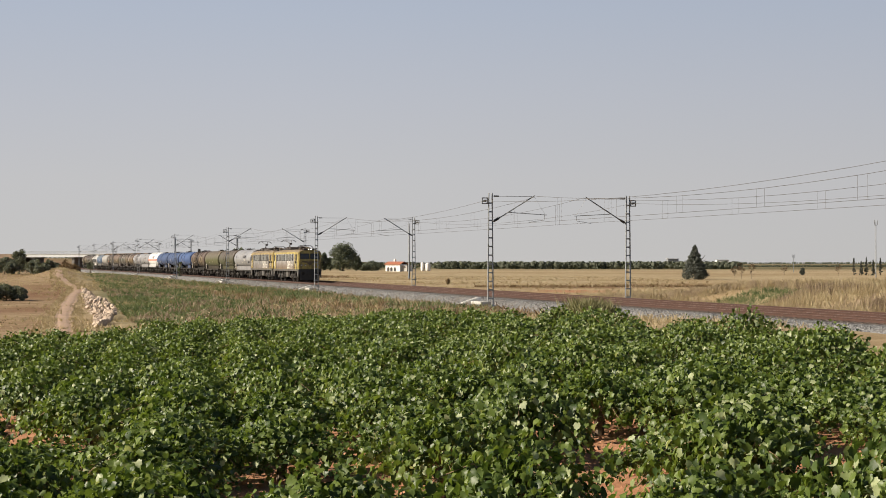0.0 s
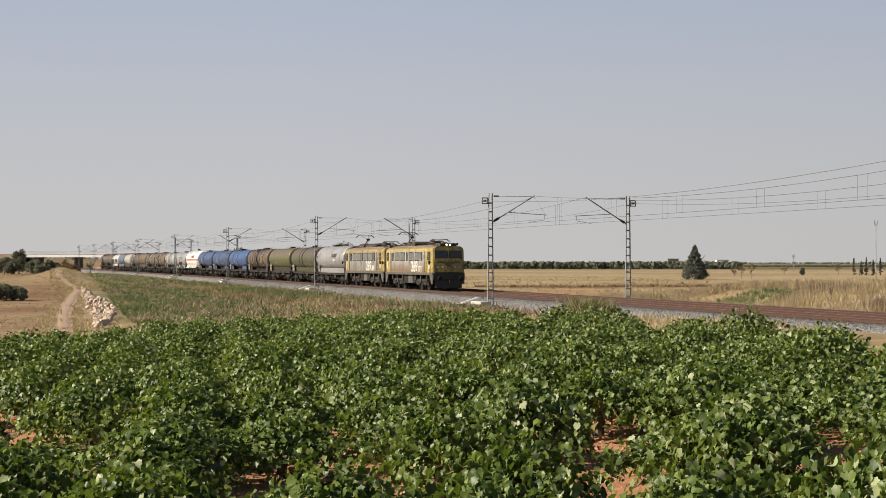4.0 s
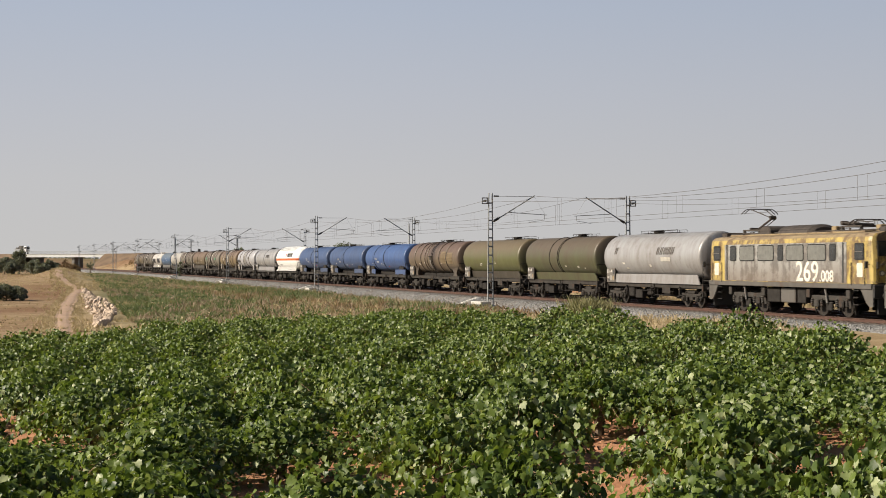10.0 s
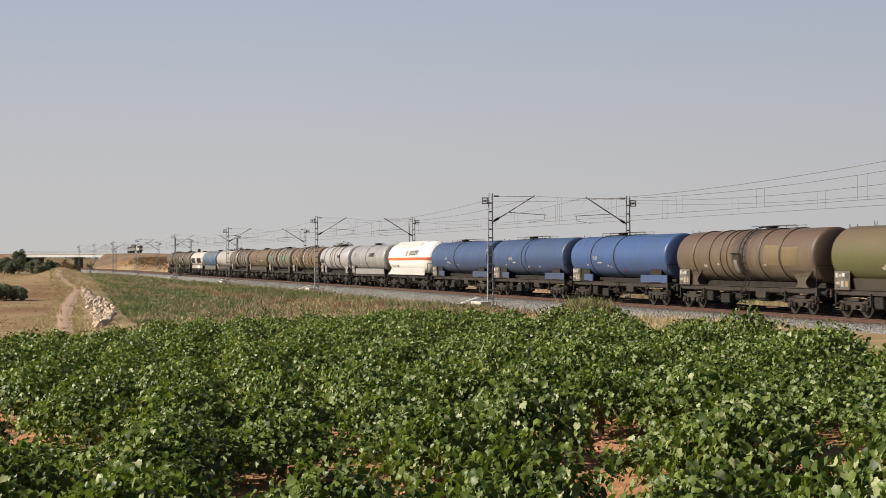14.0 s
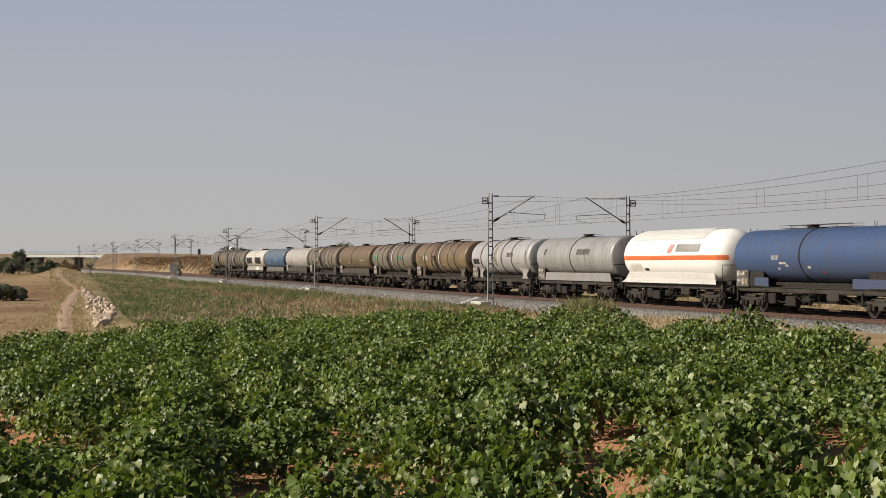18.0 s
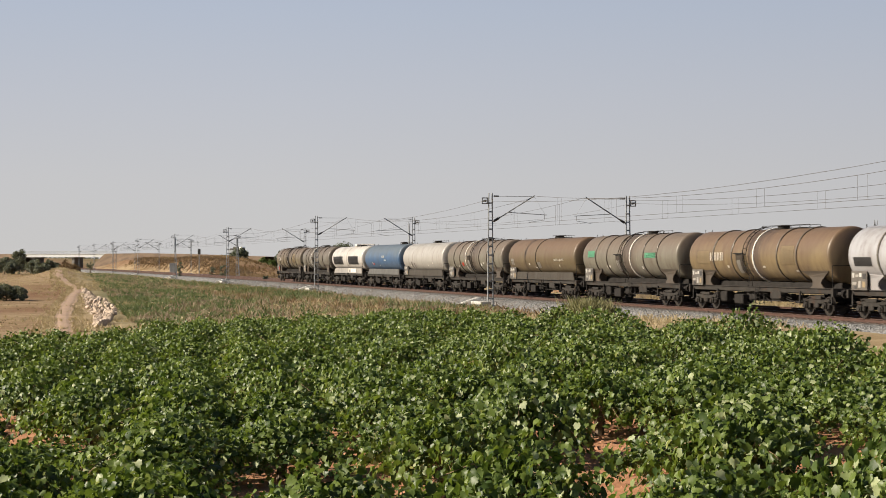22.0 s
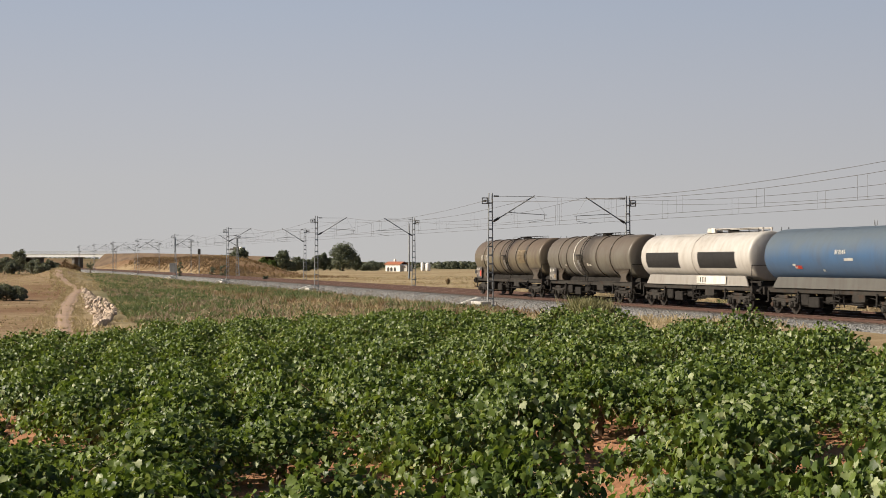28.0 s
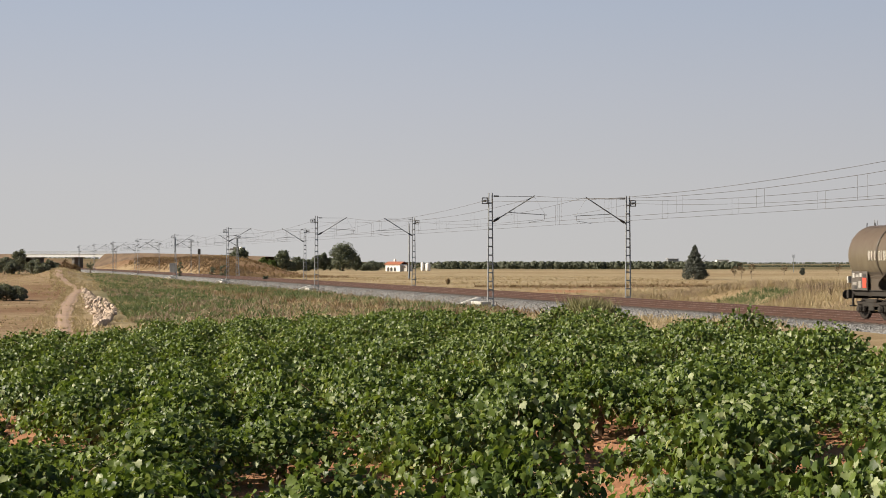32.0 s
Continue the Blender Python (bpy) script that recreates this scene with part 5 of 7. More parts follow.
    for y in (-1.3, 1.3):
        bar(bm, (q * 8.42, y, 1.6), (q * 8.42, y, 2.5), 0.018, 5)
    bar(bm, (q * 8.4, -1.25, 1.58), (q * 8.4, 1.25, 1.58), 0.018, 5)
    part("grab_rail", bm, DARK, lo)
    for s in (-1, 1):
        bm = B()
        ra = [[bm.verts.new((q * x, s * y, z)) for x, z in ((8.33, 1.35), (7.25, 1.35), (7.75, 0.72), (8.0, 0.55), (8.33, 0.55))] for y in (1.36, 1.43)]
        for i in range(5):
            j = (i + 1) % 5
            bm.faces.new((ra[0][i], ra[0][j], ra[1][j], ra[1][i]))
        bm.faces.new(ra[0][::-1])
        bm.faces.new(ra[1])
        bmesh.ops.recalc_face_normals(bm, faces=bm.faces[:])
        part("corner_valance", bm, SILL, lo)
        for z in (0.62, 0.95, 1.25):
            bm = B()
            box(bm, (q * 6.95, s * 1.40, z), (0.42, 0.16, 0.04))
            part("cab_step", bm, DARK, lo)
        bm = B()
        strut(bm, (q * 8.18, s * 1.50, 2.42), (q * 8.30, s * 1.74, 2.42), 0.03, 0.03)
        box(bm, (q * 8.3, s * 1.74, 2.40), (0.06, 0.16, 0.30), bevel=0.02)
        part("mirror", bm, BLACK, lo)


def loco(number, label, front, tired):
    lo = new("electric_locomotive")
    body = part("body_shell", shell_mesh(B()), YELLOW_OLD if tired else YELLOW, lo)
    body.data.materials.append(ROOF_DUST)
    for face in body.data.polygons:
        if face.center.z > 3.70 and abs(face.normal.x) < 0.5:
            face.material_index = 1
    for s in (-1, 1):
        y = s * 1.475
        bm = B()
        box(bm, (-0.1, y, 2.50), (12.5, 0.03, 1.84), bevel=0.008)
        panel = part("side_panel", bm, SILVER_OLD if tired else SILVER, lo, "silver side panel streaked with brown rust")
        for x0, x1 in ((-5.67, -4.98), (-4.53, -2.97), (-2.50, -0.89), (-0.43, 0.14), (0.53, 2.14), (2.62, 4.26), (4.63, 5.22)):
            if x1 - x0 < 0.9:
                x0, x1 = x0 + 0.04, x1 - 0.04
            bm = B()
            rounded_plate(bm, x0 - 0.05, x1 + 0.05, 2.57, 3.36, y + s * 0.005, y + s * 0.035, 0.12)
            seal = part("window_seal", bm, RUBBER, panel)
            bm = B()
            rounded_plate(bm, x0, x1, 2.62, 3.31, y + s * 0.02, y + s * 0.042, 0.09)
            part("window_pane", bm, LOUVRE if x1 - x0 > 0.9 else GLASSY, panel)
            if x1 - x0 > 0.9 and not tired:
                for k in (0.28, 0.52, 0.76):
                    bm = B()
                    box(bm, (x0 + (x1 - x0) * k, y + s * 0.045, 2.965), (0.05, 0.012, 0.66))
                    part("window_bar", bm, SILL, panel)
        # the gap's darkness is a flat black strip on the panel
        for x in (-6.05, 5.85):
            bm = B()
            box(bm, (x, y + s * 0.012, 2.5), (0.14, 0.03, 1.82))
            part("door_gap", bm, BLACK, panel, "black strip painted as the shaded gap beside the cab door")
        for q in (-1, 1):
            bm = B()
            rounded_plate(bm, min(q * 6.85, q * 7.68), max(q * 6.85, q * 7.68), 2.60, 3.36, y + s * 0.003, y + s * 0.02, 0.1)
            part("cab_window_seal", bm, RUBBER, lo)
            bm = B()
            rounded_plate(bm, min(q * 6.93, q * 7.60), max(q * 6.93, q * 7.60), 2.67, 3.29, y + s * 0.012, y + s * 0.027, 0.07)
            part("cab_window", bm, GLASSY, lo)
            bm = B()
            box(bm, (q * 7.25, y + s * 0.03, 2.98), (0.62, 0.012, 0.04))
            part("window_bar", bm, SILL, lo)
            bm = B()
            rounded_plate(bm, min(q * 7.05, q * 7.55), max(q * 7.05, q * 7.55), 1.85, 2.48, y + s * 0.002, y + s * 0.012, 0.05)
            part("maker_badge", bm, LENS, lo, "white square badge")
            bm = B()
            for dx in (6.62, 7.78):
                bar(bm, (q * dx, y + s * 0.05, 1.5), (q * dx, y + s * 0.05, 2.5), 0.018, 5)
            part("grab_rail", bm, DARK, lo)
    lettering(lo, "class_number", "269", 1.45, -1.497, 1.63, 1.33, 2.15, WHITE)
    lettering(lo, "running_number", "." + number, 3.72, -1.497, 1.63, 0.72, 1.28, WHITE)
    bm = B()
    box(bm, (0, 0, 1.44), (16.5, 2.98, 0.24), bevel=0.02)
    part("sill", bm, SILL, lo)
    # roof
    bm = B()
    box(bm, (0, 0, 3.88), (13.6, 1.9, 0.10), bevel=0.03)
    part("roof_deck", bm, ROOF_DUST, lo)
    if tired:
        bm = B()
        ra = [[bm.verts.new((-0.2 + dx, math.cos(math.pi * i / 10) * 0.85 * k, 3.9 + math.sin(math.pi * i / 10) * 0.44 * k)) for i in range(11)] for dx, k in ((-1.7, 0.7), (-1.5, 1), (1.5, 1), (1.7, 0.7))]
        for r0, r1 in zip(ra, ra[1:]):
            for i in range(10):
                bm.faces.new((r0[i], r0[i + 1], r1[i + 1], r1[i]))
        bm.faces.new(ra[0])
        bm.faces.new(ra[-1][::-1])
        bmesh.ops.recalc_face_normals(bm, faces=bm.faces[:])
        part("roof_cowl", bm, ROOFGEAR, lo, "rounded dark equipment cowl")
    for x in ((-2.30, -0.60) if not tired else (-3.2,)):
        bm = B()
        ra = []
        for y, k in ((-0.80, 0.92), (-0.74, 1.0), (0.74, 1.0), (0.80, 0.92)):
            ra.append([bm.verts.new((x + math.cos(math.pi * i / 10) * 0.60 * k, y, 3.90 + math.sin(math.pi * i / 10) ** 0.6 * 0.44 * k)) for i in range(11)])
        for r0, r1 in zip(ra, ra[1:]):
            for i in range(10):
                bm.faces.new((r0[i], r0[i + 1], r1[i + 1], r1[i]))
        bm.faces.new(ra[0])
        bm.faces.new(ra[-1][::-1])
        bmesh.ops.recalc_face_normals(bm, faces=bm.faces[:])
        part("resistor_cowl", bm, ROOFGEAR, lo)
    if not tired:
        bm = B()
        box(bm, (-1.45, 0, 4.02), (0.74, 1.4, 0.26), bevel=0.08)
        part("roof_hatch", bm, SILVER_OLD, lo)
    pantograph(lo, -5.2, True, 1)
    pantograph(lo, 4.9, False, -1)
    for x in (6.6, 2.6):
        bm = B()
        box(bm, (x, 0.1, 4.05), (0.42, 0.5, 0.32), bevel=0.04)
        part("roof_box", bm, ROOF_DUST, lo)
    bm = B()
    for y in (-0.55, 0.55):
        bar(bm, (-7.4, y, 3.98), (7.4, y, 3.98), 0.03, 6)
    for x in (-7.0, -3.8, 1.2, 3.0, 6.2):
        bar(bm, (x, 0.5, 3.9), (x, 0.5, 4.12), 0.06, 8)
    bar(bm, (-3.8, 0.5, 4.12), (3.0, 0.5, 4.12), 0.02, 6)
    part("roof_conduit", bm, ROOFGEAR, lo)
    # below the floor
    for x, w2, mt in ((-1.35, 1.35, DARK), (0.15, 1.45, SILL), (1.5, 0.8, DARK)):
        bm = B()
        box(bm, (x, 0, 0.92), (w2, 2.5, 0.72), bevel=0.04)
        part("equipment_box", bm, mt, lo)
    for x in (-4.15, 4.15):
        loco_bogie(lo, x)
    cab_end(lo, 1, front)
    cab_end(lo, -1, False)
    ends(lo, 8.34, 1.05)
    return tagged(lo, label, "locomotive", "locomotives of the train")
# ---- the make-up of the train, from its head backwards ----
TRAIN = []
COUPLINGS = [19.9, 2.55, -15.3, -31.1, -46.4, -62.0, -79.3, -96.4, -113.6, -131.0, -146.4, -162.2, -177.9, -195.0, -211.5, -227.0, -243.2, -258.0, -273.2, -289.1, -305.5, -322.6]


def length_of(i):
    return COUPLINGS[i] - COUPLINGS[i + 1]


def patch(w, name, x0, x1, z0, z1, mat, label="", R=1.32, zc=2.84, lift=0.012):
    a0, a1 = (math.degrees(math.asin(max(-1, min(1, (z - zc) / R)))) for z in (z0, z1))
    return part(name, curved_patch(R, zc, x0, x1, a0, a1, -1, lift, 2, max(4, int((a1 - a0) / 4))), mat, w, label)


def side_ladder(w, x, R=1.32, zc=2.84):
    """Rungs and rails that follow the barrel from the roof to the sill."""
    bm = B()
    for dx in (0.0, 0.42):
        pts = [(-math.cos(radians(a)) * (R + 0.14), zc + math.sin(radians(a)) * (R + 0.14)) for a in range(88, -46, -12)] + [(-1.12, 1.3)]
        for (y0, z0), (y1, z1) in zip(pts, pts[1:]):
            bar(bm, (x + dx, y0, z0), (x + dx, y1, z1), 0.022, 5)
    for a in range(80, -40, -13):
        y, z = -math.cos(radians(a)) * (R + 0.14), zc + math.sin(radians(a)) * (R + 0.14)
        bar(bm, (x, y, z), (x + 0.42, y, z), 0.016, 4)
    part("side_ladder", bm, DARK, w)
    bm = B()
    a = 5
    y, z = -math.cos(radians(a)) * (R + 0.10), zc + math.sin(radians(a)) * (R + 0.10)
    box(bm, (x - 0.55, y, z), (1.1, 0.06, 0.05))
    part("side_step", bm, DARK, w)
    bm = curved_patch(R, zc, x - 0.95, x - 0.05, -38, 4, -1, 0.05, 2, 8)
    part("service_plate", bm, GUSSET, w, "dark steel plate beneath the side step")
    patch(w, "spill_run", x - 0.85, x - 0.45, zc - 0.85, zc - 0.2, T_PALE, "pale dried run of spilt product", R=R, zc=zc, lift=0.056)


def small_marks(w, seed, R=1.32, zc=2.84):
    """Little worn stencil marks low on the barrel."""
    rng = random.Random(seed)
    for k in range(3):
        x = rng.uniform(-5, 5)
        z = zc - rng.uniform(0.45, 0.8)
        patch(w, "stencil_mark", x, x + rng.uniform(0.15, 0.4), z, z + rng.uniform(0.08, 0.16), WHITE, R=R, zc=zc)


def white_ring(w, x, R=1.32, zc=2.84):
    bm = B()
    ring(bm, x, R, zc, 0.10, 0.07)
    part("white_ring", bm, WHITE, w, "white painted stiffening ring")


def assemble():
    TRAIN.append(loco("071", "yellow and silver electric locomotive with lit headlights, rust-streaked", True, False))
    TRAIN.append(loco("008", "worn yellow and grey electric locomotive with peeling roof paint", False, True))
    add = TRAIN.append
    sign_dark = FADED
    # silver, with a skirt
    w = tank_wagon("tank_wagon", length_of(2), T_SILVER, "silver tank wagon with a pale side skirt, lightly rusted", under="skirt", R=1.36, walkway=(-3.5, 1.8), skirt=T_SILVER)
    bars_sign(w, "owner_sign", 1.36, 2.84, 1.2, (0.5, 0.5, 0.28, 0.34, 0.42, 0.52), 13, 0.42, sign_dark, 0.1)
    bars_sign(w, "owner_initial", 1.36, 2.84, -5.2, (0.5,), 15, 0.42, sign_dark, 0.1)
    patch(w, "notice", 1.8, 3.1, 2.55, 2.78, WHITE, R=1.36)
    small_marks(w, 1, 1.36)
    add(w)
    w = tank_wagon("tank_wagon", length_of(3), T_OLIVEBROWN, "brownish olive tank wagon with dark clamp bands", bands=(-1.7, -0.12, 0.16), under="skirt", walkway=(0.2, 3.6), R=1.34, skirt=T_OLIVEBROWN)
    small_marks(w, 2, 1.34)
    add(w)
    w = tank_wagon("tank_wagon", length_of(4), T_OLIVE, "plain olive green tank wagon with a long side sill", under="skirt", walkway=(0.8, 6.4), R=1.34)
    small_marks(w, 3, 1.34)
    add(w)
    w = tank_wagon("tank_wagon", length_of(5), T_BROWN, "rust-brown ribbed tank wagon with ochre patches", ribs=(-5.5, -3.5, -2.15, -1.4, 2.3, 4.5), walkway=(-0.6, 4.2), R=1.34)
    patch(w, "ochre_patch", 2.75, 4.35, 2.35, 3.35, PATCH, R=1.34)
    patch(w, "ochre_patch", 4.65, 6.3, 2.35, 3.25, PATCH, R=1.34)
    side_ladder(w, 0.3, 1.34)
    small_marks(w, 4, 1.34)
    add(w)
    for i, paint, lab in ((6, T_BLUE, "bright blue tank wagon with one dark band"), (7, T_BLUE_DULL, "blue tank wagon with one dark band and roof walkway"), (8, T_BLUE_DULL, "dull blue tank wagon with one dark band")):
        w = tank_wagon("tank_wagon", length_of(i), paint, lab, bands=(-0.8,) if i > 6 else (-4.0, -0.1), under="plates", walkway=(-4.6, 2.4))
        bars_sign(w, "owner_sign", 1.32, 2.84, -3.6, (0.3, 0.2, 0.3), -4, 0.22, WHITE)
        patch(w, "stencil_mark", -2.9, -2.2, 2.42, 2.52, WHITE)
        patch(w, "warning_mark", 1.15, 1.35, 2.0, 2.09, RED)
        small_marks(w, 10 + i)
        add(w)
    w = tank_wagon("gas_tank_wagon", length_of(9), T_WHITE, "white gas tank wagon with an orange stripe and sunshade roof", R=1.46, zc=2.86, e=1.25, under="flange", walkway=None, cabinet=False)
    part("sunshade", curved_patch(1.46, 2.86, -5.2, 4.6, 38, 142, -1, 0.07, 3, 20), T_WHITE, w)
    for s in (-1, 1):
        part("orange_stripe", stripe_on(1.46, 2.86, -length_of(9) / 2 + 0.67, length_of(9) / 2 - 0.72, 1.25, 2.62, 2.88, s), ORANGE, w, "orange painted stripe")
    bars_sign(w, "owner_sign", 1.46, 2.86, 1.5, (0.42, 0.46, 0.46, 0.62, 0.42, 0.42, 0.44), 17, 0.48, BLACK, 0.12)
    bars_sign(w, "owner_badge", 1.46, 2.86, 0.45, (0.34, 0.34), 16, 0.5, RED, 0.3)
    patch(w, "data_panel", -5.3, -3.6, 2.0, 2.45, LIMEWASH, R=1.46, zc=2.86)
    patch(w, "warning_mark", -3.3, -2.7, 2.02, 2.16, RUBBER, R=1.46, zc=2.86)
    add(w)
    w = tank_wagon("tank_wagon", length_of(10), T_SILVER, "silver tank wagon with one dark band and pale skirt", bands=(-0.3,), under="skirt", walkway=(-0.6, 1.6), skirt=T_SILVER)
    bars_sign(w, "owner_sign", 1.32, 2.84, 0.9, (0.5, 0.48, 0.26, 0.34, 0.4, 0.5), 14, 0.40, sign_dark, 0.1)
    bars_sign(w, "owner_initial", 1.32, 2.84, -5.4, (0.5,), 16, 0.42, sign_dark, 0.1)
    small_marks(w, 21)
    add(w)
    w = tank_wagon("tank_wagon", length_of(11), T_SILVER_PALE, "silver ribbed tank wagon with rusty streaks", ribs=(-4.4, -1.6, 0.7, 3.1), rib_paint=T_DARKGREY)
    bars_sign(w, "owner_sign", 1.32, 2.84, 2.0, (0.4, 0.3, 0.4, 0.4), 8, 0.32, sign_dark)
    patch(w, "data_panel", -6.5, -5.0, 2.35, 2.75, CHARCOAL)
    patch(w, "spill_run", -1.1, -0.5, 2.2, 4.0, SPILT, "tan streak of spilt product", lift=0.008)
    small_marks(w, 22)
    add(w)
    for i in (12,):
        w = tank_wagon("tank_wagon", length_of(i), T_GOLD, "golden-brown ribbed tank wagon with an ochre patch", ribs=(-4.6, -2.4, 2.6, 4.6), R=1.34, walkway=(-1, 4))
        bars_sign(w, "owner_sign", 1.34, 2.84, -5.0, (0.5, 0.36, 0.4, 0.4), -1, 0.42, WHITE)
        patch(w, "ochre_patch", 3.0, 4.3, 2.4, 3.3, PATCH, R=1.34)
        patch(w, "ochre_patch", -6.6, -5.1, 2.45, 3.1, PATCH, R=1.34)
        white_ring(w, 0.1, 1.34)
        side_ladder(w, -0.9, 1.34)
        small_marks(w, 23, 1.34)
        add(w)
    w = tank_wagon("tank_wagon", length_of(13), T_GREY, "grey-green ribbed tank wagon with faded green marks", ribs=(-5.1, -3.2, -1.35, 2.6, 4.6), R=1.34, walkway=(0.2, 3.2))
    white_ring(w, 0.6, 1.34)
    side_ladder(w, -0.7, 1.34)
    patch(w, "green_mark", 2.8, 4.4, 2.75, 3.05, GREENY, R=1.34)
    patch(w, "green_mark", -6.5, -5.3, 2.8, 3.2, GREENY, R=1.34)
    small_marks(w, 24, 1.34)
    add(w)
    w = tank_wagon("tank_wagon", length_of(14), T_UMBER, "brown tank wagon with a single dark band", bands=(-0.8,), under="skirt", walkway=(0, 2.6))
    bars_sign(w, "owner_sign", 1.32, 2.84, 2.9, (0.4, 0.3, 0.4, 0.5, 0.4), -9, 0.14, WHITE)
    patch(w, "worn_badge", -6.3, -5.7, 2.3, 2.75, T_PALE)
    patch(w, "worn_badge", -0.6, 0.0, 2.1, 2.5, T_PALE)
    small_marks(w, 25)
    add(w)
    w = tank_wagon("tank_wagon", length_of(15), T_GREY, "grey-green ribbed tank wagon with a white centre ring", ribs=(-5.3, -3.6, 1.6, 3.6, 5.4), R=1.34, walkway=(-0.8, 3.0))
    white_ring(w, -1.9, 1.34)
    side_ladder(w, -0.4, 1.34)
    patch(w, "red_mark", -3.2, -2.7, 2.2, 2.45, RED, R=1.34)
    small_marks(w, 26, 1.34)
    add(w)
    w = tank_wagon("tank_wagon", length_of(16), T_PALE, "pale dusty tank wagon with a narrow side skirt", under="skirt", walkway=(0, 3), bands=())
    patch(w, "spill_stain", -3.8, -3.5, 1.95, 2.5, FADED, "dark spilt streak", lift=0.008)
    patch(w, "spill_stain", -2.9, -2.7, 1.95, 2.4, FADED, lift=0.008)
    small_marks(w, 27)
    add(w)
    w = tank_wagon("tank_wagon", length_of(17), T_SKY, "faded sky-blue tank wagon with a grey skirt", under="skirt", walkway=(3.6, 5.9), cabinet=False, skirt=SKIRT_LIGHT)
    bars_sign(w, "owner_sign", 1.32, 2.84, 0.3, (0.35, 0.3, 0.4), 6, 0.2, WHITE)
    patch(w, "stencil_mark", 1.1, 1.9, 2.58, 2.7, WHITE)
    patch(w, "warning_mark", -3.6, -3.0, 2.2, 2.36, RED)
    small_marks(w, 28)
    add(w)
    w = tank_wagon("tank_wagon", length_of(18), T_CREAM, "dusty white tank wagon with charcoal panels", bands=(), under="skirt", R=1.28, zc=2.82, walkway=(0.6, 6.2), skirt=T_PALE, cabinet=False)
    bm = B()
    ring(bm, 0.05, 1.28, 2.82, 0.16, 0.03)
    part("joint_band", bm, T_CREAM, w)
    for x0, x1 in ((-6.3, -1.7), (0.85, 5.4)):
        patch(w, "charcoal_panel", x0, x1, 2.20, 3.05, CHARCOAL, "matt charcoal rectangular panel", R=1.28, zc=2.82)
    bm = B()
    box(bm, (2.4, -1.19, 1.56), (3.6, 0.03, 0.42))
    part("white_board", bm, WHITE, w, "white board with scrawled marks")
    for k in range(3):
        bm = B()
        box(bm, (1.1 + 0.3 * k, -1.21, 1.56), (0.12, 0.012, 0.26))
        part("scrawl", bm, CHARCOAL, w)
    bm = B()
    for y in (-0.25, 0.25):
        bar(bm, (6.6, y, 1.3), (6.6, y, 4.3), 0.05, 8)
        bar(bm, (6.6, y, 4.25), (1.0, y, 4.28), 0.05, 8)
    part("roof_pipe", bm, T_CREAM, w)
    bm = B()
    box(bm, (0.6, -0.1, 4.22), (0.9, 0.5, 0.26), bevel=0.03)
    part("valve_box", bm, WHITE, w)
    add(w)
    w = tank_wagon("tank_wagon", length_of(19), T_DARKGREY, "dark grey ribbed tank wagon with a white ring", ribs=(-5, -3.5, 1.9, 4.3), R=1.34, walkway=(-1.0, 3.5))
    white_ring(w, -2.0, 1.34)
    side_ladder(w, -0.6, 1.34)
    small_marks(w, 29, 1.34)
    add(w)
    w = tank_wagon("tank_wagon", length_of(20), T_BROWN_DARK, "brown ribbed tank wagon that ends the train", ribs=(-5.2, -3.0, -1.1, 2.6, 4.9), R=1.34, walkway=(-1.0, 5))
    bars_sign(w, "owner_sign", 1.34, 2.84, -5.9, (0.5, 0.36, 0.4, 0.4), -1, 0.42, WHITE)
    patch(w, "ochre_patch", 3.0, 4.7, 2.4, 3.35, PATCH, R=1.34)
    side_ladder(w, 0.6, 1.34)
    bm = B()
    for s in (-1.1, 1.1):
        box(bm, (-length_of(20) / 2 + 0.7, s, 1.75), (0.06, 0.3, 0.3))
    part("tail_plate", bm, WHITE, w, "white reflective tail plate")
    bm = B()
    box(bm, (-length_of(20) / 2 + 2.1, -1.215, 1.62), (0.30, 0.014, 0.44))
    part("red_plate", bm, RED, w, "small red plate on the notice board")
    add(w)


assemble()


def run(t):
    """How far the train has come by t seconds."""
    return 14.9 * (t - 8) - 0.01126 * (t - 8) ** 2


def motions():
    times = [0.0] + [2.0 * k for k in range(1, 16)] + [32.0]
    for i, thing in enumerate(TRAIN):
        mid = (COUPLINGS[i] + COUPLINGS[i + 1]) / 2
        rows = []
        for t in times:
            s = mid + run(t)
            rows.append((t, Matrix.Translation(on_track(s)) @ Matrix.Rotation(heading(s) - math.pi / 2, 4, "Z")))
        walk(thing, rows)
    walk(TRUCK, truck_rows())
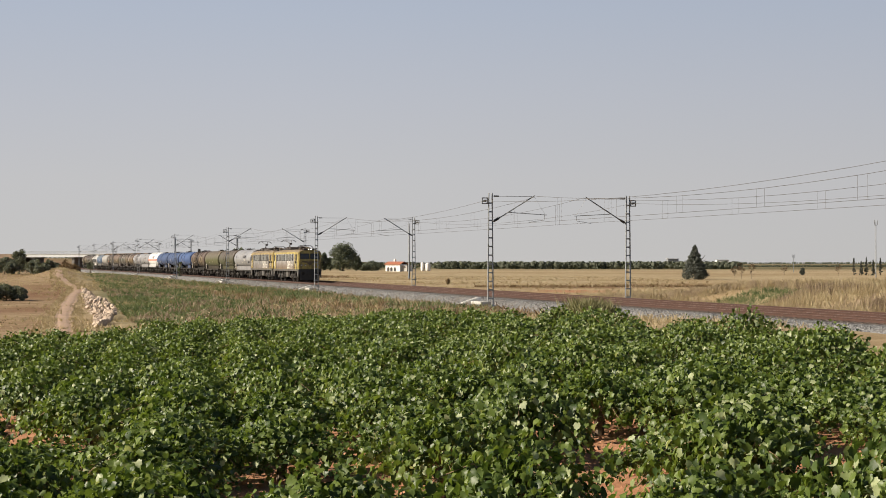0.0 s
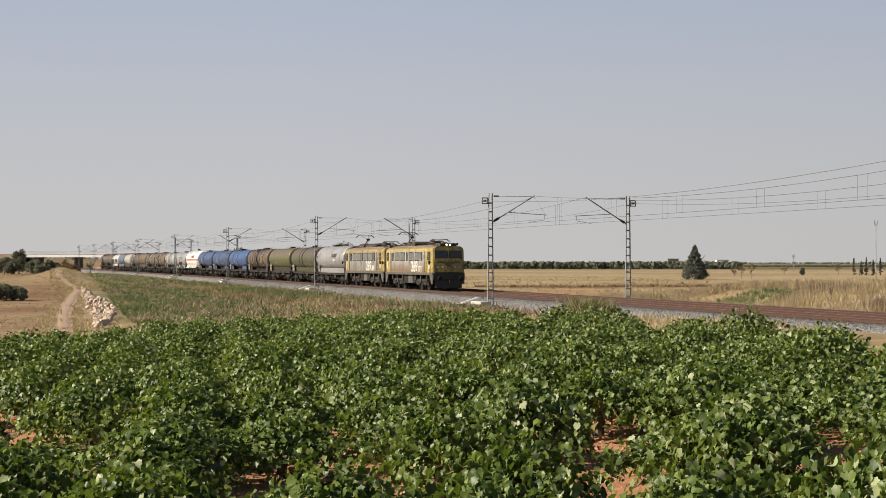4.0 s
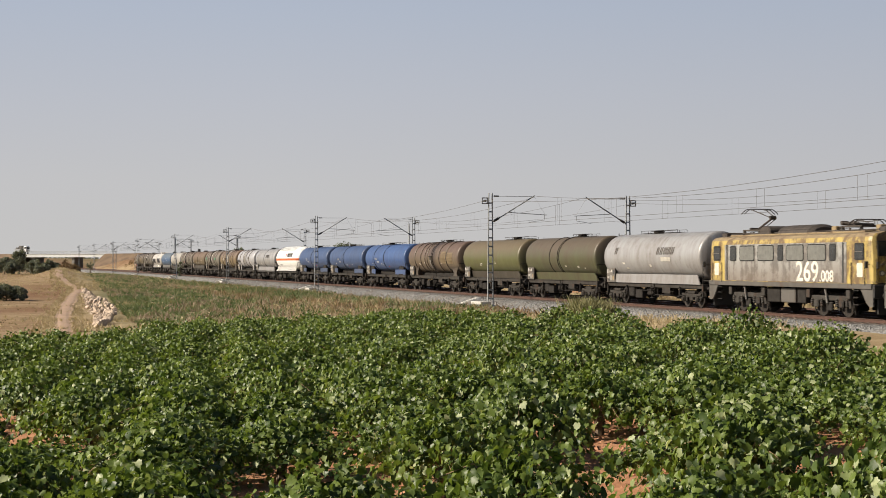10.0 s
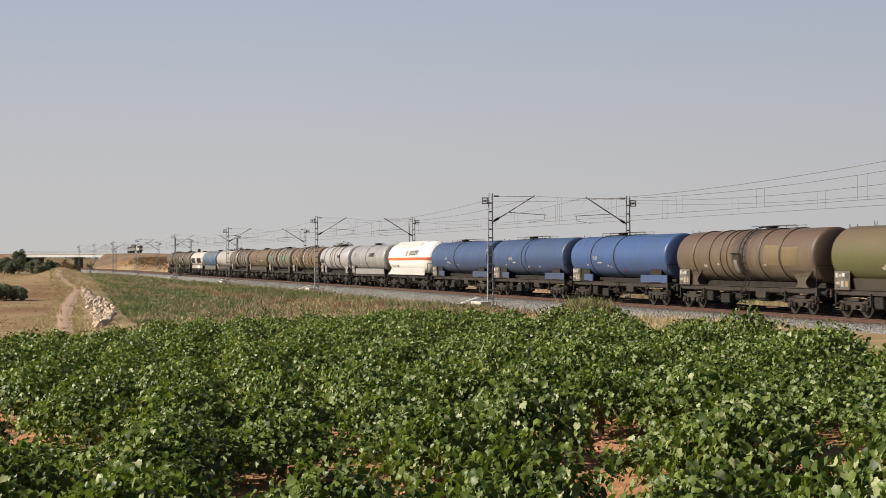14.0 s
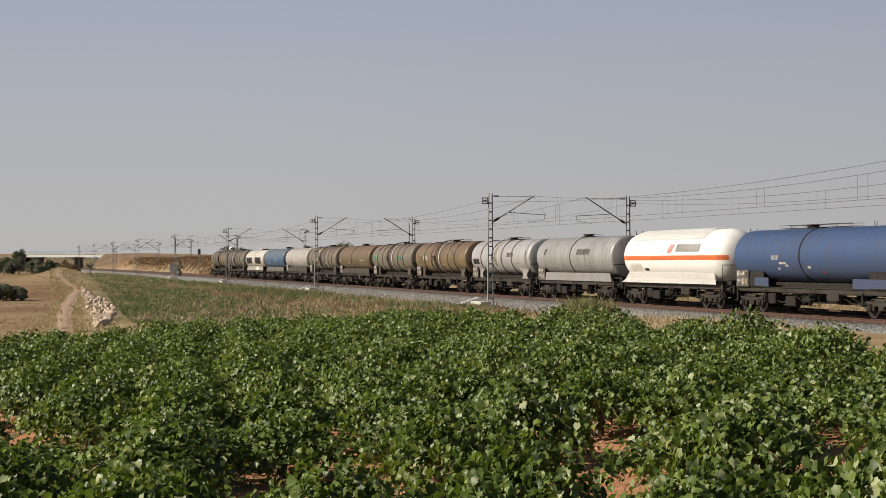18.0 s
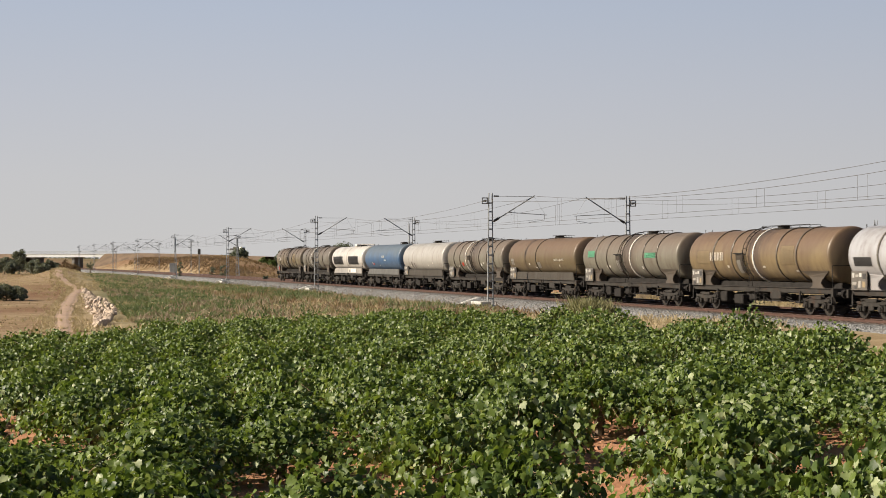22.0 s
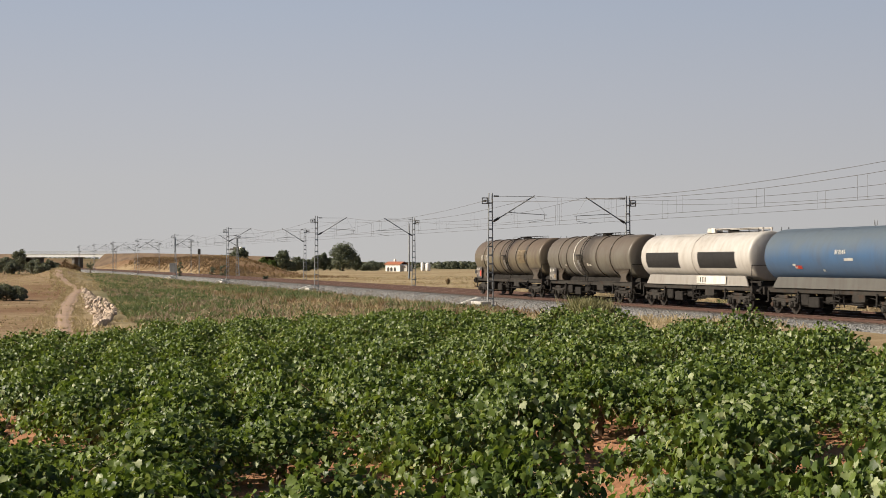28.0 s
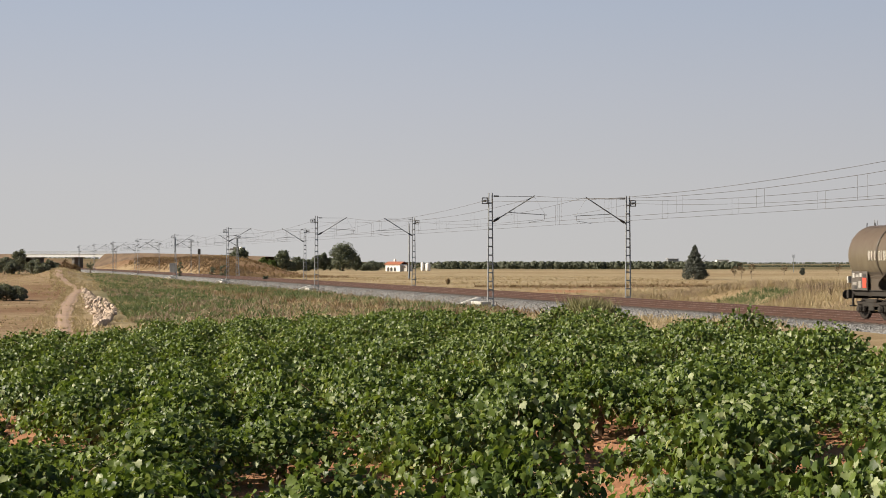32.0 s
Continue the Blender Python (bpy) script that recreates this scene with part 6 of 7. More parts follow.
# ---- grass and weeds ----
def tufts(name, places, low, high, width, material, label, seed, blades=5, lean=0.35):
    """Grass in tufts of thin blades; places: array of x, y."""
    rng = np.random.default_rng(seed)
    n = len(places)
    x, y = np.repeat(places[:, 0], blades), np.repeat(places[:, 1], blades)
    big = np.repeat(rng.uniform(low, high, n), blades) * rng.uniform(0.55, 1.1, n * blades)
    x, y = x + rng.normal(0, 0.16, len(x)) * np.clip(big, 0.4, 2), y + rng.normal(0, 0.16, len(x)) * np.clip(big, 0.4, 2)
    z = ground_z(x, y) - 0.03
    a = rng.uniform(0, math.pi, len(x))
    w = rng.uniform(0.5, 1.2, len(x)) * width
    lx, ly = rng.normal(0, lean, len(x)) * big, rng.normal(0, lean, len(x)) * big
    v = np.empty((len(x), 4, 3))
    v[:, 0] = np.stack([x - np.cos(a) * w, y - np.sin(a) * w, z], 1)
    v[:, 1] = np.stack([x + np.cos(a) * w, y + np.sin(a) * w, z], 1)
    v[:, 2] = np.stack([x + lx * 0.5 + np.cos(a) * w * 0.7, y + ly * 0.5 + np.sin(a) * w * 0.7, z + big * 0.62], 1)
    v[:, 3] = np.stack([x + lx, y + ly, z + big], 1)
    base = np.arange(len(x)) * 4
    f = np.concatenate([np.stack([base, base + 1, base + 2], 1), np.stack([base, base + 2, base + 3], 1)])
    me = soup(name, v.reshape(-1, 3).tolist(), f.tolist(), material)
    return tagged(share(name, me), label, "grass", kind="stuff")


def along(rng, n, s0, s1, l0, l1, keep=None):
    """Scattered places in a stretch of the line, as x, y."""
    s, la = rng.uniform(s0, s1, n), rng.uniform(l0, l1, n)
    h, a = TH0 + CURVE * s, TH0 + CURVE * s / 2
    x, y = TX + np.sin(a) * s - np.cos(h) * la, TY - np.cos(a) * s - np.sin(h) * la
    if keep is not None:
        k = keep(x, y, s, la)
        x, y = x[k], y[k]
    return np.stack([x, y], 1)


def patchy(rng, size, seed, level):
    return lambda x, y, s, la: wave(x, y, size, seed) + rng.normal(0, 0.25, len(x)) > level


def build_grass():
    rng = np.random.default_rng(77)
    # verge that faces the vineyard
    tufts("verge_straw", along(rng, 9000, -150, 40, 4.8, 13, patchy(rng, 7, 1, -0.25)), 0.18, 0.5, 0.016, DRY_GRASS, "straw-coloured grass along the ballast", 1)
    tufts("headland_straw", along(rng, 5200, -14, 45, 11.5, 19.5, patchy(rng, 4, 4, -0.1)), 0.12, 0.42, 0.010, DRY_GRASS, "thin dry grass between the vines and the line", 20, 7, 0.3)
    tufts("verge_weeds", along(rng, 5200, -150, 4, 6.0, 12, patchy(rng, 9, 3, -0.05)), 0.3, 0.75, 0.025, WEED_GREEN, "tall grey-green weeds along the ballast", 2, 7)
    tufts("rusty_weeds", along(rng, 2600, -135, 10, 5.0, 15, patchy(rng, 6, 8, 0.15)), 0.3, 0.8, 0.035, WEED_RUST, "rusty dried weeds beside the line", 3, 6)
    tufts("tall_weeds", along(rng, 260, 10.2, 12.6, 5.9, 7.6), 0.8, 1.5, 0.009, WEED_PALE, "clump of tall feathery weeds by the track", 4, 18, 0.2)
    slope = lambda x, y, s, la: (la < 30 + 0.055 * s) & (y > 59 + 13 * smooth(-15, -8, x))
    tufts("slope_grass", along(rng, 30000, -270, 8, 5, 33, lambda x, y, s, la: slope(x, y, s, la) & (wave(x, y, 7, 5) + 0.6 * wave(x, y, 2.1, 2) + rng.normal(0, 0.2, len(x)) > -0.35 + 0.75 * smooth(-19, -9, x) + 0.9 * smooth(9, 6.5, la))), 0.12, 0.42, 0.045, WEED_GREEN, "green meadow grass on the railway slope", 5, 6, 0.5)
    tufts("slope_straw", along(rng, 15000, -280, 8, 4.4, 37, lambda x, y, s, la: (la < 36.5 + 0.055 * s) & (y > 57 + 13 * smooth(-15, -8, x)) & (wave(x, y, 6, 9) + 0.5 * wave(x, y, 1.7, 4) + rng.normal(0, 0.2, len(x)) > 0.50 - 1.1 * smooth(9.5, 6, la) - 0.95 * smooth(-21, -9, x) - 0.7 * smooth(185, 215, y))), 0.15, 0.46, 0.042, DRY_GRASS, "dry straw among the green slope grass", 6, 5, 0.5)
    tufts("slope_dead_weeds", along(rng, 9000, -200, 8, 5.5, 30, lambda x, y, s, la: slope(x, y, s, la) & (wave(x, y, 5, 12) + 0.5 * wave(x, y, 1.5, 7) + rng.normal(0, 0.15, len(x)) > 0.45 - 0.45 * smooth(-19, -9, x))), 0.25, 0.65, 0.038, WEED_DEAD, "patches of dead pinkish-brown weeds on the railway slope", 18, 7, 0.4)
    tufts("slope_rank_weeds", along(rng, 3200, -200, 8, 7, 30, lambda x, y, s, la: slope(x, y, s, la) & (wave(x, y, 4, 15) + 0.6 * wave(x, y, 1.3, 3) > 0.55)), 0.35, 0.8, 0.04, WEED_GREEN, "rank dark weeds in clumps on the railway slope", 19, 9, 0.35)
    # beyond the line
    clear = lambda s, la: ~((s > -13) & (s < -5) & (la > -15.5) & (la < -9.5))
    tufts("bank_straw", along(rng, 14000, -34, 11, -30, -8.6, lambda x, y, s, la: clear(s, la) & (wave(x, y, 6, 2) + rng.normal(0, 0.25, len(x)) > -0.45)), 0.25, 0.72, 0.007, DRY_GRASS, "tall golden grass beyond the railway", 7, 12, 0.2)
    tufts("bank_rust", along(rng, 5200, -30, 11, -17, -9, lambda x, y, s, la: clear(s, la) & (wave(x, y, 5, 6) + rng.normal(0, 0.25, len(x)) > 0.0)), 0.25, 0.70, 0.008, WEED_DEAD, "grey-brown dead weeds beyond the railway", 8, 12, 0.25)
    tufts("field_straw", along(rng, 16000, -260, 30, -95, -8.5, patchy(rng, 9, 4, -0.15)), 0.12, 0.36, 0.03, DRY_GRASS, "pale stubble in the far field", 9, 5, 0.7)
    tufts("furrow_brush", np.stack([rng.uniform(4, 42, 900), rng.uniform(205.5, 209.5, 900)], 1), 0.15, 0.5, 0.05, WEED_RUST, "brown brush along a furrow", 13, 7, 0.6)
    tufts("field_brush", along(rng, 1500, -220, -25, -85, -12, lambda x, y, s, la: wave(x, y, 7, 7) + 0.6 * wave(x, y, 2.2, 3) > 0.62), 0.15, 0.45, 0.05, WEED_RUST, "brown brush along a field edge", 10, 7, 0.6)
    tufts("field_green", along(rng, 900, -13, -5, -15.5, -9.8), 0.15, 0.40, 0.016, WEED_GREEN, "green weeds by the far ballast", 11, 6)
    tufts("cutting_scrub", along(rng, 5200, -470, -220, -34, -12.5, patchy(rng, 10, 2, -0.1)), 0.25, 0.8, 0.10, WEED_RUST, "brown scrub on the cutting bank", 14, 6, 0.6)
    tufts("bank_scrub", along(rng, 14000, -450, -225, -21, -12.3, patchy(rng, 8, 5, -0.6)), 0.15, 0.5, 0.06, SCRUB, "dead brown scrub on the cutting face", 15, 3, 0.6)
    tufts("fallow_clumps", along(rng, 3000, -190, -12, 34, 70, lambda x, y, s, la: (wave(x, y, 9, 7) + rng.normal(0, 0.2, len(x)) > 0.2) & (la > 38 + 0.055 * s)), 0.05, 0.16, 0.05, SCRUB, "low brown clumps on the fallow field", 16, 3, 0.8)
    tufts("hill_straw", along(rng, 15000, -60, 4, -70, -22, patchy(rng, 9, 3, -0.4)), 0.30, 0.80, 0.010, DRY_GRASS, "tall golden grass on the low rise", 17, 9, 0.22)
    # left of the slope: dry fallow
    tufts("fallow_straw", along(rng, 16000, -300, 12, 22, 95, lambda x, y, s, la: (wave(x, y, 13, 3) + rng.normal(0, 0.3, len(x)) > 0.1 - 0.6 * (smooth(118, 108, y) + smooth(185, 200, y))) & (la > 35 + 0.055 * s)), 0.08, 0.24, 0.05, DRY_GRASS, "short dry grass on the fallow field", 12, 4)


build_grass()

# ---- farm track, stones ----
def farm_track():
    pts = [Vector((-21.5, 93)), Vector((-23.1, 100)), Vector((-30.5, 132)), Vector((-40.2, 178)), Vector((-46.0, 206)), Vector((-59.5, 254)), Vector((-70, 300)), Vector((-86, 372)), Vector((-112, 466))]
    line = []
    for i in range(len(pts) - 1):
        p0, p1, p2, p3 = pts[max(i - 1, 0)], pts[i], pts[i + 1], pts[min(i + 2, len(pts) - 1)]
        for k in range(14):
            t = k / 14
            line.append(0.5 * ((2 * p1) + (p2 - p0) * t + (2 * p0 - 5 * p1 + 4 * p2 - p3) * t * t + (3 * p1 - p0 - 3 * p2 + p3) * t ** 3))
    verts, faces = [], []
    sec = [(-0.72, -0.08), (-0.58, -0.01), (-0.40, -0.03), (-0.18, 0.01), (0.18, 0.01), (0.40, -0.03), (0.58, -0.01), (0.72, -0.08)]
    for i, p in enumerate(line):
        d = (line[min(i + 1, len(line) - 1)] - line[max(i - 1, 0)]).normalized()
        nrm = Vector((d.y, -d.x))
        for o, h in sec:
            q = p + nrm * (o * (1 + 0.10 * math.sin(i * 0.83 + o * 2) + 0.06 * math.sin(i * 2.1)))
            verts.append((q.x, q.y, float(ground_z(np.array(q.x), np.array(q.y))) + h + 0.05))
    n = len(sec)
    for i in range(len(line) - 1):
        for j in range(n - 1):
            a = i * n + j
            faces.append((a, a + 1, a + n + 1, a + n))
    tagged(share("dirt_road", soup("dirt_road", verts, faces, DIRT)), "pinkish dirt farm track with two worn ruts", "dirt road", kind="structure")
    rng = np.random.default_rng(31)
    k = rng.integers(0, len(line) - 1, 2600)
    px, py = np.array([q.x for q in line]), np.array([q.y for q in line])
    f = rng.random(2600)
    off = rng.choice([-1.0, 1.0], 2600) * rng.uniform(0.5, 1.5, 2600)
    places = np.stack([px[k] + (px[k + 1] - px[k]) * f + off, py[k] + (py[k + 1] - py[k]) * f], 1)
    tufts("track_edge_grass", places, 0.10, 0.32, 0.03, DRY_GRASS, "dry grass along the edges of the farm track", 32, 5, 0.5)


farm_track()


def rock_mesh(seed):
    rng = random.Random(seed)
    bm = B()
    bmesh.ops.create_icosphere(bm, subdivisions=1, radius=1)
    for v in bm.verts:
        v.co *= rng.uniform(0.7, 1.15)
        v.co.x *= 1.25
        v.co.z *= 0.75
    me = bpy.data.meshes.new("rock")
    bm.to_mesh(me)
    bm.free()
    me.materials.append(LIMESTONE)
    return me


def rock_pile():
    """Boulders tipped along the foot of the railway slope, in a band that widens and narrows."""
    rng = random.Random(4)
    shapes = [rock_mesh(i) for i in range(6)]
    pile = tagged(new("stone_revetment"), "heap of pale limestone boulders along a ditch", "stone heap")
    along_y = [102, 110, 125, 150, 178, 205]
    for k in range(298):
        y = 102 + 103 * rng.random() ** 1.35
        mid = float(np.interp(y, along_y, [-21.4, -22.7, -25.8, -31.7, -38.7, -45.0]))
        wide = float(np.interp(y, along_y, [0.35, 0.62, 0.95, 0.95, 0.50, 0.18]))
        w = rng.uniform(-1, 1)
        x = mid + w * wide
        r = rng.uniform(0.09, 0.21)
        z = float(ground_z(np.array(x), np.array(y))) + 0.05 + 0.22 * (w + 1) * wide + rng.uniform(-0.04, 0.08)
        ob = share("boulder", shapes[k % 6], None, pile)
        ob.matrix_basis = pose(x, y, z, rng.uniform(0, 360), rng.uniform(0, 360), rng.uniform(0, 360)) @ Matrix.Diagonal((r * 1.2, r * 1.5, r, 1))


rock_pile()

# ---- trees ----
def crown_mesh(rng, height, spread, clumps, leaves, size, material, cone=False, base=0.2):
    verts, faces = [], []
    for c in range(clumps):
        if cone:
            u = rng.random() ** 0.75
            zc = height * (base + (1 - base) * u)
            rad = spread * (1 - u) ** 0.92 * rng.uniform(0.35, 0.95) + 0.02
            a = rng.uniform(0, 6.283)
            cx, cy, cr = math.cos(a) * rad, math.sin(a) * rad, spread * 0.20 * (1.25 - u)
        else:
            a, e = rng.uniform(0, 6.283), math.acos(rng.uniform(-0.98 if base < 0.06 else -0.75, 1))
            k = rng.uniform(0.45, 1.0)
            cx, cy = math.cos(a) * math.sin(e) * spread * k * 0.82, math.sin(a) * math.sin(e) * spread * k * 0.82
            zc = height * (base + (1 - base) * 0.5) + math.cos(e) * height * (1 - base) * 0.46 * k
            cr = spread * rng.uniform(0.18, 0.36)
        for _ in range(leaves):
            d = Vector((rng.gauss(0, 1), rng.gauss(0, 1), rng.gauss(0, 0.8))).normalized()
            p = Vector((cx, cy, zc)) + d * cr * rng.uniform(0.55, 1.05)
            q = (d + Vector((rng.gauss(0, 0.5), rng.gauss(0, 0.5), rng.gauss(0, 0.5)))).to_track_quat("Z", "Y")
            s = size * rng.uniform(0.6, 1.3)
            n = len(verts)
            for x, y in ((-1, -0.6), (0.9, -0.8), (1.0, 0.7), (-0.7, 0.9)):
                verts.append(tuple(p + q @ Vector((x * s, y * s, rng.uniform(-0.2, 0.2) * s))))
            faces += [(n, n + 1, n + 2), (n, n + 2, n + 3)]
    return soup("crown", verts, faces, material)


def tree(kind, x, y, height, spread, label, material, seed, clumps=60, leaves=34, size=0.22, cone=False, base=0.2, bare=False):
    rng = random.Random(seed)
    t = new(kind)
    z = float(ground_z(np.array(x), np.array(y)))
    t.location = (x, y, z)
    bm = B()
    r = (0.011 if bare else 0.03) * height
    top = height * (0.8 if cone else 0.5)
    p = Vector((0, 0, -0.3))
    for k in range(1, 5):
        q = Vector((rng.gauss(0, 0.05) * height * 0.2, rng.gauss(0, 0.05) * height * 0.2, top * k / 4))
        bar(bm, p, q, r * (1.1 - 0.2 * k), 7, r * (0.9 - 0.18 * k))
        p = q
    part("trunk", bm, BARK, t)
    for k in range(5 if not bare else 14):
        a = rng.uniform(0, 6.283)
        z0 = height * rng.uniform(0.15, 0.5)
        bm = B()
        e = Vector((math.cos(a) * spread * 0.7, math.sin(a) * spread * 0.7, z0 + height * rng.uniform(0.1, 0.4)))
        bar(bm, (0, 0, z0), e, r * 0.45, 5, r * 0.15)
        part("limb", bm, BARK, t)
    share("crown", crown_mesh(rng, height, spread, clumps, leaves, size, material, cone, base), None, t)
    return tagged(t, label, "tree" if height > 2.4 else "shrub")


def build_trees():
    tree("conifer", 49.0, 318.8, 6.6, 3.0, "dark conical conifer standing alone in the dry field", PINE_LEAF, 1, 300, 70, 0.095, True, 0.0)
    # broadleaf trees far behind the line
    for i, (px, top, w, y, m, lab) in enumerate(((607, 432, 27, 640, TREE_LEAF, "broad dark green tree beside a farmhouse"), (500, 442, 15, 560, TREE_LEAF, "rounded dark tree at the field edge"), (424, 437, 19, 520, TREE_LEAF, "dark bushy tree beyond the railway"), (465, 455, 11, 540, LIGHT_LEAF, "bright green young tree at the field edge"), (560, 450, 11, 650, TREE_LEAF, "small dark tree at the field edge"), (585, 456, 9, 660, TREE_LEAF, "small dark tree at the field edge"), (537, 458, 12, 600, TREE_LEAF, "low dark tree at the field edge"), (398, 450, 10, 500, TREE_LEAF, "low dark tree beyond the railway"), (515, 462, 12, 560, TREE_LEAF, "low dark shrub at the field edge"), (660, 464, 18, 680, TREE_LEAF, "low olive shrub by a farmhouse"), (480, 460, 10, 560, LIGHT_LEAF, "bright green shrub at the field edge"), (448, 462, 12, 545, TREE_LEAF, "low dark shrub at the field edge"), (525, 455, 13, 590, TREE_LEAF, "bushy dark tree at the field edge"), (548, 460, 12, 610, TREE_LEAF, "low dark shrub at the field edge"), (572, 448, 12, 655, TREE_LEAF, "rounded dark tree at the field edge"), (630, 452, 12, 650, TREE_LEAF, "dark tree beside a farmhouse"), (645, 468, 14, 670, TREE_LEAF, "low olive shrub by a farmhouse"), (415, 450, 14, 515, OLIVE_LEAF, "grey-green bush beyond the railway"))):
        x = (px - 784) / 2900 * y
        z = float(ground_z(np.array(x), np.array(y)))
        h = 2.45 + (465.6 - top) / 2900 * y - z
        tree("broadleaf_tree" if h > 2.4 else "shrub", x, y, h, w * y / 2900, lab, m, 10 + i, 110, 40, 0.070 * h ** 0.6, False, 0.03)
    # olive trees on the near side
    for i, (px, top, w, y) in enumerate(((35, 443, 17, 365), (8, 455, 16, 350), (60, 458, 16, 340), (85, 461, 14, 330), (20, 462, 14, 345), (100, 464, 9, 345), (-12, 452, 14, 360), (72, 470, 14, 325))):
        x = (px - 784) / 2900 * y
        h = 2.45 + (465.6 - top) / 2900 * y - float(ground_z(np.array(x), np.array(y)))
        tree("olive_tree", x, y, h, w * y / 2900, "grey-green olive tree at the edge of a field", OLIVE_LEAF, 40 + i, 70, 34, 0.15, False, 0.05)
    for i, (px, top, w, y) in enumerate(((12, 500, 30, 165), (-14, 505, 22, 163), (38, 508, 12, 164))):
        x = (px - 784) / 2900 * y
        h = 2.45 + (465.6 - top) / 2900 * y - float(ground_z(np.array(x), np.array(y)))
        tree("olive_shrub", x, y, h, w * y / 2900, "dark rounded olive bush in the fallow field", OLIVE_LEAF, 60 + i, 60, 40, 0.09, False, 0.0)
    for i, (px, top, w, y) in enumerate(((117, 460, 15, 338), (134, 468, 11, 326), (104, 468, 9, 345))):
        x = (px - 784) / 2900 * y
        h = 2.45 + (465.6 - top) / 2900 * y - float(ground_z(np.array(x), np.array(y)))
        tree("dry_shrub", x, y, h, w * y / 2900, "dry straw-coloured bush beside the farm track", WEED_RUST, 70 + i, 40, 34, 0.10, False, 0.0)
    # small shrubs about the line
    for i, (px, top, w, s_y) in enumerate(((320, 462, 7, 300), (395, 466, 9, 290), (160, 462, 10, 420), (470, 487, 6, 235), (793, 493, 4, 230), (376, 468, 7, 300))):
        x = (px - 784) / 2900 * s_y
        h = max(0.5, 2.45 + (465.6 - top) / 2900 * s_y - float(ground_z(np.array(x), np.array(s_y))))
        tree("shrub", x, s_y, h, w * s_y / 2900, "scrubby dark bush beside the railway", TREE_LEAF if i != 4 else WEED_RUST, 80 + i, 18, 24, 0.09, False, 0.0)
    # bare saplings and slim cypresses to the east
    for i, (px, top, y) in enumerate(((1312, 466, 330), (1330, 466, 335), (1388, 472, 420), (1483, 470, 390), (1300, 472, 340))):
        x = (px - 784) / 2900 * y
        h = 2.45 + (465.6 - top) / 2900 * y - float(ground_z(np.array(x), np.array(y)))
        tree("bare_sapling", x, y, h + 0.5, 1.1, "half-bare brown sapling in tall grass", SCRUB, 100 + i, 14, 10, 0.09, False, 0.2, True)
    for i, px in enumerate((1511, 1524, 1533, 1545, 1558, 1420)):
        y = 420
        x = (px - 784) / 2900 * y
        tree("cypress", x, y, (4.3, 3.6, 4.6, 3.9, 4.4)[i] if i < 5 else 2.0, 0.62 if i < 5 else 0.8, "slim dark young cypress in a row" if i < 5 else "low dark bush in dry grass", PINE_LEAF, 120 + i, 60, 30, 0.10, i < 5, 0.0)


build_trees()


def far_woods(name, label, px0, px1, y, count, low, high, seed, jitter):
    """A band of far orchard trees, too many to count."""
    rng = random.Random(seed)
    verts, faces = [], []
    for k in range(count):
        yy = y + rng.uniform(0, jitter)
        x = (px0 + (px1 - px0) * (k + rng.random()) / count - 784) / 2900 * yy
        z = float(ground_z(np.array(x), np.array(yy)))
        h = rng.uniform(low, high)
        for _ in range(40):
            a, e = rng.uniform(0, 6.283), rng.uniform(-0.9, 1)
            r = h * 0.55 * math.sqrt(1 - e * e * 0.8) * rng.uniform(0.6, 1)
            p = Vector((x + math.cos(a) * r, yy + math.sin(a) * r, z + h * 0.5 * (1 + e * 0.95)))
            q = Vector((math.cos(a), math.sin(a), e + rng.gauss(0, 0.4))).to_track_quat("Z", "Y")
            s, n = h * 0.155 * rng.uniform(0.6, 1.3), len(verts)
            for dx, dy in ((-1, -0.7), (1, -0.8), (0.8, 0.9), (-0.9, 0.8)):
                verts.append(tuple(p + q @ Vector((dx * s, dy * s, 0))))
            faces += [(n, n + 1, n + 2), (n, n + 2, n + 3)]
    tagged(share(name, soup(name, verts, faces, FAR_LEAF)), label, "trees", kind="stuff")


far_woods("orchard", "dark green orchard rows beyond the dry field", 775, 1310, 850, 340, 3.0, 4.0, 1, 60)
far_woods("far_trees", "far line of dark trees on the plain", 1150, 1800, 1150, 330, 1.2, 1.9, 2, 60)
far_woods("far_olives", "scattered far olive trees on low hills", 620, 900, 1000, 60, 2.5, 4.0, 3, 250)
far_woods("far_hill_trees", "thin far tree line on low hills", -200, 420, 1900, 150, 2.0, 3.4, 4, 200)
far_woods("skyline_woods", "thin dark band of woods on the skyline", 600, 2000, 2300, 420, 2.0, 3.4, 5, 100)

# ---- farmhouse, silos, poles and lineside things ----
def place(px, y):
    x = (px - 784) / 2900 * y
    return x, y, float(ground_z(np.array(x), np.array(y)))


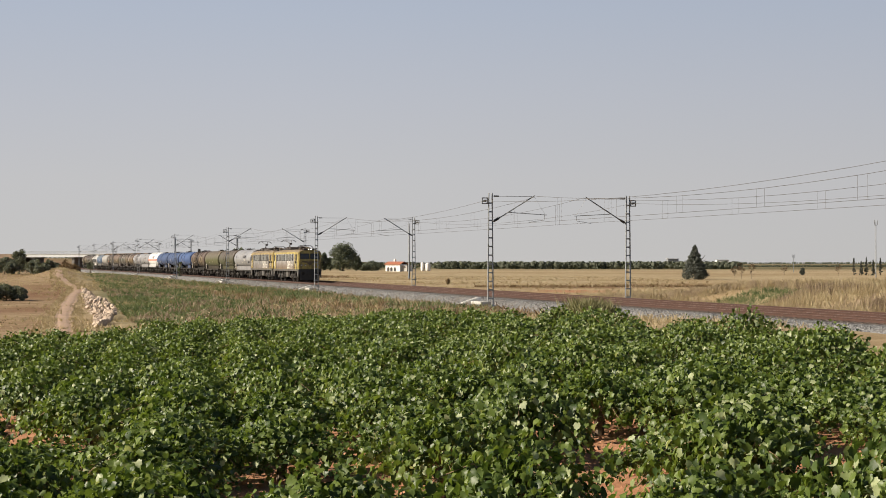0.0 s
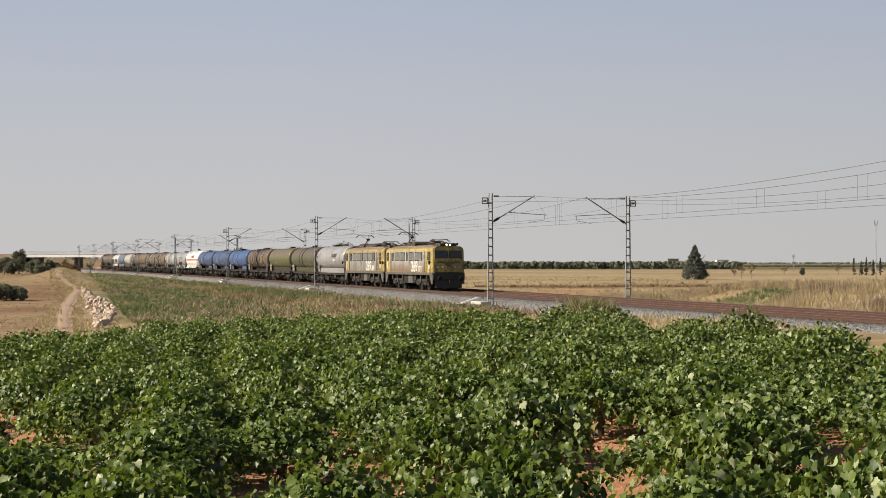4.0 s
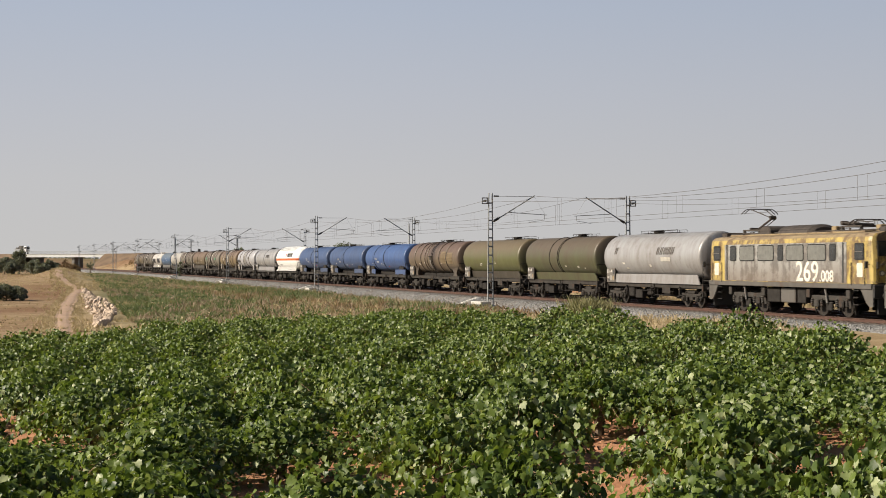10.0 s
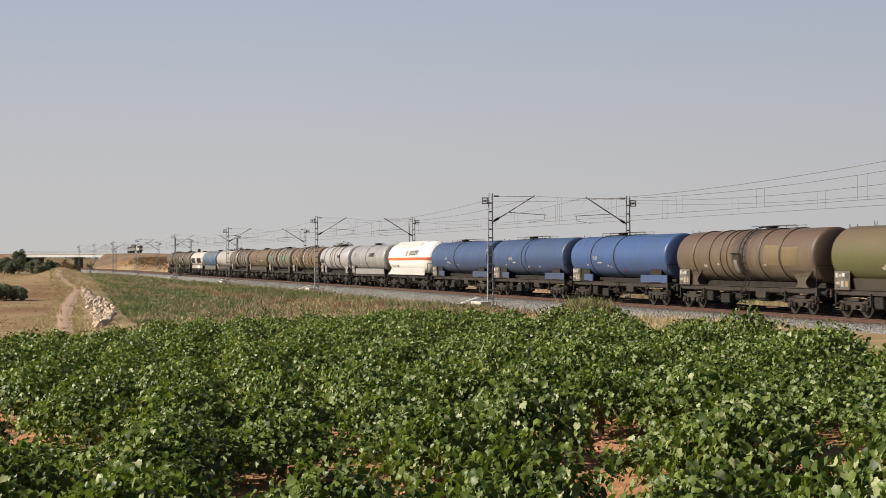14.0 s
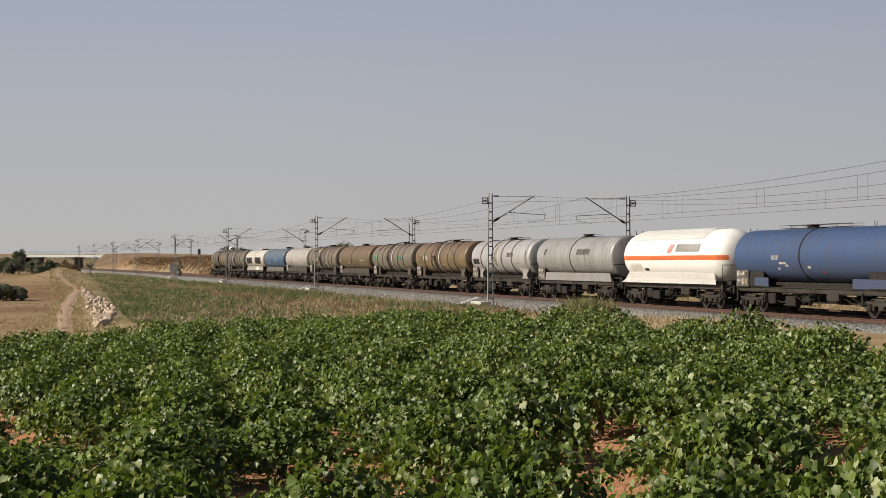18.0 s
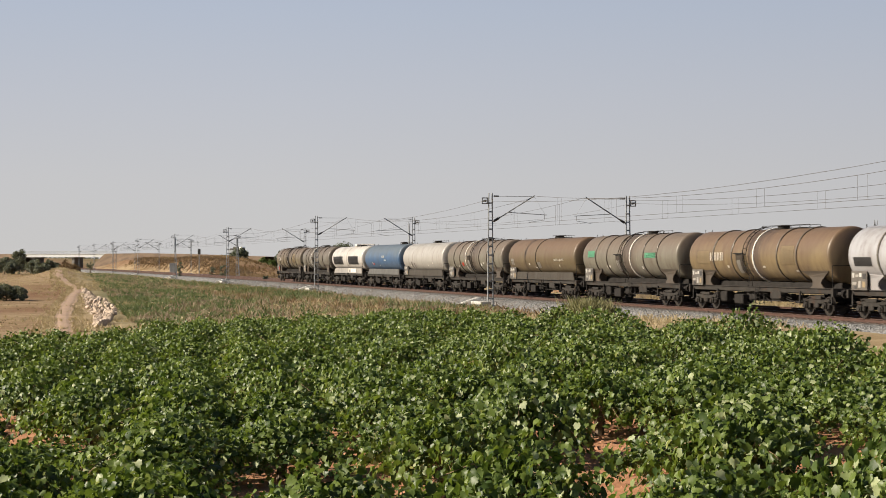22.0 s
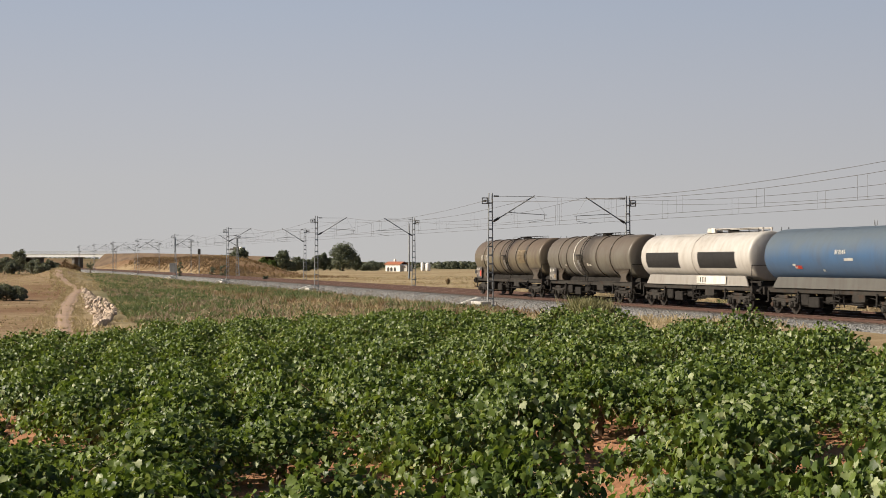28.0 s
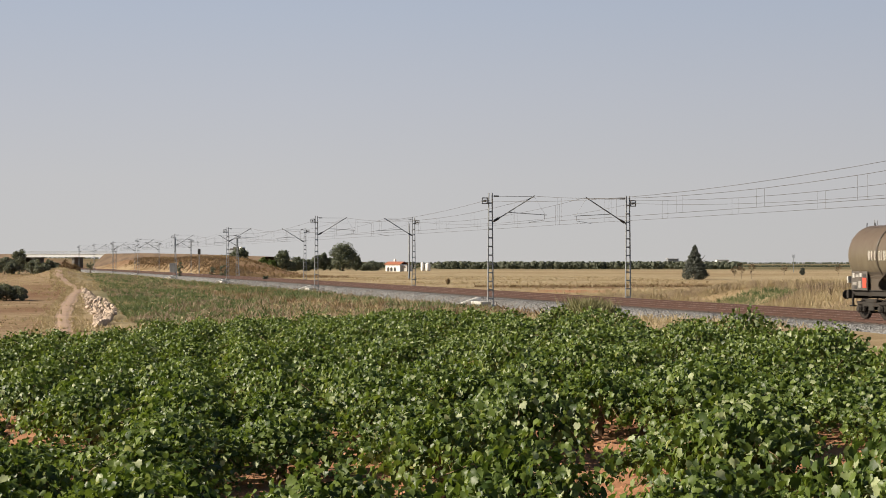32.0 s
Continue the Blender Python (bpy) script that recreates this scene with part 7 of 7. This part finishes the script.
def farmhouse():
    x, y, z = place(703, 624)
    h = tagged(new("farmhouse"), "white farmhouse with a red tiled roof and arched porch", "house")
    h.matrix_basis = pose(x, y, z, 0, 0, -32)
    bm = B()
    box(bm, (-0.4, 0, 1.35), (6.6, 5, 2.9))
    part("wall", bm, LIMEWASH, h)
    bm = B()
    r = [[bm.verts.new(v) for v in ((sx * 3.7 - 0.4, -2.9, 2.75), (sx * 3.7 - 0.4, 0, 3.75), (sx * 3.7 - 0.4, 2.9, 2.75), (sx * 3.7 - 0.4, 2.9, 2.6), (sx * 3.7 - 0.4, 0, 3.6), (sx * 3.7 - 0.4, -2.9, 2.6))] for sx in (-1, 1)]
    for i in range(6):
        j = (i + 1) % 6
        bm.faces.new((r[0][i], r[0][j], r[1][j], r[1][i]))
    bm.faces.new(r[0][::-1])
    bm.faces.new(r[1])
    bmesh.ops.recalc_face_normals(bm, faces=bm.faces[:])
    roof = part("roof", bm, ROOF_TILE, h)
    bm = B()
    box(bm, (-1.4, 0.5, 4.1), (0.7, 0.7, 1.2))
    part("chimney", bm, LIMEWASH, roof)
    # the porch's shaded openings, painted as flat charcoal plates on the wall
    for cx in (-2.4, -1.0, 0.6):
        bm = B()
        rr = [[bm.verts.new((cx + math.cos(math.pi * k / 8) * 0.5, yy, 1.1 + math.sin(math.pi * k / 8) * 0.5)) for k in range(9)] + [bm.verts.new((cx - 0.5, yy, 0.1)), bm.verts.new((cx + 0.5, yy, 0.1))] for yy in (-2.56, -2.45)]
        n = len(rr[0])
        for i in range(n):
            j = (i + 1) % n
            bm.faces.new((rr[0][i], rr[0][j], rr[1][j], rr[1][i]))
        bm.faces.new(rr[0][::-1])
        bm.faces.new(rr[1])
        bmesh.ops.recalc_face_normals(bm, faces=bm.faces[:])
        part("porch_arch", bm, CHARCOAL, h)
    bm = B()
    box(bm, (4.3, 0.5, 1.1), (2.4, 4, 2.3))
    part("annexe", bm, CONCRETE, h)


farmhouse()


def silo(px, y, r, hgt):
    x, y, z = place(px, y)
    s = tagged(new("silo"), "small white cylindrical silo with a domed top", "silo", "farm silos")
    s.location = (x, y, z)
    bm = B()
    lathe(bm, [(-0.2, r * 0.9), (0.6, r), (hgt * 0.85, r), (hgt * 0.95, r * 0.7), (hgt, r * 0.2)], 18, "Z")
    part("drum", bm, LIMEWASH, s, "", True)
    bm = B()
    lathe(bm, [(hgt * 0.98, r * 0.22), (hgt * 1.06, r * 0.22), (hgt * 1.07, 0.02)], 10, "Z")
    part("cap", bm, CONCRETE, s)


silo(748, 640, 0.75, 3.4)
silo(757, 640, 1.05, 3.2)


def pole(name, px, y, top, label, arms=True, r=0.12):
    x, y, z = place(px, y)
    h = 2.45 + (465.6 - top) / 2900 * y - z
    p = tagged(new(name), label, "pole")
    p.location = (x, y, z)
    bm = B()
    bar(bm, (0, 0, -0.3), (0, 0, h), r, 8, r * 0.6)
    part("shaft", bm, GALV, p)
    if arms:
        bm = B()
        for q in (-1, 1):
            strut(bm, (0, 0, h - 0.9), (q * 0.32, 0, h - 0.8), 0.08, 0.08)
            strut(bm, (q * 0.32, 0, h - 0.85), (q * 0.32, 0, h + 0.25), 0.10, 0.10)
        part("antenna", bm, GALV, p)
    return p


pole("antenna_pole", 1550, 360, 392, "slim grey antenna pole in the dry field")
pole("marker_pole", 1404, 560, 452, "short grey pole on the plain", True, 0.12)
t_pole = pole("lattice_tower", 724, 300, 396, "thin grey lattice tower beyond the railway", False, 0.16)


def lineside_cabinet(px, y, w, h, mat, label):
    x, y, z = place(px, y)
    c = tagged(new("relay_cabinet"), label, "cabinet")
    c.location = (x, y, z)
    bm = B()
    box(bm, (0, 0, h / 2), (w, 0.9, h), bevel=0.04)
    part("housing", bm, mat, c)
    bm = B()
    box(bm, (0, 0, h + 0.04), (w + 0.15, 1.05, 0.10))
    part("lid", bm, CONCRETE, c)
    bm = B()
    box(bm, (0, 0, -0.25), (w + 0.1, 1.0, 0.6))
    part("plinth", bm, CONCRETE, c)


p0 = on_track(-318, -10.8)
lineside_cabinet(784 + 2900 * p0.x / p0.y, p0.y, 1.5, 2.6, GALV, "tall grey steel lineside cabinet")


def signal_post():
    p = on_track(-262, -9.2)
    s = tagged(new("railway_signal"), "railway signal with a black head on a grey post", "signal")
    s.location = (p.x, p.y, -0.6)
    bm = B()
    bar(bm, (0, 0, 0), (0, 0, 5.0), 0.09, 8)
    part("post", bm, GALV, s)
    bm = B()
    box(bm, (0, 0, 5.5), (0.6, 0.3, 1.2), bevel=0.05)
    part("signal_head", bm, BLACK, s)


signal_post()


def barn(px, y, w, h, label, mat):
    x, y, z = place(px, y)
    b2 = tagged(new("barn"), label, "barn")
    b2.location = (x, y, z)
    bm = B()
    box(bm, (0, 0, h / 2 - 0.5), (w, 10, h + 1), bevel=0.05)
    part("wall", bm, mat, b2)
    bm = B()
    box(bm, (0, 0, h + 0.1), (w + 0.8, 10.8, 0.2))
    part("roof", bm, CONCRETE, b2)


barn(1190, 1400, 9, 6.4, "grey flat farm building on the plain", GALV)
barn(1278, 1900, 14, 5.6, "low white building far on the plain", LIMEWASH)


def drain_slab(s):
    """A pale concrete cable slab with a chute down the shoulder, beside a mast."""
    d = new("concrete_slab")
    m = Matrix.Translation(on_track(s, 4.3, -0.50)) @ Matrix.Rotation(heading(s) - math.pi / 2, 4, "Z")
    d.matrix_basis = m
    bm = B()
    box(bm, (0.9, 0, 0.06), (2.4, 0.8, 0.22), bevel=0.03)
    part("slab", bm, CONCRETE, d)
    bm = B()
    box(bm, (-0.75, -0.65, -0.10), (0.7, 2.2, 0.16), Matrix.Rotation(radians(18), 3, "X"), bevel=0.03)
    for q in (-1, 1):
        box(bm, (-0.75 + q * 0.33, -0.65, 0.04), (0.08, 2.2, 0.18), Matrix.Rotation(radians(18), 3, "X"))
    part("chute", bm, LIMEWASH, d, "whitewashed drain chute")
    tagged(d, "pale concrete slab and drain chute on the ballast shoulder", "concrete slab", "slabs beside the masts")


for s_mast in MAST_S[2:7]:
    drain_slab(s_mast - 1.6)

# ---- the road that climbs an earth bank and crosses the line on a bridge ----
def road_at(u):
    """A place on the road's axis; u counts along it, to the east."""
    y = 690.0 - 0.14 * (u - 120.0)
    rise = float(np.interp(u, [-500, 150, 260, 340, 430, 480], [15.6, 15.6, 17.1, 15.6, 12.6, 11.0]))
    return Vector(((u - 784.0) / 2900.0 * y, y, 2.45 + rise / 2900.0 * y))


ROAD_TURN = math.degrees(math.atan2(road_at(150).y - road_at(100).y, road_at(150).x - road_at(100).x))


def road_bank(u0, u1):
    sec = [(-14.0, -6.5), (-4.2, -0.25), (-3.6, 0.0), (3.6, 0.0), (4.2, -0.25), (14.0, -6.5)]
    d = Matrix.Rotation(radians(ROAD_TURN), 3, "Z") @ Vector((0, 1, 0))
    verts, faces, n = [], [], len(sec)
    steps = 30
    for i in range(steps + 1):
        p = road_at(u0 + (u1 - u0) * i / steps)
        for o, z in sec:
            w = 0.25 * math.sin(i * 1.7 + o) if abs(o) > 10 else 0.0
            verts.append((p.x + d.x * (o + w), p.y + d.y * (o + w), p.z + z))
    for i in range(steps):
        for j in range(n - 1):
            a = i * n + j
            faces.append((a, a + 1, a + n + 1, a + n))
    tagged(share("road_embankment", soup("road_embankment", verts, faces, BANK_EARTH)), "brown earth bank that carries a road to the bridge", "embankment", kind="structure")


BANK_EARTH = plain("bank_earth", (0.155, 0.105, 0.068), 0.95, 0, 0.45, 0.35)
road_bank(-500, 44)
road_bank(196, 480)


def road_bridge():
    a, b = road_at(42), road_at(198)
    mid, length = (a + b) / 2, (b - a).length
    br = tagged(new("road_bridge"), "pale concrete road bridge over the railway with steel railings", "bridge")
    br.matrix_basis = pose(mid.x, mid.y, mid.z, 0, 0, ROAD_TURN)
    bm = B()
    box(bm, (0, 0, -0.13), (length, 7.6, 0.26), bevel=0.04)
    part("deck", bm, CONCRETE, br)
    for y in (-3.3, 0.0, 3.3):
        bm = B()
        box(bm, (0, y, -0.85), (length, 0.7, 1.16), bevel=0.04)
        part("girder", bm, PALE_CONCRETE, br, "pale concrete girder")
    for y in (-3.7, 3.7):
        for z in (0.45, 0.75, 1.05):
            bm = B()
            box(bm, (0, y, z), (length, 0.07, 0.09))
            part("rail", bm, GALV, br)
        for k in range(20):
            bm = B()
            box(bm, (-length / 2 + length * (k + 0.5) / 20, y, 0.54), (0.10, 0.08, 1.08))
            part("railing_post", bm, GALV, br)
    for x in (-length / 2 + 8.0, 0.118 * length):
        bm = B()
        box(bm, (x, 0, -4.3), (1.6, 5.6, 5.8), bevel=0.1)
        box(bm, (x, 0, -1.6), (2.4, 7.0, 0.5), bevel=0.06)
        part("pier", bm, DARK_CONCRETE, br, "dark concrete pier")


road_bridge()


def road_truck():
    """Its own space: +x ahead, z from the road."""
    t = tagged(new("truck"), "small white-cabbed truck with a grey open load bed", "truck")
    bm = B()
    box(bm, (-0.2, 0, 0.85), (6.2, 0.9, 0.22), bevel=0.03)
    part("chassis", bm, DARK, t)
    bm = B()
    box(bm, (2.2, 0, 2.15), (1.7, 2.2, 2.4), bevel=0.22)
    cab = part("cab", bm, T_WHITE, t, "white painted cab")
    bm = B()
    box(bm, (3.03, 0, 2.55), (0.10, 1.9, 0.9), bevel=0.04)
    part("windscreen", bm, GLASSY, cab)
    for y in (-1.1, 1.1):
        bm = B()
        box(bm, (2.45, y, 2.6), (0.9, 0.05, 0.75), bevel=0.02)
        part("side_window", bm, GLASSY, cab)
    bm = B()
    box(bm, (3.02, 0, 1.25), (0.16, 2.2, 0.4), bevel=0.04)
    part("bumper", bm, BLACK, cab)
    bm = B()
    box(bm, (-1.25, 0, 1.15), (4.4, 2.3, 0.16))
    for y in (-1.13, 1.13):
        box(bm, (-1.25, y, 1.65), (4.4, 0.06, 0.9))
    for x in (-3.43, 0.93):
        box(bm, (x, 0, 1.75), (0.06, 2.3, 1.1))
    part("load_bed", bm, GALV, t)
    bm = B()
    box(bm, (-0.5, 0, 2.35), (1.9, 1.9, 2.3), bevel=0.15)
    box(bm, (-2.4, 0.1, 2.0), (1.5, 1.7, 1.6), bevel=0.2)
    part("load", bm, SILL, t, "dark sheeted load")
    for x in (2.1, -1.6, -2.7):
        for y in (-0.95, 0.95):
            bm = B()
            lathe(bm, [(y - 0.14, 0.30), (y - 0.14, 0.46), (y - 0.10, 0.5), (y + 0.10, 0.5), (y + 0.14, 0.46), (y + 0.14, 0.30)], 18, "Y", (x, 0, 0.5))
            wheel = part("wheel", bm, RUBBER, t)
            bm = B()
            lathe(bm, [(y - 0.12, 0.05), (y - 0.12, 0.29), (y + 0.12, 0.29), (y + 0.12, 0.05)], 14, "Y", (x, 0, 0.5))
            part("rim", bm, GALV, wheel)
    return t


TRUCK = road_truck()


def truck_rows():
    rows = []
    for t in [0.0, 2.0, 4.0, 6.0, 8.0, 9.0, 10.0, 11.0, 12.0, 13.0, 14.0, 15.0, 16.0, 17.0, 18.0, 19.5, 32.0]:
        u = 65.0 + 49.8 * (min(t, 16.5) - 10.5) + (24.0 if t > 17.5 else 15.0 if t > 16.5 else 0.0) + (32.0 if t > 19 else 15.0 if t > 17.5 else 0.0)
        p = road_at(u)
        ahead, back = road_at(u + 4), road_at(u - 4)
        tilt = math.degrees(math.atan2(back.z - ahead.z, (ahead - back).length))
        rows.append((t, pose(p.x, p.y, p.z + 0.02, 0, tilt, ROAD_TURN)))
    return rows

motions()
